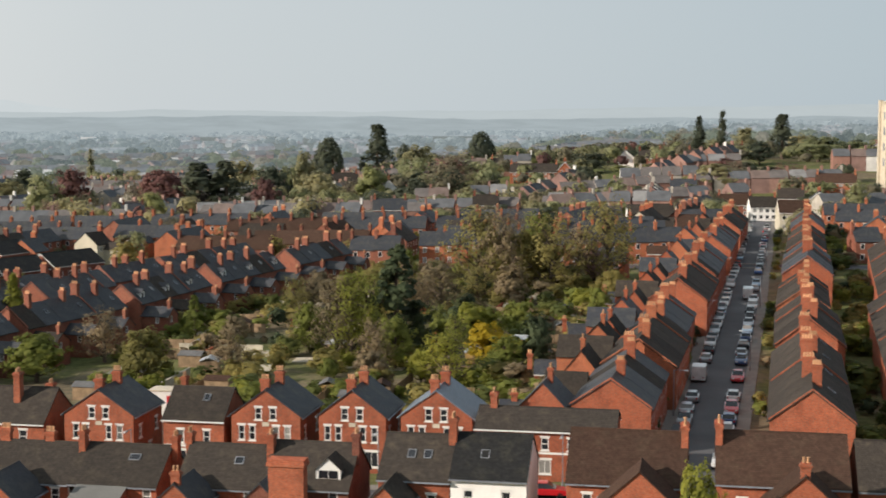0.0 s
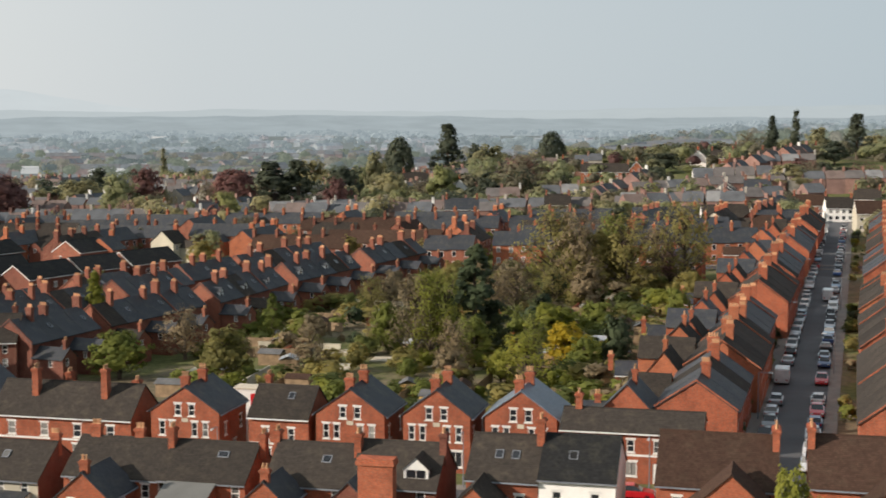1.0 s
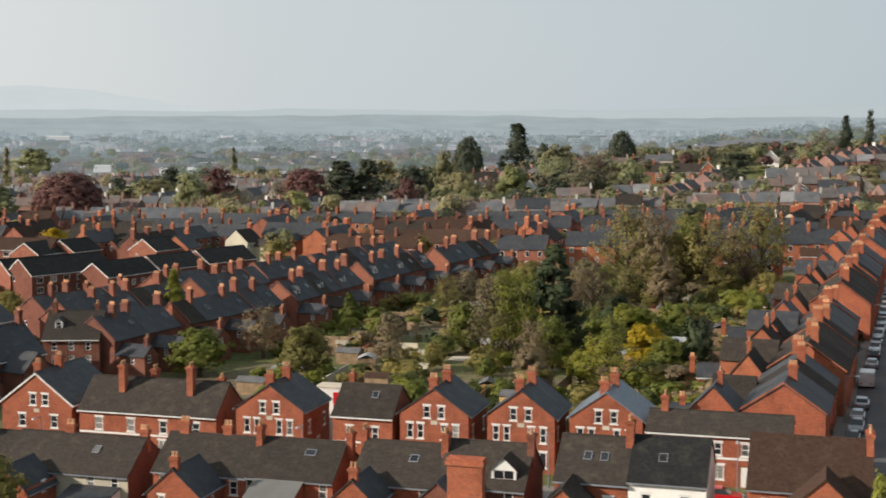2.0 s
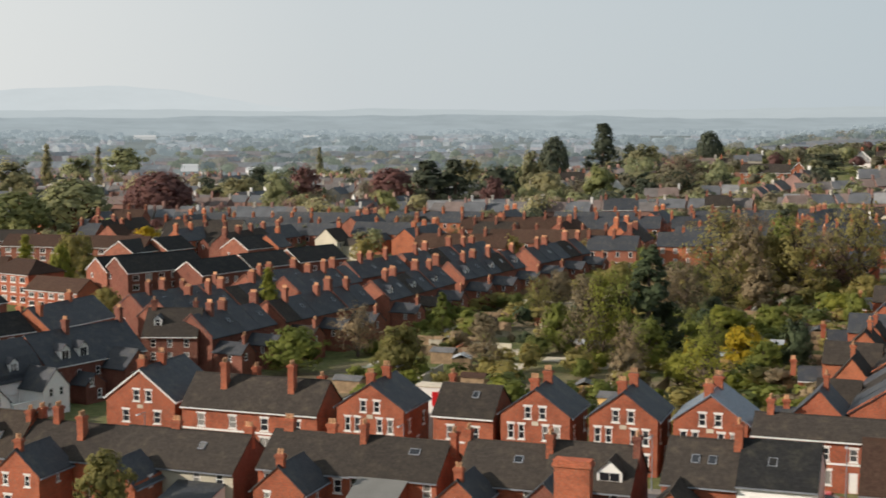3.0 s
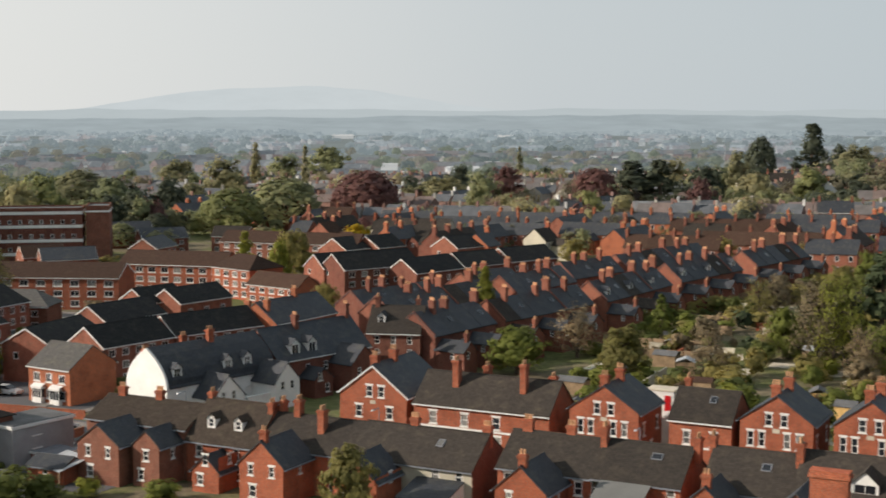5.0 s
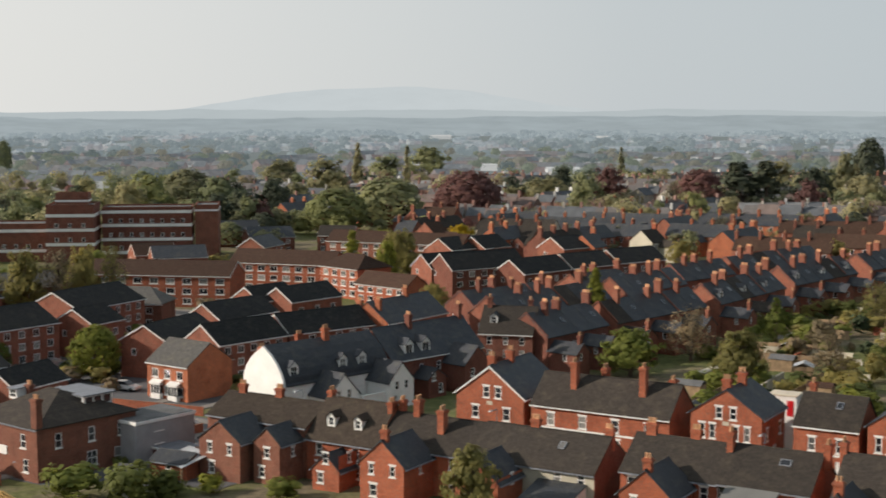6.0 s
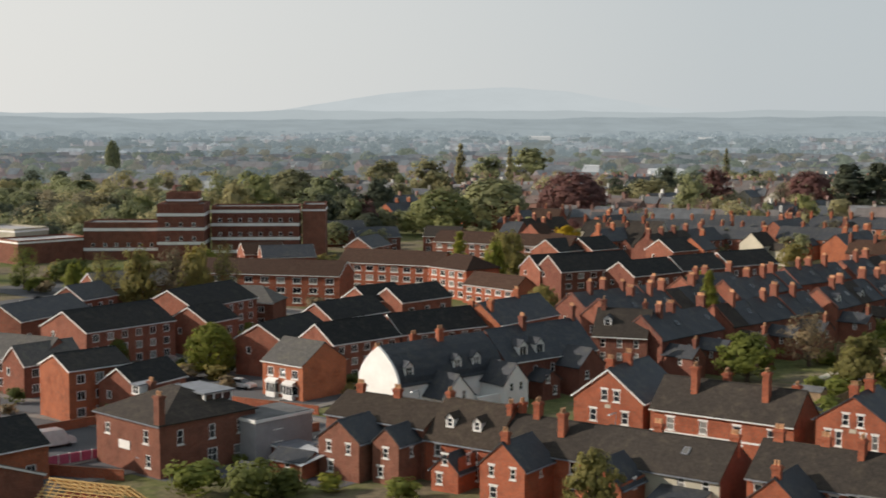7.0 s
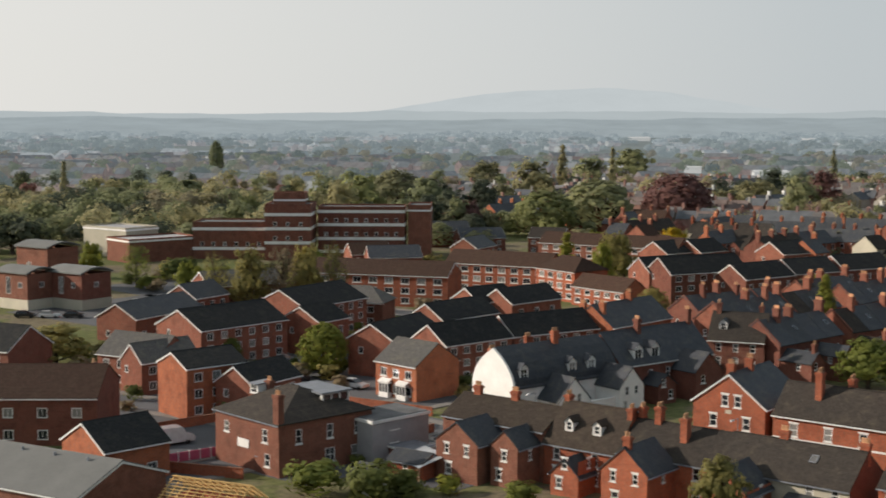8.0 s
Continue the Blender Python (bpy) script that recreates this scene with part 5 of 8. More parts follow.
# ---- newer brick estate ----
EST_L = "newer red-brick house with dark tiled roof and white bargeboards"
EG = "newer estate houses"
block("house", -194.8, 143.0, -193.6, 161.0, 12.0, 6.6, 9.4, 3, 6, BRICK_DULL, TILE_BLACK, True, EST_L, EG)
block("house", -201.2, 172.0, -202.6, 190.0, 12.0, 6.6, 9.4, 3, 6, BRICK_DULL, TILE_BLACK, True, EST_L, EG)
block("house", -188.0, 164.0, -188.6, 172.0, 8.5, 6.0, 8.3, 2, 2, BRICK_DULL, TILE_BLACK, True, EST_L, EG)
block("house", -240.5, 187.5, -234.0, 203.0, 10.5, 6.0, 8.5, 2, 4, BRICK_DULL, TILE_GREY, True, "newer red-brick house with grey tiled roof", EG)
block("house", -223.5, 152.8, -227.6, 172.0, 9.0, 4.4, 6.9, 1, 5, BRICK_DULL, SLATE, True, "low red-brick house with blue slate roof", EG)
block("house", -231.0, 174.0, -232.5, 184.0, 8.0, 5.4, 7.8, 2, 3, BRICK_DULL, SLATE, True, EST_L, EG)
block("house", -164.9, 156.4, -167.0, 171.0, 8.6, 6.0, 8.4, 2, 4, BRICK_DULL, TILE_BLACK, True, EST_L, EG)
block("house", -155.0, 158.4, -152.6, 172.0, 8.4, 6.3, 9.0, 3, 5, BRICK_DULL, TILE_BLACK, True, EST_L, EG)
block("house", -152.3, 173.0, -147.0, 189.0, 8.4, 6.3, 9.0, 3, 6, BRICK_DULL, TILE_BLACK, True, EST_L, EG)
block("house", -173.0, 179.5, -172.0, 194.0, 8.4, 6.0, 8.5, 2, 4, BRICK_DULL, TILE_BLACK, True, EST_L, EG)
block("house", -182.0, 202.0, -180.4, 212.0, 8.0, 6.0, 8.4, 2, 3, BRICK_DULL, TILE_BLACK, True, EST_L, EG)
block("house", -176.4, 204.5, -174.5, 218.0, 8.0, 6.0, 8.4, 2, 3, BRICK_DULL, TILE_BLACK, True, EST_L, EG)
block("house", -214.0, 192.0, -198.5, 199.0, 8.5, 5.0, 7.6, 2, 4, BRICK_BROWN, TILE_GREY, False, "newer brick house with a brown hipped roof", EG, hip=3.5)
block("house", -193.0, 129.0, -181.5, 131.0, 8.0, 5.0, 7.8, 2, 4, BRICK_DULL, TILE_GREY, False, "newer red-brick house with white windows and bay", EG)
block("house", -183.0, 124.0, -182.0, 134.0, 5.6, 5.0, 7.4, 2, 3, BRICK_DULL, TILE_GREY, True, EST_L, EG)
tg = block("house", -165.9, 117.4, -164.2, 126.5, 7.8, 7.2, 8.9, 3, 3, BRICK_ORANGE, TILE_BLACK, True, "tall narrow orange-brick house with a blank gable wall", EG, end=False)
block("house", -157.6, 121.0, -158.6, 131.0, 6.6, 5.2, 7.4, 2, 3, BRICK_DULL, TILE_BLACK, True, EST_L, EG)
cj = block("house", -154.6, 150.9, -146.2, 150.1, 8.8, 5.2, 8.0, 2, 3, BRICK_ORANGE, TILE_GREY, False, "orange-brick corner house with grey tiled roof and white bay", EG, trim=1)
for u in (-1.9, 1.7):
    bm = bmesh.new()
    add_box(bm, u - 0.95, u + 0.95, -5.1, -4.3, -0.5, 0.8), add_box(bm, u - 1.05, u + 1.05, -5.2, -4.3, 2.1, 2.3)
    for du in (-0.9, -0.3, 0.3, 0.9):
        add_box(bm, u + du - 0.05, u + du + 0.05, -5.08, -4.98, 0.8, 2.1)
    add_slab(bm, [(u - 1.1, -5.25, 2.3), (u + 1.1, -5.25, 2.3), (u + 1.1, -4.35, 2.75), (u - 1.1, -4.35, 2.75)], 0.08)
    bay = part("bay", bm, PAINT, cj, "white painted bay front")
    bm = bmesh.new()
    add_box(bm, u - 0.88, u + 0.88, -5.03, -4.35, 0.8, 2.1)
    part("pane", bm, GLASS, bay)
FL = "long three-storey brick flats with brown tiled roof"
block("flats", -238.0, 217.3, -207.0, 230.2, 11.0, 6.8, 9.4, 3, 9, BRICK, TILE_BROWN, True, FL, "flats", w=1.9, trim=1)
block("flats", -225.0, 252.5, -200.0, 258.4, 10.0, 6.8, 9.4, 3, 8, BRICK, TILE_BROWN, False, FL, "flats", w=1.8, trim=1)
block("flats", -199.8, 257.0, -187.5, 254.0, 10.0, 6.8, 9.4, 3, 4, BRICK, TILE_BROWN, False, FL, "flats", hip=3.0, w=1.7, trim=1)
block("flats", -187.0, 250.0, -172.0, 247.0, 7.0, 4.2, 6.6, 2, 5, BRICK, TILE_BROWN, False, "lower wing of the brick flats with a small gable", "flats", w=1.6, trim=1)
block("flats", -240.0, 312.0, -200.0, 317.5, 9.0, 6.4, 9.0, 3, 12, BRICK_DULL, TILE_BROWN, False, FL, "flats", w=1.6, trim=1)
block("flats", -174.2, 260.2, -165.6, 279.0, 9.5, 6.8, 10.0, 3, 6, BRICK_DARK, TILE_BLACK, True, "three-storey dark brick flats with black roof and white bargeboards", "flats", w=1.6)
block("flats", -180.5, 262.5, -174.5, 276.0, 8.0, 6.6, 9.4, 3, 4, BRICK_DULL, TILE_BLACK, True, "three-storey dark brick flats with black roof and white bargeboards", "flats")
for a in ((-161.0, 268.0, -157.0, 283.0), (-156.6, 284.0, -151.8, 296.5), (-151.2, 298.0, -145.4, 312.0)):
    block("flats", *a, 9.0, 5.8, 8.6, 2, 5, BRICK_DARK, TILE_BLACK, True, "stepped dark brick flats with black roof", "flats", w=1.2)
for a in ((-204.0, 308.6, -202.0, 318.0), (-198.9, 317.0, -196.6, 327.0), (-179.0, 324.0, -176.0, 334.0)):
    block("house", *a, 9.5, 5.6, 8.4, 2, 3, BRICK_DULL, TILE_BLACK, True, EST_L, EG)


# ---- corner hotel, grey box and yard ----
ho = house("old_inn", -136.5, 111.2, -8, 12.6, 13.6, 6.2, 8.9, [("l", -3.4, 3.9, 1.1, 1.2), ("l", 3.0, 3.9, 0.9, 1.3), ("f", -4.0, 3.8, 1.0, 1.3), ("f", 3.6, 3.7, 1.0, 1.6), ("f", 4.0, 1.0, 1.0, 1.5), ("r", -4.0, 3.6, 0.9, 1.7), ("r", 0.5, 3.6, 0.9, 1.7), ("r", 4.6, 3.6, 0.9, 1.7),
                   ("r", 0.5, 0.8, 1.4, 1.7), ("r", 4.6, 0.1, 1.9, 2.2)], BRICK_BROWN, SLATE_GREY, 5.2, [], False, "old square brown-brick inn with hipped slate roof", trim=1)
add_chimney(ho, 6.0, -6.6, 5.4, 4.2, 1.0, 0.8, 3, BRICK_BROWN)
add_chimney(ho, -3.4, -1.0, 7.6, 1.6, 0.9, 0.7, 3, BRICK_BROWN)
add_dormer(ho, -4.4, -2.6, 7.6, 1.5, 1.2, -1, PAINT, LEAD, False, 2.0)
bm = bmesh.new()
add_box(bm, -1.7, 0.5, -6.88, -6.8, 2.5, 3.5)
part("signboard", bm, PAINT, ho, "blank white signboard")
roofbox = thing("roof_lantern", -135.2, 114.2, -8, "glazed white roof lantern on the inn", "roof lantern", z=gz(-136.5, 111.2) + 6.7)
bm = bmesh.new()
for k in range(5):
    add_box(bm, -3.2 + k * 1.5, -2.85 + k * 1.5, -2.0, -1.8, 0, 1.7)
for k in range(4):
    add_box(bm, 3.0, 3.2, -2.0 + k * 1.27, -1.8 + k * 1.27, 0, 1.7)
add_box(bm, -3.2, 3.2, -2.0, 2.0, 0, 0.55), add_box(bm, -3.2, 3.2, -2.0, 2.0, 1.45, 1.6)
part("frame", bm, PAINT, roofbox)
bm = bmesh.new()
add_box(bm, -3.1, 3.1, -1.9, 1.9, 0.4, 1.6)
part("glazing", bm, GLASS, roofbox)
bm = bmesh.new()
add_box(bm, -3.5, 3.5, -2.3, 2.3, 1.6, 1.78)
part("cap", bm, LEAD, roofbox)
gb = thing("annex", -129.2, 119.2, -8, "plain grey-rendered flat-roofed annex with white fascia", "annex")
bm = bmesh.new()
add_box(bm, -3.0, 3.0, -4.4, 4.4, -1.6, 5.0)
part("wall", bm, GREYWALL, gb)
bm = bmesh.new()
add_box(bm, -3.15, 3.15, -4.55, 4.55, 5.0, 5.35)
part("fascia", bm, PAINT, gb)
bm = bmesh.new()
add_box(bm, -2.95, 2.95, -4.35, 4.35, 5.35, 5.45)
part("flat_roof", bm, FELT, gb)
for v in (2.4, 3.9):
    add_window(gb, pose(3.0, -1.0, v, 0, 0, 90), 1.3, 0.5, "plain", 1)

sh = house("warehouse", -141.0, 80.2, 9, 20.0, 13.0, 3.9, 6.3, [], BRICK_BROWN, SHEET_GREY, 0.0, [], True, "low warehouse with a broad plain grey roof")
for k in range(4):
    bm = bmesh.new()
    add_box(bm, -0.12, 0.12, -0.12, 0.12, 0, 0.4)
    part("roof_vent", bm, LEAD, sh, "", pose(-7.5 + 4.6 * k, -0.9, 6.05))
block("house", -147.6, 89.2, -146.6, 97.5, 9.2, 4.1, 6.6, 1, 2, BRICK_ORANGE, TILE_BLACK, True, "small orange-brick house with black roof and pale bargeboards", end=False)
block("hall", -178.0, 94.3, -164.4, 105.7, 13.0, 6.0, 9.0, 2, 4, BRICK_DARK, TILE_BROWN, False, "dark brick hall with a large brown tiled roof", chims=[(6.6, 2, 0.9, 0.6, 0.8, 2)])
block("house", -217.0, 119.0, -205.0, 122.0, 10.0, 5.0, 8.2, 2, 3, BRICK_DARK, TILE_BLACK, True, EST_L, EG)
tf = thing("timber_roof_frame", -123.0, 86.4, 14, "new yellow timber roof frame with open battens", "roof frame")
bm = bmesh.new()
add_box(bm, -4.6, 4.6, -2.9, 2.9, -1.5, 2.6)
part("wall", bm, BRICK, tf)
for k in range(11):
    for s in (-1, 1):
        bm = bmesh.new()
        x = -4.5 + 0.9 * k
        add_slab(bm, [(x - 0.04, s * 3.1, 2.5), (x + 0.04, s * 3.1, 2.5), (x + 0.04, 0, 4.5), (x - 0.04, 0, 4.5)], 0.16)
        part("rafter", bm, TIMBER, tf)
for k in range(9):
    for s in (-1, 1):
        bm = bmesh.new()
        y = 3.0 - k * 0.36
        add_box(bm, -4.7, 4.7, s * y - 0.05, s * y + 0.05, 2.75 + k * 0.232, 2.83 + k * 0.232)
        part("batten", bm, TIMBER, tf)
pf = thing("hoarding", -145.4, 102.6, 76, "pink and white builders' hoarding beside the road", "hoarding")
for k in range(6):
    bm = bmesh.new()
    add_box(bm, -4.2 + 1.42 * k, -2.84 + 1.42 * k, -0.05, 0.05, 0, 1.25)
    part("panel", bm, PINK, pf)
    bm = bmesh.new()
    add_box(bm, -4.24 + 1.42 * k, -4.16 + 1.42 * k, -0.12, 0.12, 0, 1.35)
    part("post", bm, PAINT, pf)


# ---- curved-roof block, pale flat-roofed block and the brick office ----
def barrel(name, x, y, rot, L, D, z1, rise, wall, label, plinth=True):
    h = thing(name, x, y, rot, label, "office building")
    o = [("f", -1.2, 3.2, 1.5, 3.6, "plain"), ("f", 2.6, 4.6, 1.3, 1.2, "plain"), ("l", 0.4, 3.2, 1.6, 3.6, "plain"), ("r", 0.0, 4.6, 1.3, 1.2, "plain")]
    add_walls(h, L, D, z1, z1, o, wall, True, trim=0)
    bm = bmesh.new()
    n = 10
    pts = [(-D / 2 - 0.5 + (D + 1.0) * k / n, z1 + rise * math.sin(math.pi * k / n)) for k in range(n + 1)]
    for (a, b), (c, d) in zip(pts, pts[1:]):
        add_slab(bm, [(-L / 2 - 0.4, a, b), (L / 2 + 0.4, a, b), (L / 2 + 0.4, c, d), (-L / 2 - 0.4, c, d)], 0.3)
    bmesh.ops.remove_doubles(bm, verts=bm.verts, dist=0.001)
    part("roof", bm, SHEET_GREY, h, "grey sheeted barrel roof")
    if plinth:
        bm = bmesh.new()
        add_box(bm, -L / 2 - 0.06, L / 2 + 0.06, -D / 2 - 0.06, D / 2 + 0.06, -1.5, 2.2)
        part("plinth", bm, RENDER_CREAM, h, "cream rendered ground storey")
    return h


barrel("curved_roof_office", -275.4, 169.6, 4, 10.0, 7.5, 7.6, 1.1, BRICK_BROWN, "brown-brick office with a pale barrel-vaulted roof")
barrel("curved_roof_office", -266.9, 177.0, 4, 10.5, 8.0, 7.6, 1.1, BRICK_DARK, "dark brick office with a grey barrel-vaulted roof")
barrel("curved_roof_office", -298.1, 191.0, 4, 11.0, 9.0, 10.2, 1.1, BRICK_BROWN, "taller brown-brick office with a grey barrel-vaulted roof", False)


def slab_block(name, x, y, rot, L, D, h, wall, bands, label, wins=6, roof=None):
    """A flat-roofed block with white bands and strips of windows; bands: heights of the bands."""
    b = thing(name, x, y, rot, label, "office building")
    o = []
    for v in bands[:-1] if len(bands) > 1 else ():
        o += window_row("f", wins, L - 2, v + 1.1, 1.0, 1.2, "plain")
    add_walls(b, L, D, h, h, o, wall, True, trim=0)
    for v in bands:
        bm = bmesh.new()
        add_box(bm, -L / 2 - 0.12, L / 2 + 0.12, -D / 2 - 0.12, D / 2 + 0.12, v, v + (0.85 if len(bands) > 1 else 0.5))
        part("band", bm, RENDER_WHITE, b, "white concrete band")
    bm = bmesh.new()
    add_box(bm, -L / 2 + 0.3, L / 2 - 0.3, -D / 2 + 0.3, D / 2 - 0.3, h - 0.3, h + 0.02)
    part("flat_roof", bm, roof or FELT, b)
    bm = bmesh.new()
    for q in ((-L / 2, L / 2, -D / 2, -D / 2 + 0.3), (-L / 2, L / 2, D / 2 - 0.3, D / 2), (-L / 2, -L / 2 + 0.3, -D / 2, D / 2), (L / 2 - 0.3, L / 2, -D / 2, D / 2)):
        add_box(bm, *q, h, h + 0.45)
    part("parapet", bm, wall, b)
    return b


OF = "large brown-brick office block with white concrete bands"
slab_block("office_block", -322.0, 271.8, 38, 21.5, 14.0, 10.2, BRICK_BROWN, (2.6, 8.2), OF)
slab_block("office_block", -306.6, 279.6, 38, 13.0, 15.0, 15.6, BRICK_DARK, (4.6, 8.6, 12.6), OF, 3)
slab_block("office_block", -309.6, 282.6, 38, 9.0, 8.0, 18.4, BRICK_BROWN, (16.4,), OF, 2)
slab_block("office_block", -295.0, 297.5, 38, 25.0, 13.0, 14.4, BRICK_DARK, (1.5, 5.2, 9.2, 13.0), OF, 8)
slab_block("office_block", -283.6, 310.0, 38, 6.6, 16.0, 14.8, BRICK_BROWN, (13.4,), OF, 2)
slab_block("school_block", -351.5, 254.0, 2, 19.0, 12.0, 8.3, RENDER_CREAM, (7.7,), "cream-walled flat-roofed school block", 6, GREYWALL)
slab_block("school_block", -334.5, 252.0, 80, 22.0, 13.0, 6.2, BRICK_BROWN, (5.7,), "brown-brick flat-roofed school wing with pale fascia", 7, GREYWALL)


# ---- parked cars ----
road_dir = Vector((ST_B[0] - ST_A[0], ST_B[1] - ST_A[1])).normalized()
road_side = Vector((road_dir.y, -road_dir.x))
heading = math.degrees(math.atan2(road_dir.y, road_dir.x))
rng = random.Random(4)
protos = {}


def park(tone_index, x, y, rot):
    tone, paint = CAR_PAINTS[tone_index]
    if tone_index not in protos:
        protos[tone_index] = build_car("car", paint, tone, x, y, rot, 1.0)
        return protos[tone_index]
    c = copy_thing(protos[tone_index], pose(x, y, gz(x, y) + 0.03, 0, 0, rot))
    c.scale = (1, 1, 1)
    if y > 225:
        for o in list(c.children):
            if o.name.startswith(("headlight", "tail_light") + (("wheel",) if y > 260 else ())):
                bpy.data.objects.remove(o)
    return c


for side, first in ((-1, 163.0), (1, 150.0)):
    s = first - ST_A[1]
    while s < 318:
        p = Vector(ST_A) + road_dir * s + road_side * (2.65 * side + rng.uniform(-0.12, 0.12))
        if rng.random() > 0.10:
            if side == 1 and 152 < s < 158:
                build_car("delivery_van", CAR_PAINTS[0][1], "white", p.x - 1.2, p.y, heading, 1.15, True)
                s += 3
            elif side < 0 and 66 < s < 72:
                build_car("van", CAR_PAINTS[0][1], "white", p.x, p.y, heading, 0.95, True)
            else:
                park(rng.choices(range(7), (5, 4, 5, 3, 4, 1, 2))[0], p.x, p.y, heading + (180 if rng.random() < 0.5 else 0) + rng.uniform(-1.5, 1.5))
        s += rng.uniform(6.0, 8.2)
park(5, -15.3, 135.7, 3)
park(2, -126.5, 133.2, 65), park(2, -123.5, 131.0, 5), park(0, -120.5, 131.2, 4)
build_car("van", CAR_PAINTS[0][1], "white", -153.5, 107.0, 75, 1.0, True)
for x, y, r, c in ((-176, 131.5, 8, 4), (-170.5, 132, 5, 2), (-184.5, 150, 80, 2), (-184, 156.5, 84, 1), (-179.5, 147, 80, 3), (-184.0, 165, 84, 5), (-178.8, 160, 82, 6), (-272, 212, 84, 0), (-268, 211.6, 84, 1), (-264, 211.2, 84, 2), (-256, 210.4, 84, 0), (-252, 210, 84, 4), (-262, 203, 84, 0), (-258, 202.6, 84, 3), (-250, 201.8, 84, 1), (-258.5, 186, 40, 0), (-255, 189, 40, 1), (-251.5, 192, 40, 4),
                   (-262, 160, 40, 2), (-258, 163, 40, 0), (-254, 166, 40, 2), (-105.5, 230, 82, 0), (-117.8, 226, 84, 4), (-116, 240, 84, 0), (-115, 252, 84, 2), (-110.5, 262, 84, 1)):
    park(c, x, y, r)

# ---- street lamps and poles ----
def street_lamp(x, y, rot, h=6.0):
    t = thing("street_lamp", x, y, rot, "slim grey steel street lamp on the footway", "street lamp", "street lamps")
    bm = bmesh.new()
    add_tube(bm, 0, 0, -0.5, 1.2, 0.09, 0.085), add_tube(bm, 0, 0, 1.2, h, 0.06, 0.045)
    part("pole", bm, LEAD, t)
    bm = bmesh.new()
    add_box(bm, 0, 1.3, -0.03, 0.03, h - 0.08, h)
    part("arm", bm, LEAD, t)
    bm = bmesh.new()
    add_box(bm, 1.1, 1.75, -0.12, 0.12, h - 0.1, h + 0.04, 0.8)
    part("lantern", bm, METAL, t, "pale lamp head")


for k in range(9):
    p = Vector(ST_A) + road_dir * (44 + 33 * k) + road_side * (4.2 if k % 2 else -4.2)
    street_lamp(p.x, p.y, heading + (90 if k % 2 else -90))
for x in (-120, -92, -60, -33, -14):
    street_lamp(x, 137.4, -90)


# ---- gardens: fences, sheds, walls, shrubs ----
PANEL = {}


def fence(x0, y0, x1, y1, h=1.7, mat=None):
    a, b = Vector((x0, y0)), Vector((x1, y1))
    d = b - a
    n = max(1, round(d.length / 3.0))
    t = thing("fence", x0, y0, math.degrees(math.atan2(d.y, d.x)), "weathered wooden panel fence between gardens", "fence", "garden fences")
    key = (round(h, 1), (mat or FENCE_WOOD).name)
    if key not in PANEL:
        bm = bmesh.new()
        edge = [(0.06 + 0.096 * k, -0.045 if k % 3 else -0.02) for k in range(31)] + [(2.94, 0.03), (0.06, 0.03)]
        low = [bm.verts.new((u, v, 0.05)) for u, v in edge]
        high = [bm.verts.new((u, v, h)) for u, v in edge]
        bm.faces.new(high), bm.faces.new(low[::-1])
        for k in range(len(edge)):
            q = (k + 1) % len(edge)
            bm.faces.new((low[k], low[q], high[q], high[k]))
        p = mesh_of(bm, mat or FENCE_WOOD)
        bm = bmesh.new()
        add_box(bm, -0.06, 0.06, -0.06, 0.06, -0.8, h + 0.12)
        PANEL[key] = (p, mesh_of(bm, mat or FENCE_WOOD))
    for k in range(n):
        q = a.lerp(b, k / n)
        dz = gz(q.x, q.y) - gz(x0, y0)
        link("panel", PANEL[key][0], t, pose(3.0 * k, 0, dz))


for k, x in enumerate((-92.0, -82.0, -72.0, -61.5, -51.5, -42.5, -33.0, -23.5)):
    fence(x, 156.5, x + 0.8, 180.0 + 7 * (k % 3))
for k, y in enumerate((166.0, 183.5, 200.0, 215.5, 229.0, 246.0, 262.0)):
    fence(-40.0 + 3 * (k % 2), y, -17.0, y + 0.6)
for k, y in enumerate((216.0, 226.0, 244.0, 256.0, 276.0, 290.0)):
    fence(-97.5 + 0.2 * k, y, -78.0, y - 1.6)


def shed(x, y, rot, w=2.4, d=3.2, mat=None, roof=None):
    t = thing("garden_shed", x, y, rot, "small wooden garden shed with felt roof", "shed", "garden sheds")
    bm = bmesh.new()
    add_box(bm, -w / 2, w / 2, -d / 2, d / 2, -0.4, 1.9)
    part("wall", bm, mat or FENCE_WOOD, t)
    bm = bmesh.new()
    for s in (-1, 1):
        add_slab(bm, [(0, -d / 2 - 0.15, 2.45), (0, d / 2 + 0.15, 2.45), (s * (w / 2 + 0.15), d / 2 + 0.15, 1.85), (s * (w / 2 + 0.15), -d / 2 - 0.15, 1.85)], 0.06)
    part("roof", bm, roof or FELT, t)
    add_door(t, pose(0, -d / 2 - 0.08, 0), 0.8, 1.75, FENCE_WOOD, "plank shed door")


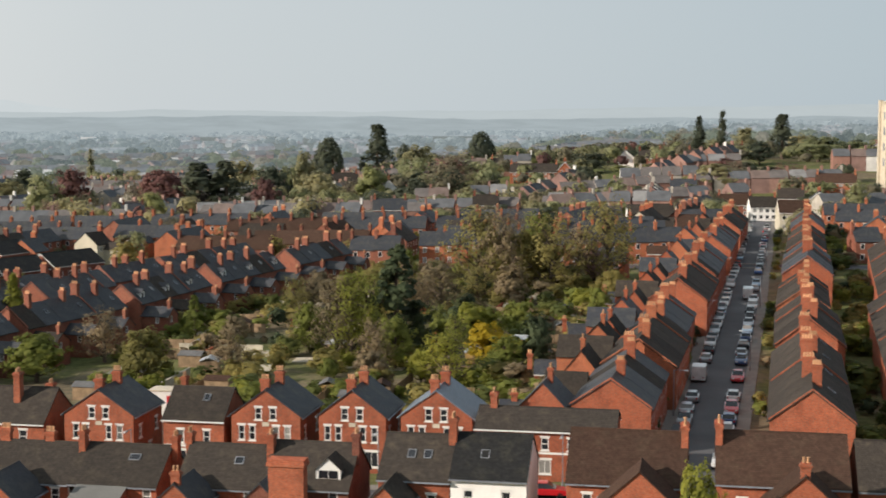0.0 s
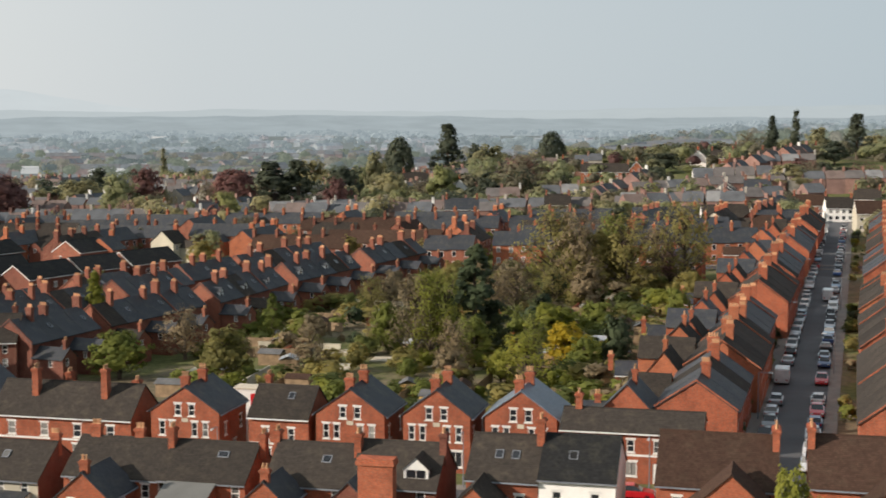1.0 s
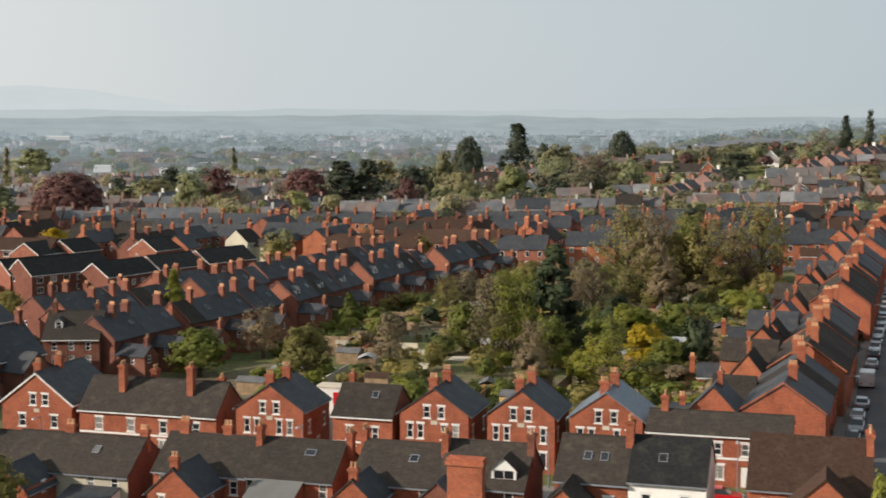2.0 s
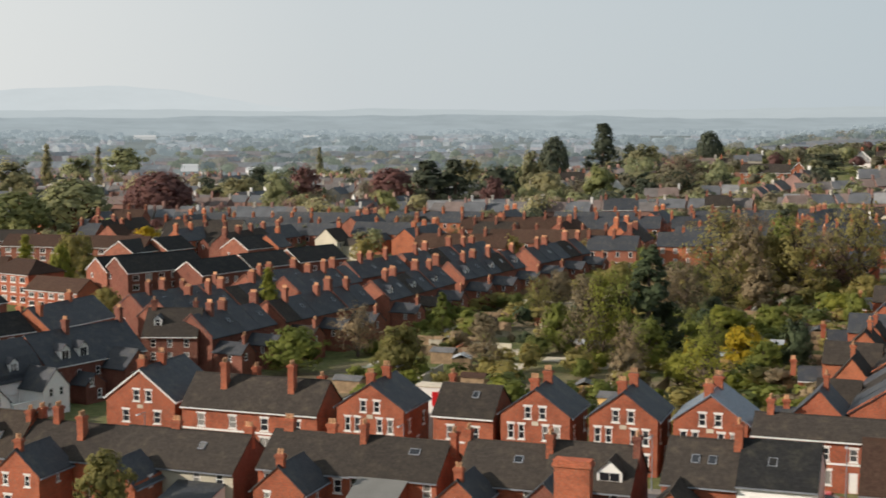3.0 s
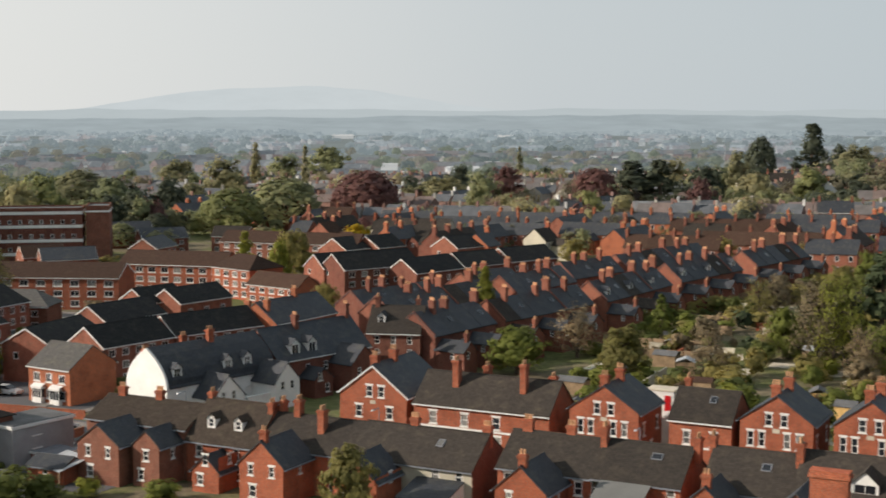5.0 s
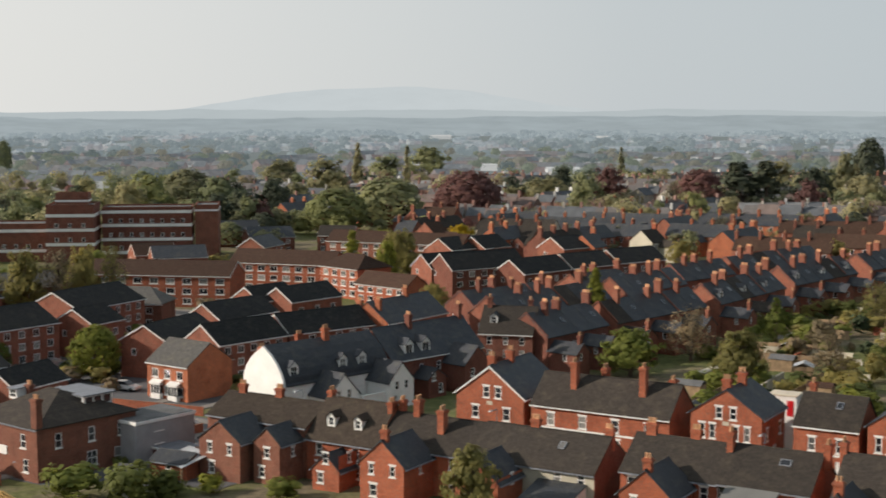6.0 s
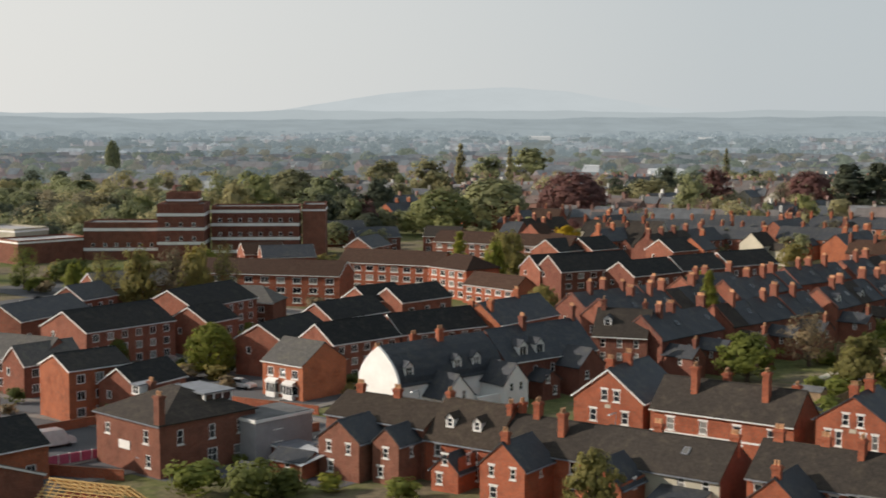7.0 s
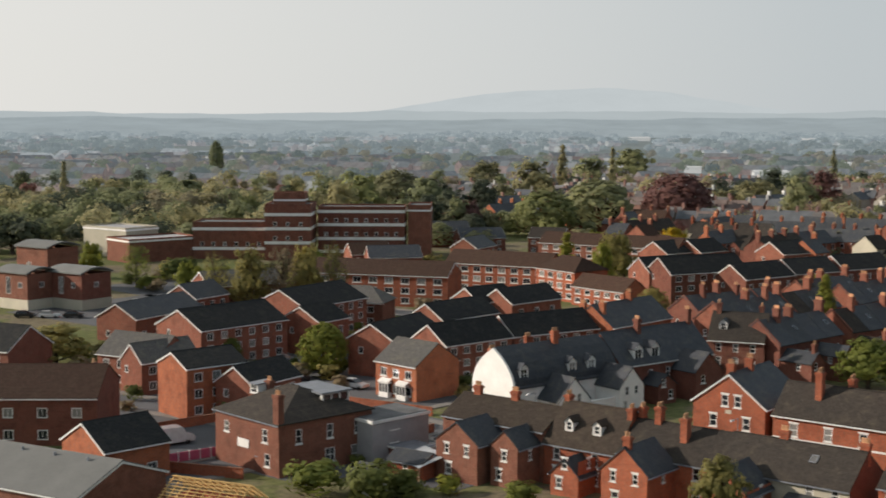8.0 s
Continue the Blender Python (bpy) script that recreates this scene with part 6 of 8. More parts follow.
rg = random.Random(11)
for k in range(26):
    x, y = rg.uniform(-90, -22), rg.uniform(166, 262)
    if abs(x + 51) > 8 or y < 190:
        shed(x, y, rg.choice((0, 90, 12)), rg.uniform(2, 3.2), rg.uniform(2.6, 4.2), rg.choice((FENCE_WOOD, FENCE_WOOD, TIMBER, FENCE_WOOD)), rg.choice((FELT, METAL, FELT, TILE_BROWN)))
for k in range(34):
    x, y = rg.uniform(-90, -20), rg.uniform(160, 285)
    rot = rg.choice((2, 92, 88))
    w = rg.uniform(3, 9)
    bm = bmesh.new()
    add_box(bm, -w, w, -0.11, 0.11, -0.5, 1.3), add_box(bm, -w - 0.05, w + 0.05, -0.16, 0.16, 1.3, 1.38)
    t = tagged(new("garden_wall", mesh_of(bm, rg.choice((BRICK, STONE, RENDER_CREAM, BRICK_ORANGE)))), "low weathered garden wall between plots", "wall", "garden walls")
    t.matrix_basis = pose(x, y, gz(x, y), 0, 0, rot)
for k in range(46):
    x, y = rg.uniform(-92, -18), rg.uniform(158, 290)
    rot = rg.choice((0, 4, 88))
    w, dd = rg.uniform(1.2, 3.4), rg.uniform(0.6, 3.0)
    bm = bmesh.new()
    add_box(bm, -w, w, -dd, dd, -0.4, 0.10)
    t = tagged(new("patio", mesh_of(bm, rg.choice((STONE, PAVING, RENDER_CREAM, STONE)))), "pale paved garden terrace among the lawns", "patio", "garden terraces")
    t.matrix_basis = pose(x, y, gz(x, y), 0, 0, rot)
for x, y, rot, w in ((-148.0, 139.0, 8, 9.0), (-160.0, 112.0, 80, 7.0), (-171.0, 141.0, 3, 8.0), (-133.0, 127.5, 84, 5.0), (-176.0, 152.0, 82, 8.0), (-140.0, 99.0, 20, 6.0)):
    bm = bmesh.new()
    add_box(bm, -w, w, -0.11, 0.11, -0.5, 1.2), add_box(bm, -w - 0.05, w + 0.05, -0.16, 0.16, 1.2, 1.28)
    t = tagged(new("garden_wall", mesh_of(bm, BRICK)), "low red-brick boundary wall along the yard", "wall", "yard walls")
    t.matrix_basis = pose(x, y, gz(x, y), 0, 0, rot)
for x, y, r, c in ((-139.5, 131.0, 5, 2), (-136.8, 133.4, 88, 0), (-151.5, 133.0, 86, 4), (-157.0, 136.5, 4, 1), (-163.5, 134.5, 85, 3), (-170.5, 146.0, 84, 2), (-176.5, 170.0, 86, 4), (-160.5, 148.0, 6, 0), (-151.0, 116.5, 70, 2), (-168.0, 108.5, 12, 1)):
    park(c, x, y, r)
wall_t = thing("garden_wall", -78.2, 268.6, -11, "pale rendered garden wall", "wall")
bm = bmesh.new()
add_box(bm, -9, 9, -0.12, 0.12, -0.6, 1.9), add_box(bm, -9.1, 9.1, -0.2, 0.2, 1.9, 2.02)
part("wall", bm, RENDER_CREAM, wall_t)
bx = thing("rear_extension", -64.0, 157.2, 2, "white rendered rear extension with a red upper door", "extension")
bm = bmesh.new()
add_box(bm, -1.65, 1.65, -1.3, 1.3, -0.8, 6.4)
part("wall", bm, PAINT, bx)
bm = bmesh.new()
add_box(bm, -1.75, 1.75, -1.4, 1.4, 6.4, 6.55)
part("coping", bm, STONE, bx)
bm = bmesh.new()
add_box(bm, 0.55, 1.3, -1.36, -1.3, 4.1, 5.9)
part("door", bm, CAR_PAINTS[5][1], bx, "red door")

rs = random.Random(21)
LEAF_PICK = ("hedge", "green", "olive", "olive", "lime", "brown", "green", "hedge", "dark", "olive")
for k in range(430):
    x, y = rs.uniform(-98, -14), rs.uniform(158, 330)
    if x < -88 and y < 212 or (x > -22 and y > 236):
        continue
    h = rs.uniform(1.6, 4.6)
    if k < 120:
        tree("bush", rs.choice(LEAF_PICK), x, y, h, h * rs.uniform(0.9, 1.6), "in the back gardens")
    else:
        grove_add("bush", rs.choice(LEAF_PICK), x, y, h, h * rs.uniform(0.9, 1.6))
for k in range(34):
    x, y = rs.uniform(-84, -16), rs.uniform(185, 330)
    tree(rs.choice(("round", "bare", "round", "bare")), rs.choice(("olive", "brown", "green", "brown", "dark")), x, y, rs.uniform(5, 9), rs.uniform(4.5, 7.5), "in the back gardens")
for k in range(70):
    x, y = rs.uniform(-235, -140), rs.uniform(95, 330)
    h = rs.uniform(1.6, 4.0)
    grove_add("bush", rs.choice(LEAF_PICK), x, y, h, h * rs.uniform(0.9, 1.5))
for k in range(40):
    p = Vector(ST_A) + road_dir * rs.uniform(25, 300) + road_side * rs.choice((-6.2, 6.0, 6.6))
    h = rs.uniform(1.2, 2.6)
    grove_add("bush", rs.choice(LEAF_PICK), p.x, p.y, h, h * 1.2)


for k in range(70):
    p = Vector(ST_A) + road_dir * (24 + 4.1 * k) + road_side * rs.uniform(-6.6, -5.7)
    h = rs.uniform(1.4, 3.4)
    grove_add("bush", rs.choice(("dark", "hedge", "dark", "green", "hedge")), p.x, p.y, h, h * rs.uniform(0.8, 1.1))
for k in range(110):
    y = rs.uniform(148, 420)
    x = ST_A[0] + (y - ST_A[1]) * 0.0554 + rs.uniform(17.5, 25.0)
    h = rs.uniform(1.5, 4.2)
    grove_add("bush", rs.choice(LEAF_PICK), x, y, h, h * rs.uniform(0.9, 1.5))
for k in range(60):
    y = rs.uniform(240, 330)
    x = rs.choice((rs.uniform(-120, -106), rs.uniform(-150, -140)))
    h = rs.uniform(1.5, 3.6)
    grove_add("bush", rs.choice(LEAF_PICK), x, y, h, h * rs.uniform(0.9, 1.5))


# ---- the town beyond ----
def far_house(kind, x, y, rot, wing):
    """One house of a farther terrace, with its small windows in one mesh and, for every other one, a rear wing."""
    wall, roof, label = kind
    L, D = 6.3, 8.0
    h = house("house", x, y, rot, L, D, 5.4, 8.5, [], wall, roof, 0.0, [(L / 2, 0.4, 1.7, 0.7, 1.3, -4)], False, label, group="houses of the farther streets", trim=0, gutter=False, crest=False)
    bm = bmesh.new()
    for k, (grow, out) in enumerate(((0.0, 0.05), (0.1, 0.065))):
        have = len(bm.faces)
        for u in (-1.7, 1.5):
            for v in (0.9, 3.5):
                for s in (-1, 1):
                    add_box(bm, u - 0.5 + grow, u + 0.5 - grow, s * (D / 2 - 0.1), s * (D / 2 + out), v + grow, v + 1.4 - grow)
        bm.faces.ensure_lookup_table()
        for face in bm.faces[have:]:
            face.material_index = k
    w = tagged(part("glazing", bm, PAINT, h), kind="stuff")
    w.data.materials.append(GLASS)
    if wing:
        m = pose(1.3, -D / 2 - 2.6, 0, 0, 0, 90)
        add_walls(h, 5.4, 3.6, 4.2, 5.8, [("l", 0, 2.9, 0.8, 1.2, "plain")], wall, name="rear_wall", m=m, trim=0)
        add_roof(h, 5.4, 3.6, 4.2, 5.8, roof, name="rear_roof", m=m, gutter=False, crest=False)
    return h


KINDS = [(BRICK_DULL, SLATE, "red-brick terraced house with slate roof in a farther street"), (BRICK_DARK, SLATE_GREY, "dark brick terraced house with grey slates in a farther street"),
         (BRICK_DULL, TILE_BROWN, "red-brick terraced house with brown roof in a farther street"), (RENDER_CREAM, SLATE_GREY, "cream-rendered terraced house with grey slates in a farther street"),
         (BRICK_ORANGE, SLATE, "orange-brick terraced house with slates in a farther street")]
far_protos = {}
rf = random.Random(33)
# short rows of terraces in streets that run both ways, with side gaps and gardens
for row, y0 in enumerate((350, 368, 388, 408, 430)):
    x = -345.0 - 7 * (row % 3)
    while x < 105:
        kind = rf.choices(range(5), (5, 2, 3, 1, 6))[0]
        turned = rf.random() < 0.42
        tilt = rf.uniform(-8, 8) + rf.choice((3, 183))
        rot = tilt + (78 if turned else 0)
        y = y0 + 0.06 * x + rf.uniform(-5, 5)
        run = rf.randint(1, 3) if turned else rf.randint(2, 5)
        c, s = (math.cos(radians(rot)), math.sin(radians(rot))) if abs(tilt) < 90 else (-math.cos(radians(rot)), -math.sin(radians(rot)))
        for k in range(run):
            px, py = x + c * 6.3 * k, y + s * 6.3 * k
            st = ST_A[0] + (py - ST_A[1]) * 0.0554
            clear = not (st - 12 < px < st + 22 and py < 470) and not (-92 < px < -14 and py < 338) and not (px < -250 and py < 400) and not (-245 < px < -195 and py < 345) and not (-160 < px < -88 and py < 342)
            if clear:
                wing = (k + row) % 2
                if (kind, wing) not in far_protos:
                    far_protos[(kind, wing)] = far_house(KINDS[kind], px, py, rot, wing)
                else:
                    copy_thing(far_protos[(kind, wing)], pose(px, py, gz(px, py), 0, 0, rot))
        x += 11.0 if turned else 6.3 * run
        x += rf.choice((3.0, 6.0, 10.0, 16.0))
# garden trees between those rows
for k in range(190):
    x, y = rf.uniform(-360, 105), rf.uniform(345, 500)
    st = ST_A[0] + (y - ST_A[1]) * 0.0554
    if st - 8 < x < st + 10 and y < 480 or (x < -240 and y < 400):
        continue
    h = rf.uniform(4, 8.5)
    grove_add(rf.choice(("round", "bare", "round", "bush")), rf.choice(("green", "olive", "brown", "dark", "lime", "olive", "copper", "brown")), x, y, h, h * rf.uniform(0.8, 1.1))
for k in range(60):
    x, y = rf.uniform(-345, -243), rf.uniform(285, 400)
    if y < 330 and x < -270:
        continue
    h = rf.uniform(5, 10)
    grove_add(rf.choice(("round", "spread", "bush", "dome")), rf.choice(("green", "olive", "dark", "lime", "brown")), x, y, h, h * rf.uniform(0.9, 1.2))
for k in range(50):
    x, y = rf.uniform(-300, -245), rf.uniform(200, 285)
    h = rf.uniform(2.5, 6)
    grove_add(rf.choice(("round", "bush", "bush")), rf.choice(("green", "olive", "lime", "brown", "hedge")), x, y, h, h * rf.uniform(1.0, 1.4))
for k in range(60):
    x, y = rf.uniform(-205, -128), rf.uniform(108, 186)
    if (x < -142 or y < 128) and rf.random() < 0.75:
        h = rf.uniform(1.2, 3.2)
        grove_add("bush", rf.choice(("green", "hedge", "olive", "hedge", "brown")), x, y, h, h * rf.uniform(1.0, 1.6))
plant_groves()

ch = thing("church_tower", 70.0, 566.0, 12, "pale stone church tower with parapet", "church tower")
bm = bmesh.new()
add_box(bm, -4, 4, -4, 4, -2, 33)
part("tower", bm, STONE, ch)
for s in range(4):
    for v in (9, 15, 21, 27):
        bm = bmesh.new()
        add_box(bm, -0.9, 0.9, -4.08, -3.9, v, v + 3)
        part("louvre", bm, LEAD, ch, "", pose(0, 0, 0, 0, 0, 90 * s))
for sx in (-1, 1):
    for sy in (-1, 1):
        bm = bmesh.new()
        add_box(bm, sx * 4.2 - 0.7, sx * 4.2 + 0.7, sy * 4.2 - 0.7, sy * 4.2 + 0.7, -2, 34.5)
        part("buttress", bm, STONE, ch)
bm = bmesh.new()
for k in range(6):
    for s in (-1, 1):
        add_box(bm, -3.6 + 1.3 * k, -2.9 + 1.3 * k, s * 4 - 0.2, s * 4 + 0.2, 33, 34)
        add_box(bm, s * 4 - 0.2, s * 4 + 0.2, -3.6 + 1.3 * k, -2.9 + 1.3 * k, 33, 34)
part("parapet", bm, STONE, ch)


# ---- far town, woods and hills on the hazy horizon ----
def crowns(name, x, y, h, w, per, size, mat, seed, label):
    """Many far trees in one mesh, each crown made of several lumps of small leaf sprays."""
    r = np.random.default_rng(seed)
    n, lumps = len(x), 9
    d = r.normal(size=(n, lumps, 3))
    d /= np.linalg.norm(d, axis=2)[..., None]
    d[..., 2] = np.where(d[..., 2] < -0.45, -d[..., 2], d[..., 2])
    g = np.array([gz(p, q) for p, q in zip(x, y)])
    base = np.stack([x, y, g], 1)[:, None, :]
    c = base + np.stack([w[:, None] * 0.31 * d[..., 0], w[:, None] * 0.31 * d[..., 1], h[:, None] * (0.54 + 0.27 * d[..., 2])], 2)
    rad = np.stack([w[:, None] * r.uniform(0.19, 0.27, (n, lumps))] * 2 + [h[:, None] * r.uniform(0.15, 0.21, (n, lumps))], 2)
    e = r.normal(size=(n, lumps, per, 3))
    e /= np.linalg.norm(e, axis=3)[..., None]
    p = (c[:, :, None, :] + e * rad[:, :, None, :] * r.uniform(0.82, 1.06, (n, lumps, per, 1))).reshape(-1, 3)
    nor = (e * 0.75 + d[:, :, None, :] * 0.6 + (0, 0, 0.25)).reshape(-1, 3) + r.normal(size=p.shape) * 0.16
    nor /= np.linalg.norm(nor, axis=1)[:, None] + 1e-9
    a = np.cross(nor, r.normal(size=p.shape))
    a /= np.linalg.norm(a, axis=1)[:, None] + 1e-9
    b = np.cross(nor, a)
    s = (size * r.uniform(0.6, 1.35, len(p)))[:, None]
    q = np.stack([p - a * s, p - b * s * 0.8 + a * s * 0.2, p + a * s, p + b * s * 0.8 - a * s * 0.2], 1).reshape(-1, 3)
    me = bpy.data.meshes.new(name)
    me.from_pydata(q.tolist(), [], np.arange(len(q)).reshape(-1, 4).tolist())
    me.materials.append(mat)
    tagged(new(name, me), label, "woods", kind="stuff")


def wood_spots(d0, d1, count, a0, a1, seed, thresh=-0.35, rise=False):
    """Clumped places between two distances and two bearings west of north."""
    r = np.random.default_rng(seed)
    dist = np.sqrt(r.uniform(d0 * d0, d1 * d1, count))
    ang = r.uniform(a0, a1, count)
    x, y = -np.sin(ang) * dist, np.cos(ang) * dist
    keep = np.sin(x * 0.013 + y * 0.007) + np.sin(y * 0.019 - x * 0.006) + r.normal(0, 0.7, count) > thresh
    if rise:
        keep &= x > -170
    x, y = x[keep], y[keep]
    return x, y, r.uniform(0.6, 1.35, len(x)), r.uniform(0.8, 1.3, len(x))


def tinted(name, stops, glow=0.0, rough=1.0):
    """A far surface whose colour differs from house to house; glow adds haze as emission."""
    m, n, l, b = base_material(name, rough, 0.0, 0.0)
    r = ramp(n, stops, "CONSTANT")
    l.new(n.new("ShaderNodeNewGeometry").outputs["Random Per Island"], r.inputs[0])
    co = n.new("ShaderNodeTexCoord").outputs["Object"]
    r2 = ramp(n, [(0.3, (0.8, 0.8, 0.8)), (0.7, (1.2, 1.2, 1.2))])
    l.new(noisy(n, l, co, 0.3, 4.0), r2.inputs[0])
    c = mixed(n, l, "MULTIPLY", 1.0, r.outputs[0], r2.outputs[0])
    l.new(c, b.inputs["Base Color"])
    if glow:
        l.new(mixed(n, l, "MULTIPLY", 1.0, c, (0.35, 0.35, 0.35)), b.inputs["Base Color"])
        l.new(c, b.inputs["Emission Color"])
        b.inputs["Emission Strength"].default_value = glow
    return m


def far_streets(name, d0, d1, streets, a0, a1, walls, roofs, seed, label, stacks=True):
    """Streets of small houses, each row in line, walls with their chimney stacks in one mesh and roofs in another."""
    r = random.Random(seed)
    wv, wf, rv, rfc = [], [], [], []
    for _ in range(streets):
        dist, ang = math.sqrt(r.uniform(d0 * d0, d1 * d1)), r.uniform(a0, a1)
        x, y = -math.sin(ang) * dist, math.cos(ang) * dist
        a = r.choice((0.05, 0.2, 0.35, 1.2, 1.5)) + r.uniform(-0.1, 0.1)
        c, s = math.cos(a), math.sin(a)
        e, q, D = r.uniform(4.8, 6.0), r.uniform(2.4, 3.4), r.uniform(7, 9)
        for k in range(r.randint(3, 8)):
            L = r.uniform(6, 9)
            if r.random() < 0.14:
                x, y = x + c * 8, y + s * 8
            g0 = gz(x, y)
            at = lambda u, v, z: (x + c * u - s * v, y + s * u + c * v, z + g0)
            i = len(wv)
            wv += [at(u, v, z) for z in (-3, e) for u, v in ((-L / 2, -D / 2), (L / 2, -D / 2), (L / 2, D / 2), (-L / 2, D / 2))] + [at(-L / 2 + 0.02, 0, e + q - 0.1), at(L / 2 - 0.02, 0, e + q - 0.1)]
            wf += [(i, i + 1, i + 5, i + 4), (i + 1, i + 2, i + 6, i + 9, i + 5), (i + 2, i + 3, i + 7, i + 6), (i + 3, i, i + 4, i + 8, i + 7)]
            if stacks:
                i = len(wv)
                wv += [at(L / 2 + du, dv, z) for z in (e + q - 0.8, e + q + 1.5) for du, dv in ((-0.4, -0.6), (0.4, -0.6), (0.4, 0.6), (-0.4, 0.6))]
                wf += [(i, i + 1, i + 5, i + 4), (i + 1, i + 2, i + 6, i + 5), (i + 2, i + 3, i + 7, i + 6), (i + 3, i, i + 4, i + 7), (i + 4, i + 5, i + 6, i + 7)]
            i = len(rv)
            o = 0.3
            rv += [at(-L / 2, -D / 2 - o, e - 0.2), at(L / 2, -D / 2 - o, e - 0.2), at(L / 2, D / 2 + o, e - 0.2), at(-L / 2, D / 2 + o, e - 0.2), at(-L / 2, 0, e + q), at(L / 2, 0, e + q)]
            rfc += [(i, i + 1, i + 5, i + 4), (i + 2, i + 3, i + 4, i + 5)]
            x, y = x + c * L, y + s * L
    for nm, v, f, mat in (("far_walls", wv, wf, walls), (name, rv, rfc, roofs)):
        me = bpy.data.meshes.new(nm)
        me.from_pydata(v, [], f)
        me.materials.append(mat)
        tagged(new(nm, me), label, "distant town", kind="stuff")


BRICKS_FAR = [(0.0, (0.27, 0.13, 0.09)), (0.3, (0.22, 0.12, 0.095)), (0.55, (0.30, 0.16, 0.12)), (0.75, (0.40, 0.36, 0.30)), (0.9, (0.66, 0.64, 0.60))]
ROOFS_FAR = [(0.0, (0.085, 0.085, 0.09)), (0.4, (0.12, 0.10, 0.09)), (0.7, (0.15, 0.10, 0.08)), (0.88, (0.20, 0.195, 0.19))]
# haze tone that veiled() mixes into the far brick and slate colours
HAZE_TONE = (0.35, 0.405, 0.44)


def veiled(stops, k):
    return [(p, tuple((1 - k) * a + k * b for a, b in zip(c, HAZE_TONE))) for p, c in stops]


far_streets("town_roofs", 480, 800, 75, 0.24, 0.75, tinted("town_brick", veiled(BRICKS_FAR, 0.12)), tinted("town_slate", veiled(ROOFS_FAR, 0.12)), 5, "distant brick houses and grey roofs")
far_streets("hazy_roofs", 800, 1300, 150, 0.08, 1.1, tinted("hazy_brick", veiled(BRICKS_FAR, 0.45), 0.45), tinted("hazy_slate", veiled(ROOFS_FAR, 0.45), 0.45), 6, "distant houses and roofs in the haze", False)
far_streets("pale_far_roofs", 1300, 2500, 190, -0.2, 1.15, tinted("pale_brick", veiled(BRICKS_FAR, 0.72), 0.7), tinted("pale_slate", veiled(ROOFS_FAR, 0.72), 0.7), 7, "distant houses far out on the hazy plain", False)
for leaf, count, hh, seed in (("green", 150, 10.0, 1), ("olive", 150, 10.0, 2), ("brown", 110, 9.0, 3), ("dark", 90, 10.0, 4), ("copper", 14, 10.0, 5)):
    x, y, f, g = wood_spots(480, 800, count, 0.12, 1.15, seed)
    crowns("town_trees", x, y, hh * f, hh * f * g, 34, 0.68, HAZED_LEAVES[leaf], seed, f"{TREE_WORDS[leaf]} trees between the distant houses")
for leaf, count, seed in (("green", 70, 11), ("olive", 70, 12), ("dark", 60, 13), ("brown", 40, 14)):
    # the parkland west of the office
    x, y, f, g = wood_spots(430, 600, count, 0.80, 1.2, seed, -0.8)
    crowns("park_trees", x, y, 11 * f, 11 * f * g, 38, 0.64, HAZED_LEAVES[leaf], seed, f"{TREE_WORDS[leaf]} trees of the parkland beyond the office")
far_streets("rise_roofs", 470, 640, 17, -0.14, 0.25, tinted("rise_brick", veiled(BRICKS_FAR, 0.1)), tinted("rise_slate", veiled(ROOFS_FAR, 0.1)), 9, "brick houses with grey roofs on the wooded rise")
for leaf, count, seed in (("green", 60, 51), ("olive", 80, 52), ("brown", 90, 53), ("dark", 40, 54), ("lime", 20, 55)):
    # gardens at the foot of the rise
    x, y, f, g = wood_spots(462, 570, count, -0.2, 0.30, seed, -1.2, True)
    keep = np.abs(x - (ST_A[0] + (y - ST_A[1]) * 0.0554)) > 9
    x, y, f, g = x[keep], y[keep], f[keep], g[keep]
    crowns("garden_trees", x, y, 6.5 * f, 7 * f * g, 28, 0.57, HAZED_LEAVES[leaf], seed, f"{TREE_WORDS[leaf]} trees in the gardens below the rise")
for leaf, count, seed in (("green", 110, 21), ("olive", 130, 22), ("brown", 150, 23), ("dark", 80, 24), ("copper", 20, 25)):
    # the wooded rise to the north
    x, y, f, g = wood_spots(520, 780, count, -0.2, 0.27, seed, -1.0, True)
    crowns("rise_trees", x, y, 8 * f, 8.5 * f * g, 23, 0.8, HAZED_LEAVES[leaf], seed, f"{TREE_WORDS[leaf]} trees on the wooded rise")
# far woods: bluish haze in the leaf colours, strengthened by glow
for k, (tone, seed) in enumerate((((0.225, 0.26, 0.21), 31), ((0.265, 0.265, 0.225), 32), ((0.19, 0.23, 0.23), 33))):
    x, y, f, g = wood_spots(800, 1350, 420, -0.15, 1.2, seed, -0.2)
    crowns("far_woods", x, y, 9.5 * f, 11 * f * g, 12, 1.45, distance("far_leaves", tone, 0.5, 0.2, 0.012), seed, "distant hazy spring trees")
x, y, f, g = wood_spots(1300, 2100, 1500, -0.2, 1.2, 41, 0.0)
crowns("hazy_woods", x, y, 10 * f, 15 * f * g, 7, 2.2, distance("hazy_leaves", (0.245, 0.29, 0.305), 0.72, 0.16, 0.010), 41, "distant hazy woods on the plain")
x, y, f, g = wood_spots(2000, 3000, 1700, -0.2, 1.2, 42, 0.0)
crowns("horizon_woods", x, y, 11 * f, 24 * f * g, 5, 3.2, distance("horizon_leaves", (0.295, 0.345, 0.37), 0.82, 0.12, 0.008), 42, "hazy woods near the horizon")

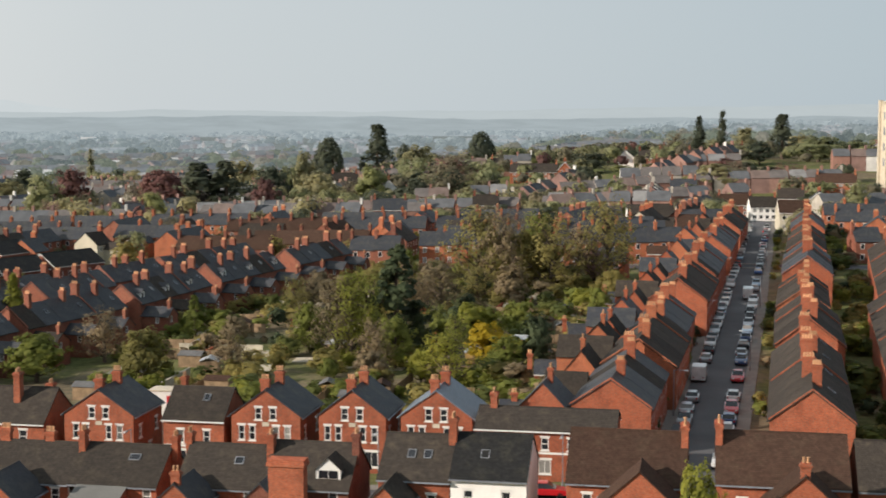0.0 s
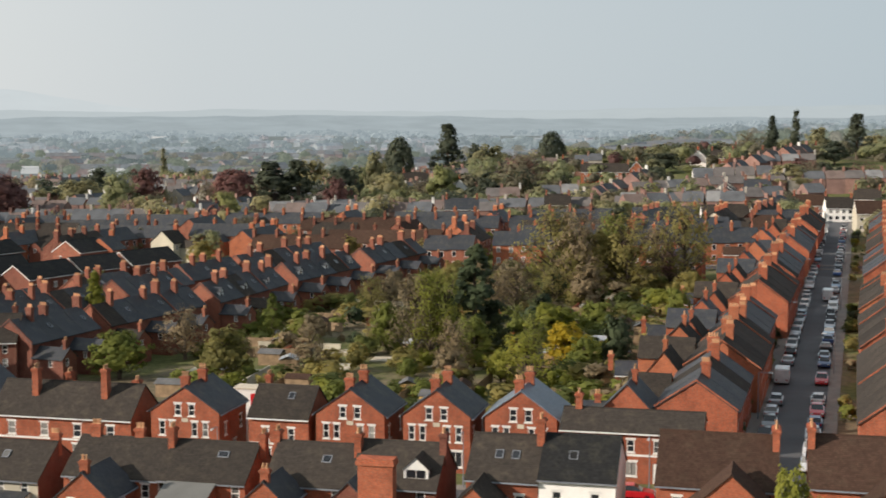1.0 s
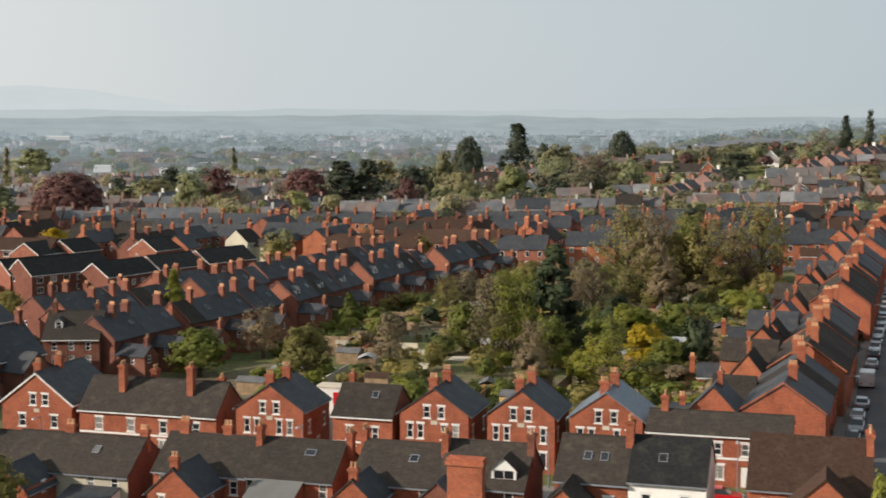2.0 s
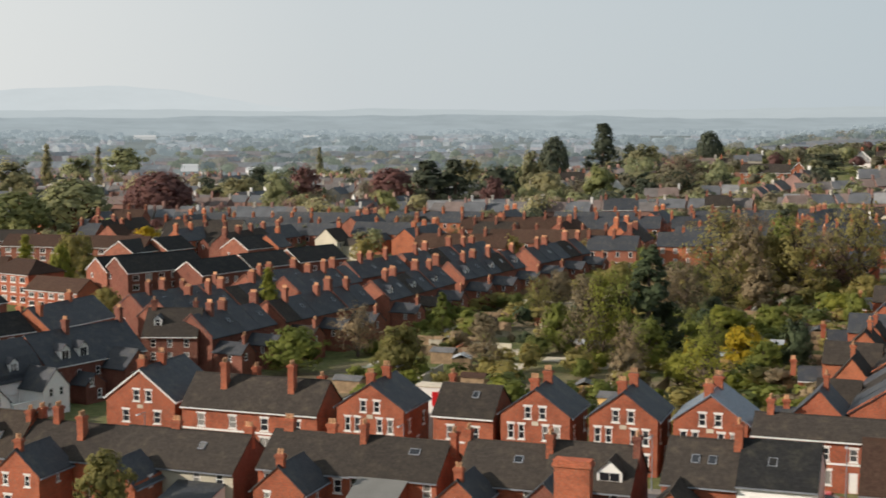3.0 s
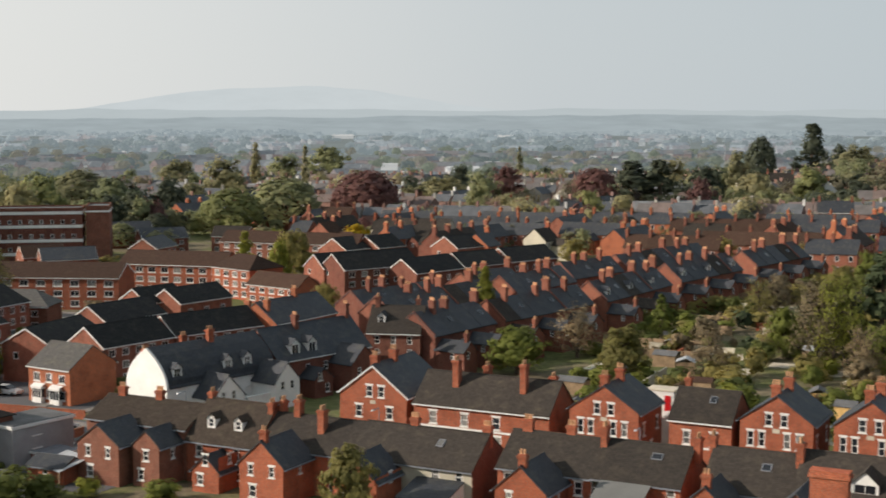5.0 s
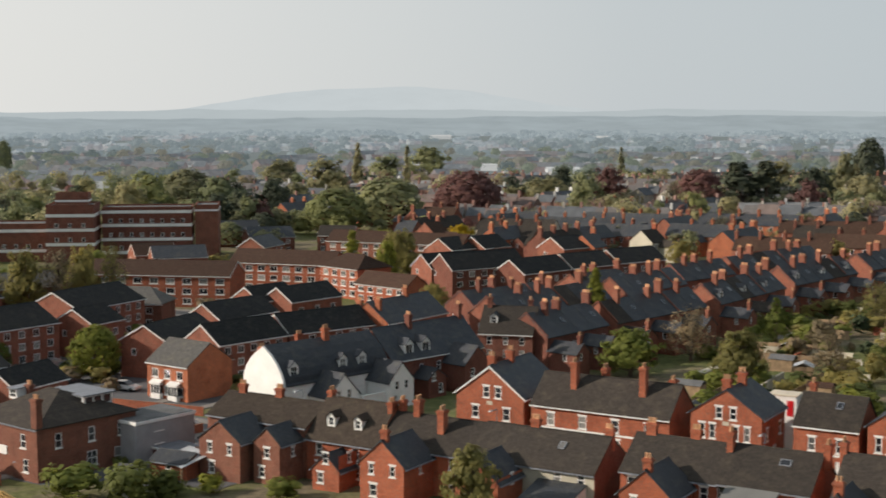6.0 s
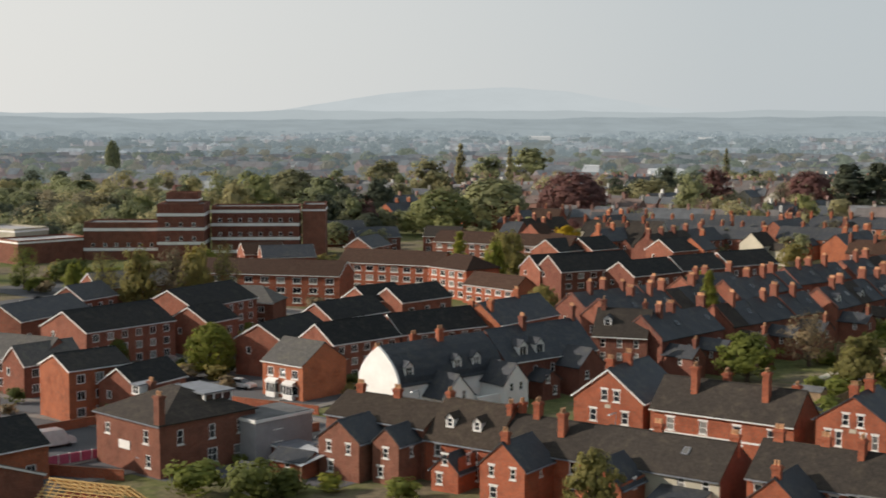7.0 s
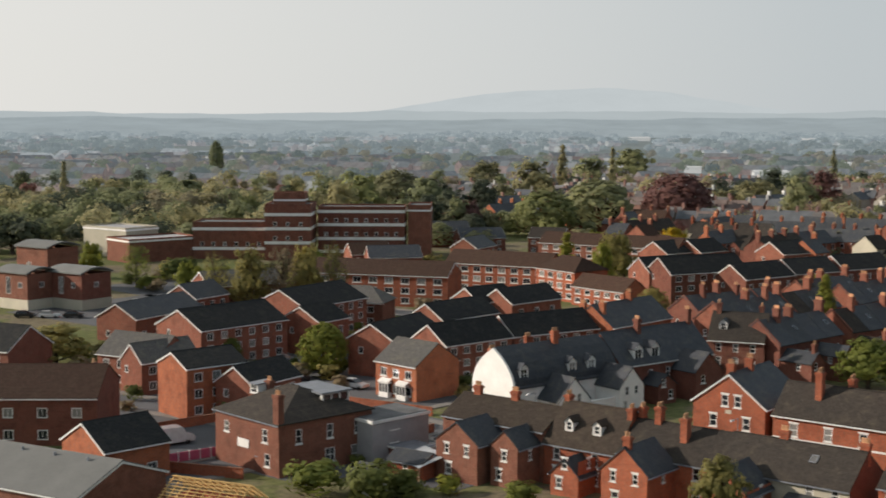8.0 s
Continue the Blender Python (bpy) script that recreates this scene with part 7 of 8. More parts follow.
# pale sheds and white-roofed works on the plain; their glow stands in for haze
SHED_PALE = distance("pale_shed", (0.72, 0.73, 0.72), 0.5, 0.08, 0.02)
rw = random.Random(77)
for x, y, L in ((-434, 848, 22), (-478, 767, 14), (-435, 903, 16), (-465, 1054, 18), (-544, 844, 22), (-391, 755, 15), (-384, 869, 10), (-407, 968, 9), (-458, 950, 20), (-506, 412, 16), (-815, 826, 36), (-868, 980, 14), (-916, 1065, 16),
                (-1262, 1806, 34), (-1271, 1921, 28), (-1258, 2048, 36), (-976, 2083, 40), (-997, 2187, 34), (-1212, 1207, 22), (-122, 1696, 16), (-520, 900, 12), (-350, 930, 12), (-420, 1000, 14), (-600, 1010, 12)):
    s = thing("shed", x, y, rw.uniform(20, 45), "long pale-roofed works shed out on the plain", "shed", "sheds on the plain")
    D, e = L * 0.4, 4.0 + L * 0.03
    bm = bmesh.new()
    add_box(bm, -L / 2, L / 2, -D / 2, D / 2, -2, e)
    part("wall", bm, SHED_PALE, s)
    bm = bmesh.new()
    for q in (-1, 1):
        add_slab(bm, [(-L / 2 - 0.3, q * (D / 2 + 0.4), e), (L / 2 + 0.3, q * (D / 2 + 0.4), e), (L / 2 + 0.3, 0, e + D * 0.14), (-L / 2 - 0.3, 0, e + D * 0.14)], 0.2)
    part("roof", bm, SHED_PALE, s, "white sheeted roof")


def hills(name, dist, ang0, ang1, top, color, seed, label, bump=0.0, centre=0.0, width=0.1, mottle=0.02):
    """A long low ridge along part of the horizon; haze is painted as its pale, even glow."""
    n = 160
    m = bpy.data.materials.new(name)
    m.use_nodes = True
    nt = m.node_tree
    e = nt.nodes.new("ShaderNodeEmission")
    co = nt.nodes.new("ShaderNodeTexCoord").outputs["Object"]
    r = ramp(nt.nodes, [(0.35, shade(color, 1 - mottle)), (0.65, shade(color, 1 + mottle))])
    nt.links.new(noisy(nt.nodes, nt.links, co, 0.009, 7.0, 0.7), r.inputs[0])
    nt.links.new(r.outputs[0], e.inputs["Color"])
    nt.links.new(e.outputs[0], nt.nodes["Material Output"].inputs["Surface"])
    verts, faces = [], []
    for k in range(n + 1):
        a = ang0 + (ang1 - ang0) * k / n
        z = top + 9 * noise.noise((a * 9 + seed, 0.3, 0)) + 4 * noise.noise((a * 40 + seed, 1.3, 0)) + 1.2 * noise.noise((a * 260, 2.0, seed))
        if bump:
            z += bump * math.exp(-(abs((a - centre) / width) ** 2.8))
        for d, h in ((dist - 500, -10), (dist, z), (dist + 300, z - 4)):
            verts.append((-math.sin(a) * d, math.cos(a) * d, h))
    for k in range(n):
        for i in (0, 1):
            faces.append((3 * k + i, 3 * k + i + 1, 3 * k + 4 + i, 3 * k + 3 + i))
    me = bpy.data.meshes.new(name)
    me.from_pydata(verts, [], faces)
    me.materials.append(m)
    for p in me.polygons:
        p.use_smooth = True
    tagged(new("backdrop", me), label, "hills", kind="structure")


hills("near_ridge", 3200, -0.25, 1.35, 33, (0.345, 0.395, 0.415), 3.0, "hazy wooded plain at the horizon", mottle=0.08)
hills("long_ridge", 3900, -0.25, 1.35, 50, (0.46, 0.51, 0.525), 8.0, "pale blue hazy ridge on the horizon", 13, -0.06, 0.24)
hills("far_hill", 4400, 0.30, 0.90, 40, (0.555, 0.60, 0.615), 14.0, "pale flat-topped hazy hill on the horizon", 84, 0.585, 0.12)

# ---- houses among the trees on the rise ----
block("house", -84.0, 594.2, -63.8, 596.7, 8.0, 3.8, 7.2, 2, 6, BRICK_ORANGE, SLATE_GREY, False, "large orange-brick house with slate roof among trees", "houses on the rise", chims=[(-9.6, 0, 1.5, 0.7, 1.1, -3), (9.6, 0, 1.5, 0.7, 1.1, -3)])
block("house", -98.2, 632.4, -90.6, 633.6, 8.0, 3.8, 7.2, 2, 2, RENDER_CREAM, SLATE_GREY, False, "cream house with a low slate roof among trees", "houses on the rise", chims=[(-3.3, 0, 1.5, 0.7, 1.1, -3), (3.3, 0, 1.5, 0.7, 1.1, -3)])
block("house", -60.3, 592.9, -61.3, 601.9, 5.8, 4.0, 7.2, 2, 2, BRICK_ORANGE, SLATE, True, "small orange-brick gabled house among trees", "houses on the rise", chims=[(2.5, 0, 1.3, 0.6, 1.0, -3)])
block("house", -37.7, 644.9, -38.3, 653.9, 7.3, 4.0, 7.2, 2, 2, RENDER_WHITE, SLATE, True, "white gabled house among trees", "houses on the rise", chims=[(2.5, 0, 1.3, 0.6, 1.0, -3)])
block("house", -14.7, 539.8, -4.8, 540.0, 8.0, 4.7, 8.1, 2, 3, BRICK_DULL, SLATE, False, "tall red-brick house with slate roof among trees", "houses on the rise", chims=[(-4.3, 0, 1.5, 0.7, 1.1, -3), (4.3, 0, 1.5, 0.7, 1.1, -3)])
block("house", -22.7, 599.6, -13.2, 599.9, 8.0, 3.8, 7.2, 2, 2, BRICK_DULL, TILE_BROWN, False, "red-brick house with brown roof among trees", "houses on the rise", chims=[(-4.2, 0, 1.5, 0.7, 1.1, -3), (4.2, 0, 1.5, 0.7, 1.1, -3)])
block("house", -9.7, 640.0, 1.5, 640.0, 8.0, 3.8, 7.2, 2, 3, BRICK_DULL, SLATE_GREY, False, "red-brick house with slate roof among trees", "houses on the rise", chims=[(-5.0, 0, 1.5, 0.7, 1.1, -3), (5.0, 0, 1.5, 0.7, 1.1, -3)])
block("house", -31.8, 639.2, -21.6, 639.7, 8.0, 3.8, 7.2, 2, 3, BRICK_DULL, SLATE_GREY, False, "red-brick house with slate roof among trees", "houses on the rise", chims=[(-4.5, 0, 1.5, 0.7, 1.1, -3), (4.5, 0, 1.5, 0.7, 1.1, -3)])
block("house", -158.7, 578.6, -148.0, 581.5, 8.0, 7.6, 11.0, 2, 3, BRICK_DULL, SLATE_GREY, False, "red-brick house with chimneys among trees", "houses on the rise", chims=[(-5.0, 0, 1.5, 0.7, 1.1, -3), (5.0, 0, 1.5, 0.7, 1.1, -3)])
block("house", -127.4, 551.5, -129.5, 560.2, 6.0, 6.3, 9.5, 2, 2, RENDER_WHITE, SLATE, True, "white gabled house among trees", "houses on the rise", chims=[(2.5, 0, 1.3, 0.6, 1.0, -3)])
block("house", -201.5, 457.6, -194.2, 460.7, 8.0, 6.2, 9.6, 2, 2, BRICK_DARK, SLATE, False, "dark brick house with slate roof among trees", "houses on the rise", chims=[(-3.3, 0, 1.5, 0.7, 1.1, -3), (3.3, 0, 1.5, 0.7, 1.1, -3)])
block("house", 40.3, 558.6, 55.5, 557.3, 8.0, 3.8, 7.2, 2, 4, BRICK_ORANGE, TILE_BROWN, False, "brick house with a long brown roof among trees", "houses on the rise", chims=[(-7.0, 0, 1.5, 0.7, 1.1, -3), (7.0, 0, 1.5, 0.7, 1.1, -3)])
block("house", 24.2, 519.5, 33.6, 518.9, 8.0, 4.1, 7.5, 2, 2, BRICK_DULL, SLATE_GREY, False, "red-brick house with slate roof among trees", "houses on the rise", chims=[(-4.1, 0, 1.5, 0.7, 1.1, -3), (4.1, 0, 1.5, 0.7, 1.1, -3)])
block("house", 2.7, 500.0, 14.6, 499.8, 8.0, 4.0, 7.4, 2, 3, BRICK_DULL, TILE_BROWN, False, "red-brick house with brown roof among trees", "houses on the rise", chims=[(-5.3, 0, 1.5, 0.7, 1.1, -3), (5.3, 0, 1.5, 0.7, 1.1, -3)])
block("house", 37.0, 494.6, 37.6, 503.6, 7.8, 5.5, 8.7, 2, 2, RENDER_CREAM, SLATE, True, "cream gabled house among trees", "houses on the rise", chims=[(2.5, 0, 1.3, 0.6, 1.0, -3)])
block("house", 2.1, 740.0, 16.8, 739.8, 8.0, 3.8, 7.2, 2, 4, BRICK_DULL, TILE_BROWN, False, "red-brick house with brown roof on the rise", "houses on the rise", chims=[(-6.7, 0, 1.5, 0.7, 1.1, -3), (6.7, 0, 1.5, 0.7, 1.1, -3)])
block("house", -34.0, 759.3, -23.7, 759.6, 8.0, 3.8, 7.2, 2, 3, BRICK_DULL, TILE_BROWN, False, "red-brick house with brown roof on the rise", "houses on the rise", chims=[(-4.5, 0, 1.5, 0.7, 1.1, -3), (4.5, 0, 1.5, 0.7, 1.1, -3)])
block("house", -83.1, 493.1, -73.9, 494.5, 8.0, 5.9, 9.3, 2, 2, BRICK_DULL, SLATE_GREY, False, "red-brick house with slate roof among trees", "houses on the rise", chims=[(-4.0, 0, 1.5, 0.7, 1.1, -3), (4.0, 0, 1.5, 0.7, 1.1, -3)])
block("house", -111.0, 456.7, -99.9, 459.3, 8.0, 7.0, 10.4, 2, 3, BRICK_DULL, SLATE, False, "red-brick house with slate roof among trees", "houses on the rise", chims=[(-5.1, 0, 1.5, 0.7, 1.1, -3), (5.1, 0, 1.5, 0.7, 1.1, -3)])
block("house", -229.0, 476.3, -232.8, 484.5, 6.4, 5.7, 8.9, 2, 2, RENDER_WHITE, TILE_BROWN, True, "white timbered house with brown roof among trees", "houses on the rise", chims=[(2.5, 0, 1.3, 0.6, 1.0, -3)])
block("house", -224.8, 482.6, -228.5, 490.8, 5.6, 5.0, 8.2, 2, 2, RENDER_WHITE, TILE_BROWN, True, "white timbered house with brown roof among trees", "houses on the rise", chims=[(2.5, 0, 1.3, 0.6, 1.0, -3)])
block("house", -228.2, 380.1, -224.2, 382.3, 8.0, 3.8, 7.2, 2, 2, RENDER_WHITE, SLATE, False, "narrow white house with slate roof among brick terraces", "houses on the rise", chims=[(-1.7, 0, 1.5, 0.7, 1.1, -3), (1.7, 0, 1.5, 0.7, 1.1, -3)])
block("house", -190.9, 350.3, -195.0, 358.3, 9.7, 4.0, 7.2, 2, 2, BRICK_DULL, SLATE, True, "red-brick house with a broad gable and slates", "houses on the rise", chims=[(2.5, 0, 1.3, 0.6, 1.0, -3)])
block("house", -494.1, 394.8, -487.7, 402.3, 8.0, 3.8, 7.2, 2, 3, METAL, METAL, False, "long pale shed among trees", "houses on the rise", chims=[(-4.3, 0, 1.5, 0.7, 1.1, -3), (4.3, 0, 1.5, 0.7, 1.1, -3)])
block("house", -258.6, 259.0, -250.0, 269.5, 8.5, 5.2, 7.8, 2, 4, BRICK_DULL, SLATE, True, "red-brick house among trees near the office", "houses near the office")
block("house", -254.0, 293.0, -256.5, 305.0, 8.0, 5.2, 7.8, 2, 4, BRICK_DULL, SLATE, True, "red-brick house among trees near the office", "houses near the office")
block("house", -268.0, 262.0, -262.0, 271.0, 8.5, 5.2, 7.8, 2, 4, BRICK_DULL, TILE_BROWN, True, "red-brick house among trees near the office", "houses near the office")
block("house", -276.0, 318.0, -268.0, 329.0, 8.5, 5.2, 7.8, 2, 4, BRICK_DARK, SLATE, True, "red-brick house among trees near the office", "houses near the office")
block("house", -262.0, 336.0, -252.0, 340.0, 8.5, 5.2, 7.8, 2, 4, BRICK_DULL, SLATE_GREY, True, "red-brick house among trees near the office", "houses near the office")
block("house", -300.0, 332.0, -292.0, 343.0, 8.5, 5.2, 7.8, 2, 4, BRICK_DULL, SLATE, True, "red-brick house among trees near the office", "houses near the office")
_t = thing("outhouse", -119.4, 105.6, 4, "small white outhouse behind the brown terrace", "outbuilding")
add_walls(_t, 2.6, 3.0, 2.3, 3.1, [("f", 0.0, 0.6, 0.8, 1.1)], RENDER_WHITE, trim=0)
add_roof(_t, 2.6, 3.0, 2.3, 3.1, SLATE)
_t = thing("outhouse", -120.2, 114.1, 4, "low outhouse with slate roof behind the terrace", "outbuilding")
add_walls(_t, 5.0, 3.6, 2.0, 2.8, [("f", 0.0, 0.6, 0.8, 1.1)], BRICK, trim=0)
add_roof(_t, 5.0, 3.6, 2.0, 2.8, SLATE)
_t = thing("store", -133.6, 106.3, 4, "low pale store with slate roof by the inn", "outbuilding")
add_walls(_t, 4.5, 3.2, 2.0, 2.8, [("f", 0.0, 0.6, 0.8, 1.1)], METAL, trim=0)
add_roof(_t, 4.5, 3.2, 2.0, 2.8, SLATE)

# ---- trees ----
tree("bare", "lime", -55.2, 212.4, 15.4, 7.2, "among the back gardens")
tree("bare", "green", -52.8, 213.6, 14.6, 6.8, "among the back gardens")
tree("bare", "lime", -54.0, 214.6, 10.5, 7.6, "among the back gardens")
tree("cone", "dark", -49.0, 217.0, 18.2, 14.0, "among the back gardens")
tree("round", "yellow", -32.6, 208.4, 7.2, 6.0, "among the back gardens")
tree("round", "lime", -38.9, 231.6, 6.8, 8.8, "among the back gardens")
tree("bare", "lime", -35.8, 190.3, 8.6, 9.2, "among the back gardens")
tree("round", "lime", -40.3, 194.4, 5.3, 4.1, "among the back gardens")
tree("bush", "yellow", -42.0, 213.1, 4.6, 2.3, "among the back gardens")
tree("bare", "olive", -48.5, 294.1, 19.4, 15.8, "among the back gardens")
tree("bare", "olive", -32.6, 293.4, 17.0, 14.4, "among the back gardens")
tree("bare", "olive", -21.3, 302.2, 20.2, 13.5, "among the back gardens")
tree("round", "olive", -37.4, 298.1, 14.0, 12.2, "among the back gardens")
tree("bare", "brown", -42.3, 289.4, 18.4, 10.7, "among the back gardens")
tree("round", "olive", -41.7, 293.8, 13.9, 13.3, "among the back gardens")
tree("bare", "brown", -27.9, 307.1, 13.7, 11.2, "among the back gardens")
tree("round", "green", -39.2, 322.9, 15.6, 7.9, "among the back gardens")
tree("bare", "brown", -50.3, 261.8, 12.0, 9.8, "among the back gardens")
tree("bare", "pink", -24.8, 307.0, 8.7, 6.2, "among the back gardens")
tree("round", "lime", -22.7, 265.1, 4.9, 5.9, "among the back gardens")
tree("round", "olive", -17.7, 363.3, 8.0, 7.3, "among the back gardens")
tree("bare", "brown", -57.8, 212.9, 14.6, 8.1, "among the back gardens")
tree("bare", "brown", -55.5, 254.8, 11.7, 7.4, "among the back gardens")
tree("round", "olive", -82.0, 193.1, 8.8, 7.7, "among the back gardens")
tree("round", "green", -99.9, 194.4, 8.2, 9.3, "among the back gardens")
tree("bare", "brown", -96.8, 211.9, 8.8, 8.3, "among the back gardens")
tree("cone", "green", -90.0, 235.1, 8.1, 6.6, "among the back gardens")
tree("round", "green", -83.1, 232.2, 4.5, 6.0, "among the back gardens")
tree("round", "green", -67.5, 235.3, 5.5, 7.0, "among the back gardens")
tree("round", "olive", -144.1, 270.1, 7.1, 7.1, "among the back gardens")
tree("round", "olive", -80.2, 111.1, 8.9, 5.7, "behind the terrace")
tree("round", "lime", -0.3, 112.0, 10.1, 3.5, "behind the terrace")
tree("column", "lime", -141.5, 269.1, 8.0, 5.9, "beside the terraces")
tree("column", "dark", -167.6, 365.7, 5.7, 2.9, "beside the terraces")
tree("dome", "lime", -171.6, 152.9, 8.5, 8.2, "by the new houses")
tree("dome", "green", -189.1, 148.6, 5.1, 4.6, "by the new houses")
tree("bush", "green", -122.8, 100.8, 4.8, 7.3, "beside the old inn")
tree("bush", "hedge", -116.4, 102.6, 5.4, 5.9, "beside the old inn")
tree("bush", "hedge", -114.9, 106.5, 3.6, 4.8, "beside the old inn")
tree("bush", "lime", -112.0, 110.0, 2.4, 3.3, "beside the old inn")
tree("bush", "green", -103.5, 111.8, 2.7, 4.1, "beside the old inn")
tree("round", "olive", -211.2, 131.0, 6.9, 12.0, "by the new houses")
tree("round", "olive", -203.9, 136.8, 4.6, 7.4, "by the new houses")

tree("round", "green", -252.1, 500.0, 19.1, 14.6, "beyond the rooftops")
tree("round", "copper", -277.3, 576.8, 18.4, 16.8, "beyond the rooftops")
tree("column", "olive", -336.9, 725.6, 23.0, 4.9, "beyond the rooftops")
tree("dome", "copper", -215.1, 527.8, 19.3, 21.2, "beyond the rooftops")
tree("tiers", "dark", -198.1, 523.8, 21.4, 29.4, "beyond the rooftops")
tree("tiers", "dark", -187.8, 527.6, 21.9, 25.7, "beyond the rooftops")
tree("spread", "dark", -175.6, 547.5, 19.3, 21.6, "beyond the rooftops")
tree("round", "olive", -208.7, 605.0, 20.0, 17.7, "beyond the rooftops")
tree("round", "copper", -163.9, 504.0, 17.5, 11.0, "beyond the rooftops")
tree("round", "lime", -195.0, 471.2, 13.3, 10.0, "beyond the rooftops")
tree("round", "olive", -172.3, 585.2, 22.2, 11.0, "beyond the rooftops")
tree("round", "olive", -149.4, 524.1, 18.0, 18.1, "beyond the rooftops")
tree("round", "green", -181.8, 592.7, 16.1, 12.2, "beyond the rooftops")
tree("bare", "brown", -221.4, 514.4, 15.6, 9.9, "beyond the rooftops")
tree("dome", "dark", -178.4, 645.8, 26.2, 15.7, "beyond the rooftops")
tree("tiers", "dark", -158.3, 661.3, 29.2, 25.2, "beyond the rooftops")
tree("round", "lime", -132.6, 544.1, 17.2, 14.1, "beyond the rooftops")
tree("round", "dark", -154.1, 703.3, 20.4, 9.7, "beyond the rooftops")
tree("round", "olive", -135.6, 645.9, 18.0, 17.2, "beyond the rooftops")
tree("bare", "brown", -103.1, 560.6, 19.0, 22.6, "beyond the rooftops")
tree("round", "dark", -111.1, 533.6, 11.7, 12.8, "beyond the rooftops")
tree("round", "dark", -132.3, 585.2, 9.1, 10.9, "beyond the rooftops")
tree("dome", "dark", -107.4, 661.3, 20.6, 13.9, "beyond the rooftops")
tree("dome", "copper", -104.5, 732.6, 10.0, 18.0, "beyond the rooftops")
tree("round", "copper", -71.5, 736.5, 8.7, 15.3, "beyond the rooftops")
tree("dome", "lime", -85.3, 654.5, 6.2, 18.5, "beyond the rooftops")
tree("round", "green", -73.6, 645.8, 3.5, 17.6, "beyond the rooftops")
tree("cone", "green", -83.6, 735.3, 10.2, 8.6, "beyond the rooftops")
tree("round", "dark", -51.7, 617.8, 8.4, 16.7, "beyond the rooftops")
tree("round", "olive", -48.8, 688.3, 8.1, 15.5, "beyond the rooftops")
tree("round", "lime", -46.6, 558.1, 5.6, 13.1, "beyond the rooftops")
tree("round", "lime", -36.8, 608.9, 3.5, 11.0, "beyond the rooftops")
tree("round", "olive", -24.7, 589.5, 7.0, 16.4, "beyond the rooftops")
tree("bare", "brown", -28.0, 719.5, 8.9, 17.4, "beyond the rooftops")
tree("dome", "dark", -17.0, 649.8, 6.6, 9.3, "beyond the rooftops")
tree("round", "olive", 2.5, 560.0, 11.7, 19.8, "beyond the rooftops")
tree("bare", "brown", 10.8, 574.9, 9.7, 15.8, "beyond the rooftops")
tree("column", "dark", -5.6, 720.0, 22.6, 7.6, "beyond the rooftops")
tree("column", "dark", 5.8, 720.0, 24.4, 6.9, "beyond the rooftops")
tree("tiers", "dark", 35.3, 719.1, 22.3, 21.3, "beyond the rooftops")
tree("round", "olive", 17.7, 759.8, 16.3, 14.8, "beyond the rooftops")
tree("round", "dark", 22.0, 649.6, 11.3, 12.0, "beyond the rooftops")
tree("bare", "brown", -19.5, 799.8, 13.5, 17.8, "beyond the rooftops")
tree("bare", "brown", -9.2, 799.9, 11.3, 15.7, "beyond the rooftops")
tree("round", "green", 50.0, 678.2, 13.4, 24.9, "beyond the rooftops")
tree("round", "green", 64.9, 686.9, 10.2, 25.1, "beyond the rooftops")
tree("round", "olive", 45.5, 738.6, 12.5, 17.5, "beyond the rooftops")
tree("round", "green", 80.5, 695.4, 11.7, 15.0, "beyond the rooftops")
tree("bare", "copper", 30.4, 569.2, 9.3, 15.0, "beyond the rooftops")
tree("round", "green", 47.3, 477.7, 13.4, 9.6, "beyond the rooftops")
tree("round", "dark", 24.0, 599.5, 3.5, 10.5, "beyond the rooftops")
tree("bare", "brown", -86.8, 553.2, 8.0, 15.2, "beyond the rooftops")
tree("bare", "brown", -143.5, 551.6, 11.4, 12.9, "beyond the rooftops")
tree("round", "green", -141.7, 510.7, 12.1, 10.5, "beyond the rooftops")
tree("round", "olive", -195.1, 427.6, 10.6, 10.3, "beyond the rooftops")
tree("dome", "copper", -284.1, 463.3, 19.8, 28.6, "beyond the rooftops")
tree("dome", "lime", -292.1, 386.3, 16.2, 23.3, "beyond the rooftops")
tree("dome", "green", -291.0, 417.5, 19.1, 27.3, "beyond the rooftops")
tree("round", "olive", -388.0, 514.3, 21.9, 22.0, "beyond the rooftops")
tree("column", "olive", -422.2, 588.2, 26.5, 7.6, "beyond the rooftops")
tree("column", "olive", -385.2, 577.0, 26.2, 5.3, "beyond the rooftops")
tree("round", "green", -443.8, 646.2, 19.0, 22.2, "beyond the rooftops")
tree("round", "green", -476.2, 744.3, 23.1, 28.2, "beyond the rooftops")
tree("round", "copper", -312.3, 370.7, 12.8, 8.7, "beyond the rooftops")
tree("round", "dark", -357.4, 437.1, 16.8, 12.7, "beyond the rooftops")
tree("round", "copper", -250.3, 447.9, 9.4, 9.6, "beyond the rooftops")
tree("round", "olive", -304.8, 566.1, 13.4, 17.9, "beyond the rooftops")
tree("round", "dark", -306.5, 587.7, 17.9, 14.9, "beyond the rooftops")
tree("round", "yellow", -231.2, 366.7, 7.9, 8.8, "beyond the rooftops")
tree("round", "dark", -372.2, 424.9, 16.1, 19.4, "beyond the rooftops")
tree("round", "green", -315.1, 368.4, 13.6, 12.5, "beyond the rooftops")
tree("round", "olive", -375.5, 473.7, 13.5, 13.1, "beyond the rooftops")
tree("round", "olive", -478.6, 596.2, 17.6, 19.9, "beyond the rooftops")
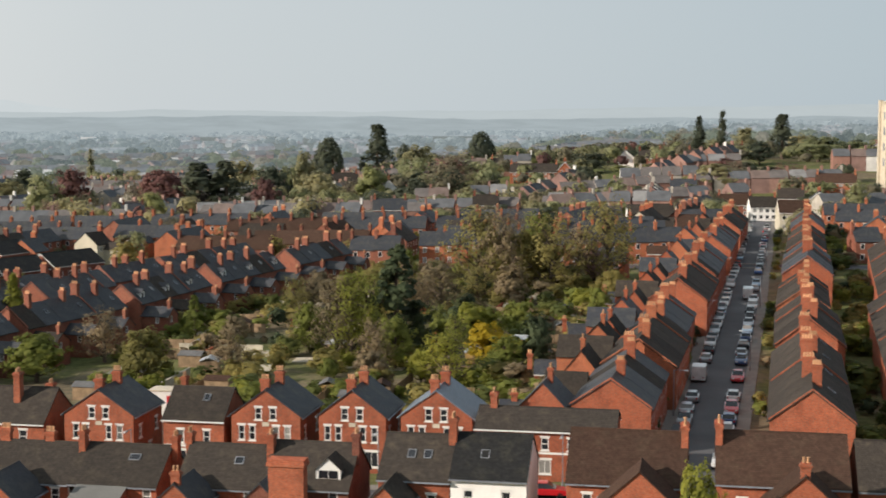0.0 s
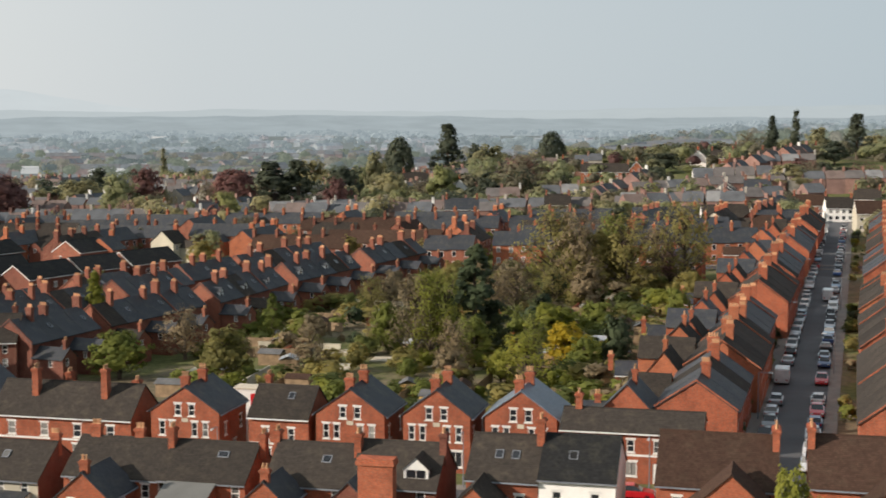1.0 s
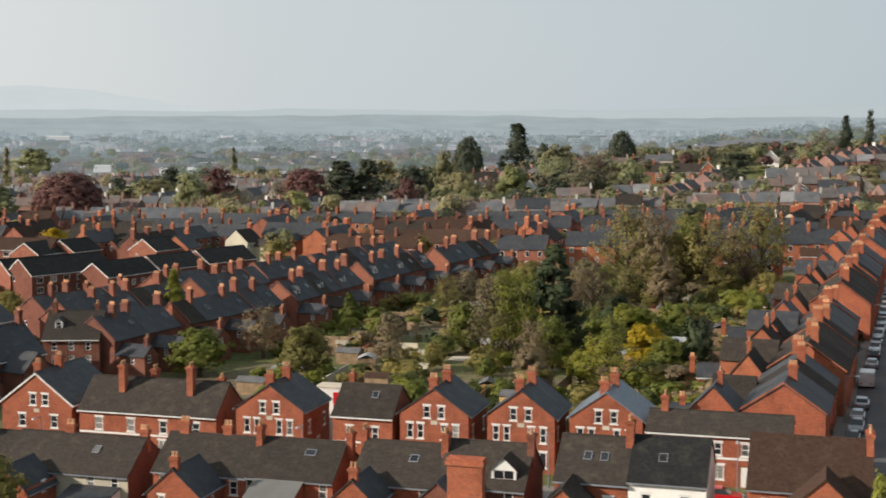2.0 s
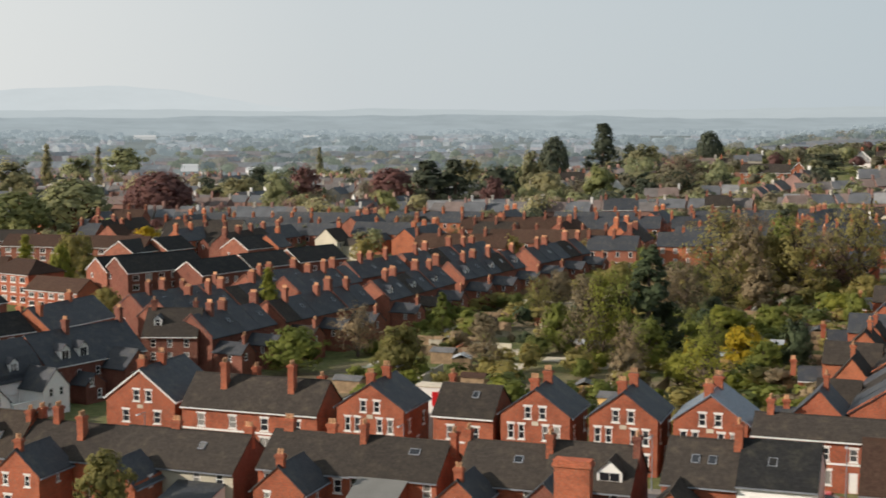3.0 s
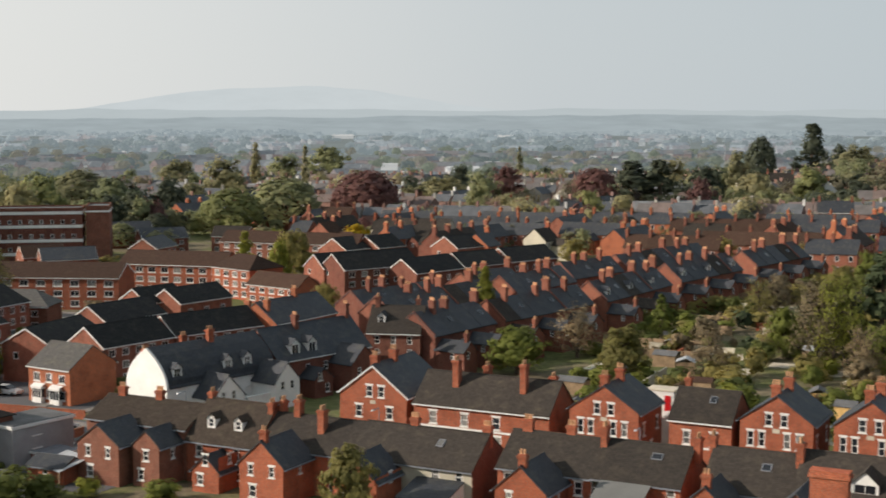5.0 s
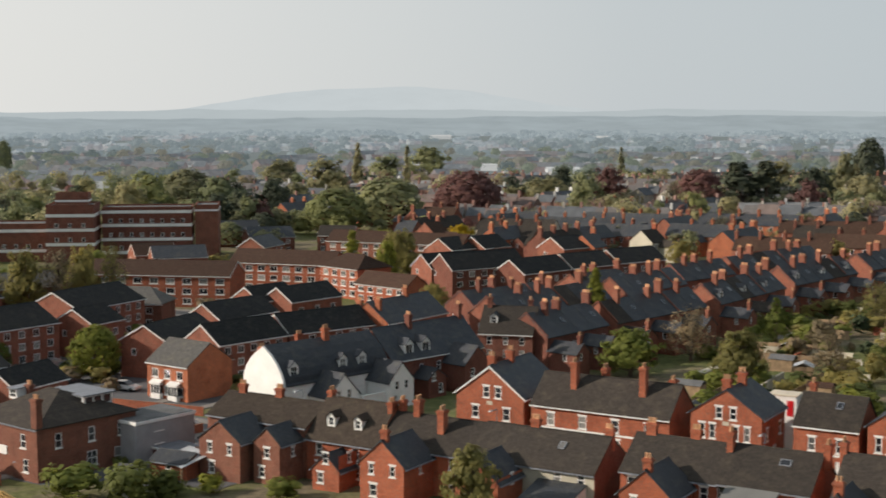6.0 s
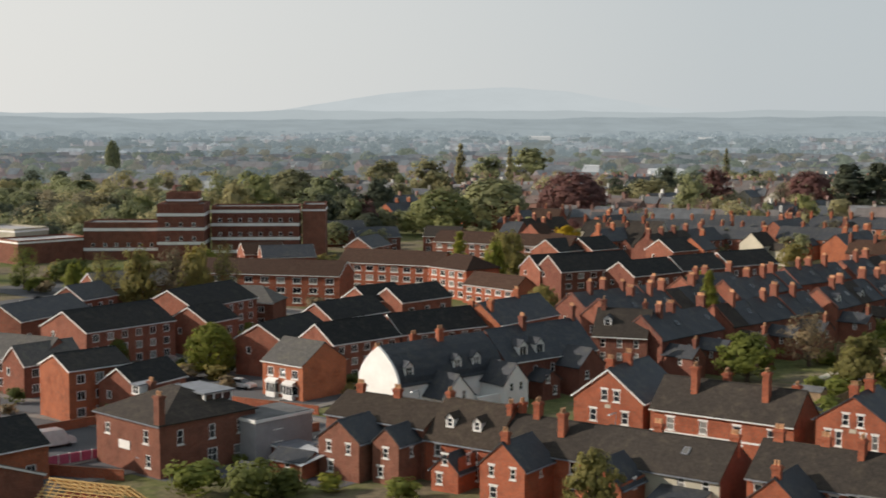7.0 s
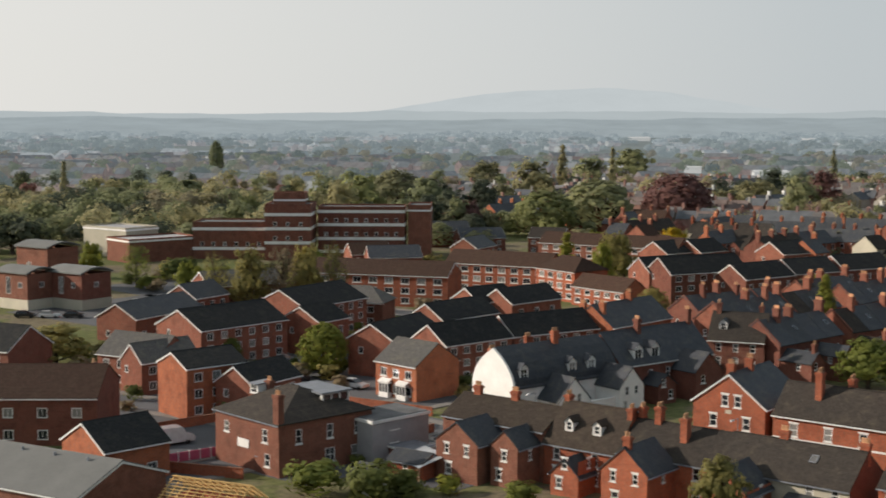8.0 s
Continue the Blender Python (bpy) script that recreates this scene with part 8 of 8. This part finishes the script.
tree("round", "olive", -299.1, 523.8, 10.4, 13.6, "beyond the rooftops")
tree("bare", "pink", -224.0, 472.0, 9.8, 9.4, "beyond the rooftops")
tree("bare", "pink", -224.0, 450.0, 11.4, 8.2, "beyond the rooftops")
tree("column", "olive", -254.3, 339.5, 6.6, 6.4, "beyond the rooftops")
tree("round", "lime", -235.0, 328.7, 9.3, 6.0, "beyond the rooftops")
tree("round", "olive", -227.7, 327.5, 8.0, 7.7, "beyond the rooftops")
tree("round", "olive", -193.4, 398.0, 6.7, 8.0, "beyond the rooftops")
tree("bare", "brown", -159.5, 401.3, 9.8, 12.9, "beyond the rooftops")
tree("round", "olive", -251.8, 347.4, 7.8, 9.4, "beyond the rooftops")
tree("column", "olive", -539.0, 369.8, 21.5, 4.5, "beyond the rooftops")
tree("dome", "green", -765.8, 661.5, 23.9, 11.5, "beyond the rooftops")
tree("round", "lime", -370.3, 379.6, 20.1, 18.8, "beyond the rooftops")
tree("dome", "olive", -387.1, 418.2, 19.7, 25.3, "beyond the rooftops")
tree("round", "green", -364.1, 411.5, 19.3, 19.5, "beyond the rooftops")
tree("round", "olive", -362.7, 359.4, 18.3, 13.6, "beyond the rooftops")
tree("round", "lime", -396.4, 382.5, 14.0, 12.2, "beyond the rooftops")
tree("round", "dark", -348.7, 423.8, 16.9, 13.2, "beyond the rooftops")
tree("round", "dark", -332.3, 385.8, 14.8, 11.3, "beyond the rooftops")
tree("round", "dark", -319.4, 357.6, 15.4, 10.6, "beyond the rooftops")
tree("round", "dark", -377.3, 234.5, 13.3, 16.8, "beyond the rooftops")
tree("round", "green", -380.0, 248.1, 11.1, 11.5, "beyond the rooftops")
tree("round", "green", -510.5, 374.4, 10.7, 24.5, "beyond the rooftops")
tree("round", "green", -506.0, 411.7, 13.2, 25.6, "beyond the rooftops")
tree("round", "olive", -479.6, 411.4, 11.5, 16.6, "beyond the rooftops")
tree("round", "olive", -455.1, 408.5, 11.1, 13.4, "beyond the rooftops")
tree("round", "dark", -389.3, 269.5, 8.6, 12.1, "beyond the rooftops")
tree("round", "dark", -422.8, 324.2, 7.6, 13.9, "beyond the rooftops")
tree("bare", "olive", -428.8, 348.1, 7.8, 14.4, "beyond the rooftops")
tree("round", "olive", -433.7, 372.8, 9.2, 17.6, "beyond the rooftops")
tree("round", "lime", -414.5, 364.0, 10.9, 11.1, "beyond the rooftops")
tree("round", "green", -513.5, 336.5, 8.6, 20.8, "beyond the rooftops")
tree("round", "lime", -308.3, 210.9, 9.9, 6.4, "beyond the rooftops")
tree("round", "olive", -331.0, 213.5, 8.4, 8.3, "beyond the rooftops")
tree("bare", "green", -285.9, 207.2, 10.7, 7.5, "beyond the rooftops")
tree("round", "lime", -247.9, 190.3, 11.0, 5.3, "beside the office")
tree("bare", "olive", -236.6, 188.2, 12.5, 7.0, "beside the office")
tree("round", "olive", -228.2, 189.9, 14.6, 8.0, "beside the office")
tree("bare", "brown", -223.5, 194.8, 15.1, 8.0, "beside the office")
tree("round", "olive", -219.9, 198.4, 15.3, 6.9, "beside the office")
tree("bare", "olive", -216.2, 202.0, 15.6, 5.8, "beside the office")
tree("column", "lime", -211.1, 279.4, 12.3, 5.5, "in front of the flats")
tree("round", "olive", -198.0, 278.8, 13.8, 8.9, "in front of the flats")
tree("round", "lime", -192.7, 266.7, 12.1, 5.7, "in front of the flats")
tree("column", "olive", -201.7, 290.8, 11.2, 5.6, "in front of the flats")
tree("round", "olive", -149.1, 263.9, 3.0, 7.3, "in front of the flats")
tree("column", "lime", -124.2, 233.8, 12.4, 4.3, "in front of the flats")
tree("round", "olive", -162.8, 238.5, 7.0, 6.9, "in front of the flats")

# ---- yard behind the brown terrace ----
cn = thing("canopy", -119.2, 114.2, -20, "pale corrugated lean-to canopy on posts in the yard", "canopy")
bm = bmesh.new()
for k in range(12):
    add_slab(bm, [(-2.6 + 0.43 * k, -1.9, 1.75 + 0.06 * (k % 2)), (-2.6 + 0.43 * (k + 1), -1.9, 1.81 - 0.06 * (k % 2)), (-2.6 + 0.43 * (k + 1), 1.9, 2.81 - 0.06 * (k % 2)), (-2.6 + 0.43 * k, 1.9, 2.75 + 0.06 * (k % 2))], 0.05)
bmesh.ops.remove_doubles(bm, verts=bm.verts, dist=0.001)
part("roof_sheet", bm, METAL, cn, "pale corrugated sheet")
for sx in (-2.5, 2.5):
    for sy, hgt in ((-1.8, 1.74), (1.8, 2.68)):
        bm = bmesh.new()
        add_box(bm, sx - 0.06, sx + 0.06, sy - 0.06, sy + 0.06, -0.6, hgt)
        part("post", bm, FENCE_WOOD, cn)
tp = thing("yard_store", -125.0, 118.6, -10, "low store with a blue-grey flat roof and white edge", "store")
bm = bmesh.new()
add_box(bm, -2.6, 2.6, -2.0, 2.0, -0.8, 1.9)
part("wall", bm, BRICK_DARK, tp)
bm = bmesh.new()
add_box(bm, -2.8, 2.8, -2.2, 2.2, 1.9, 2.1)
part("fascia", bm, PAINT, tp)
bm = bmesh.new()
add_box(bm, -2.65, 2.65, -2.05, 2.05, 2.1, 2.15)
part("flat_roof", bm, LEAD, tp)
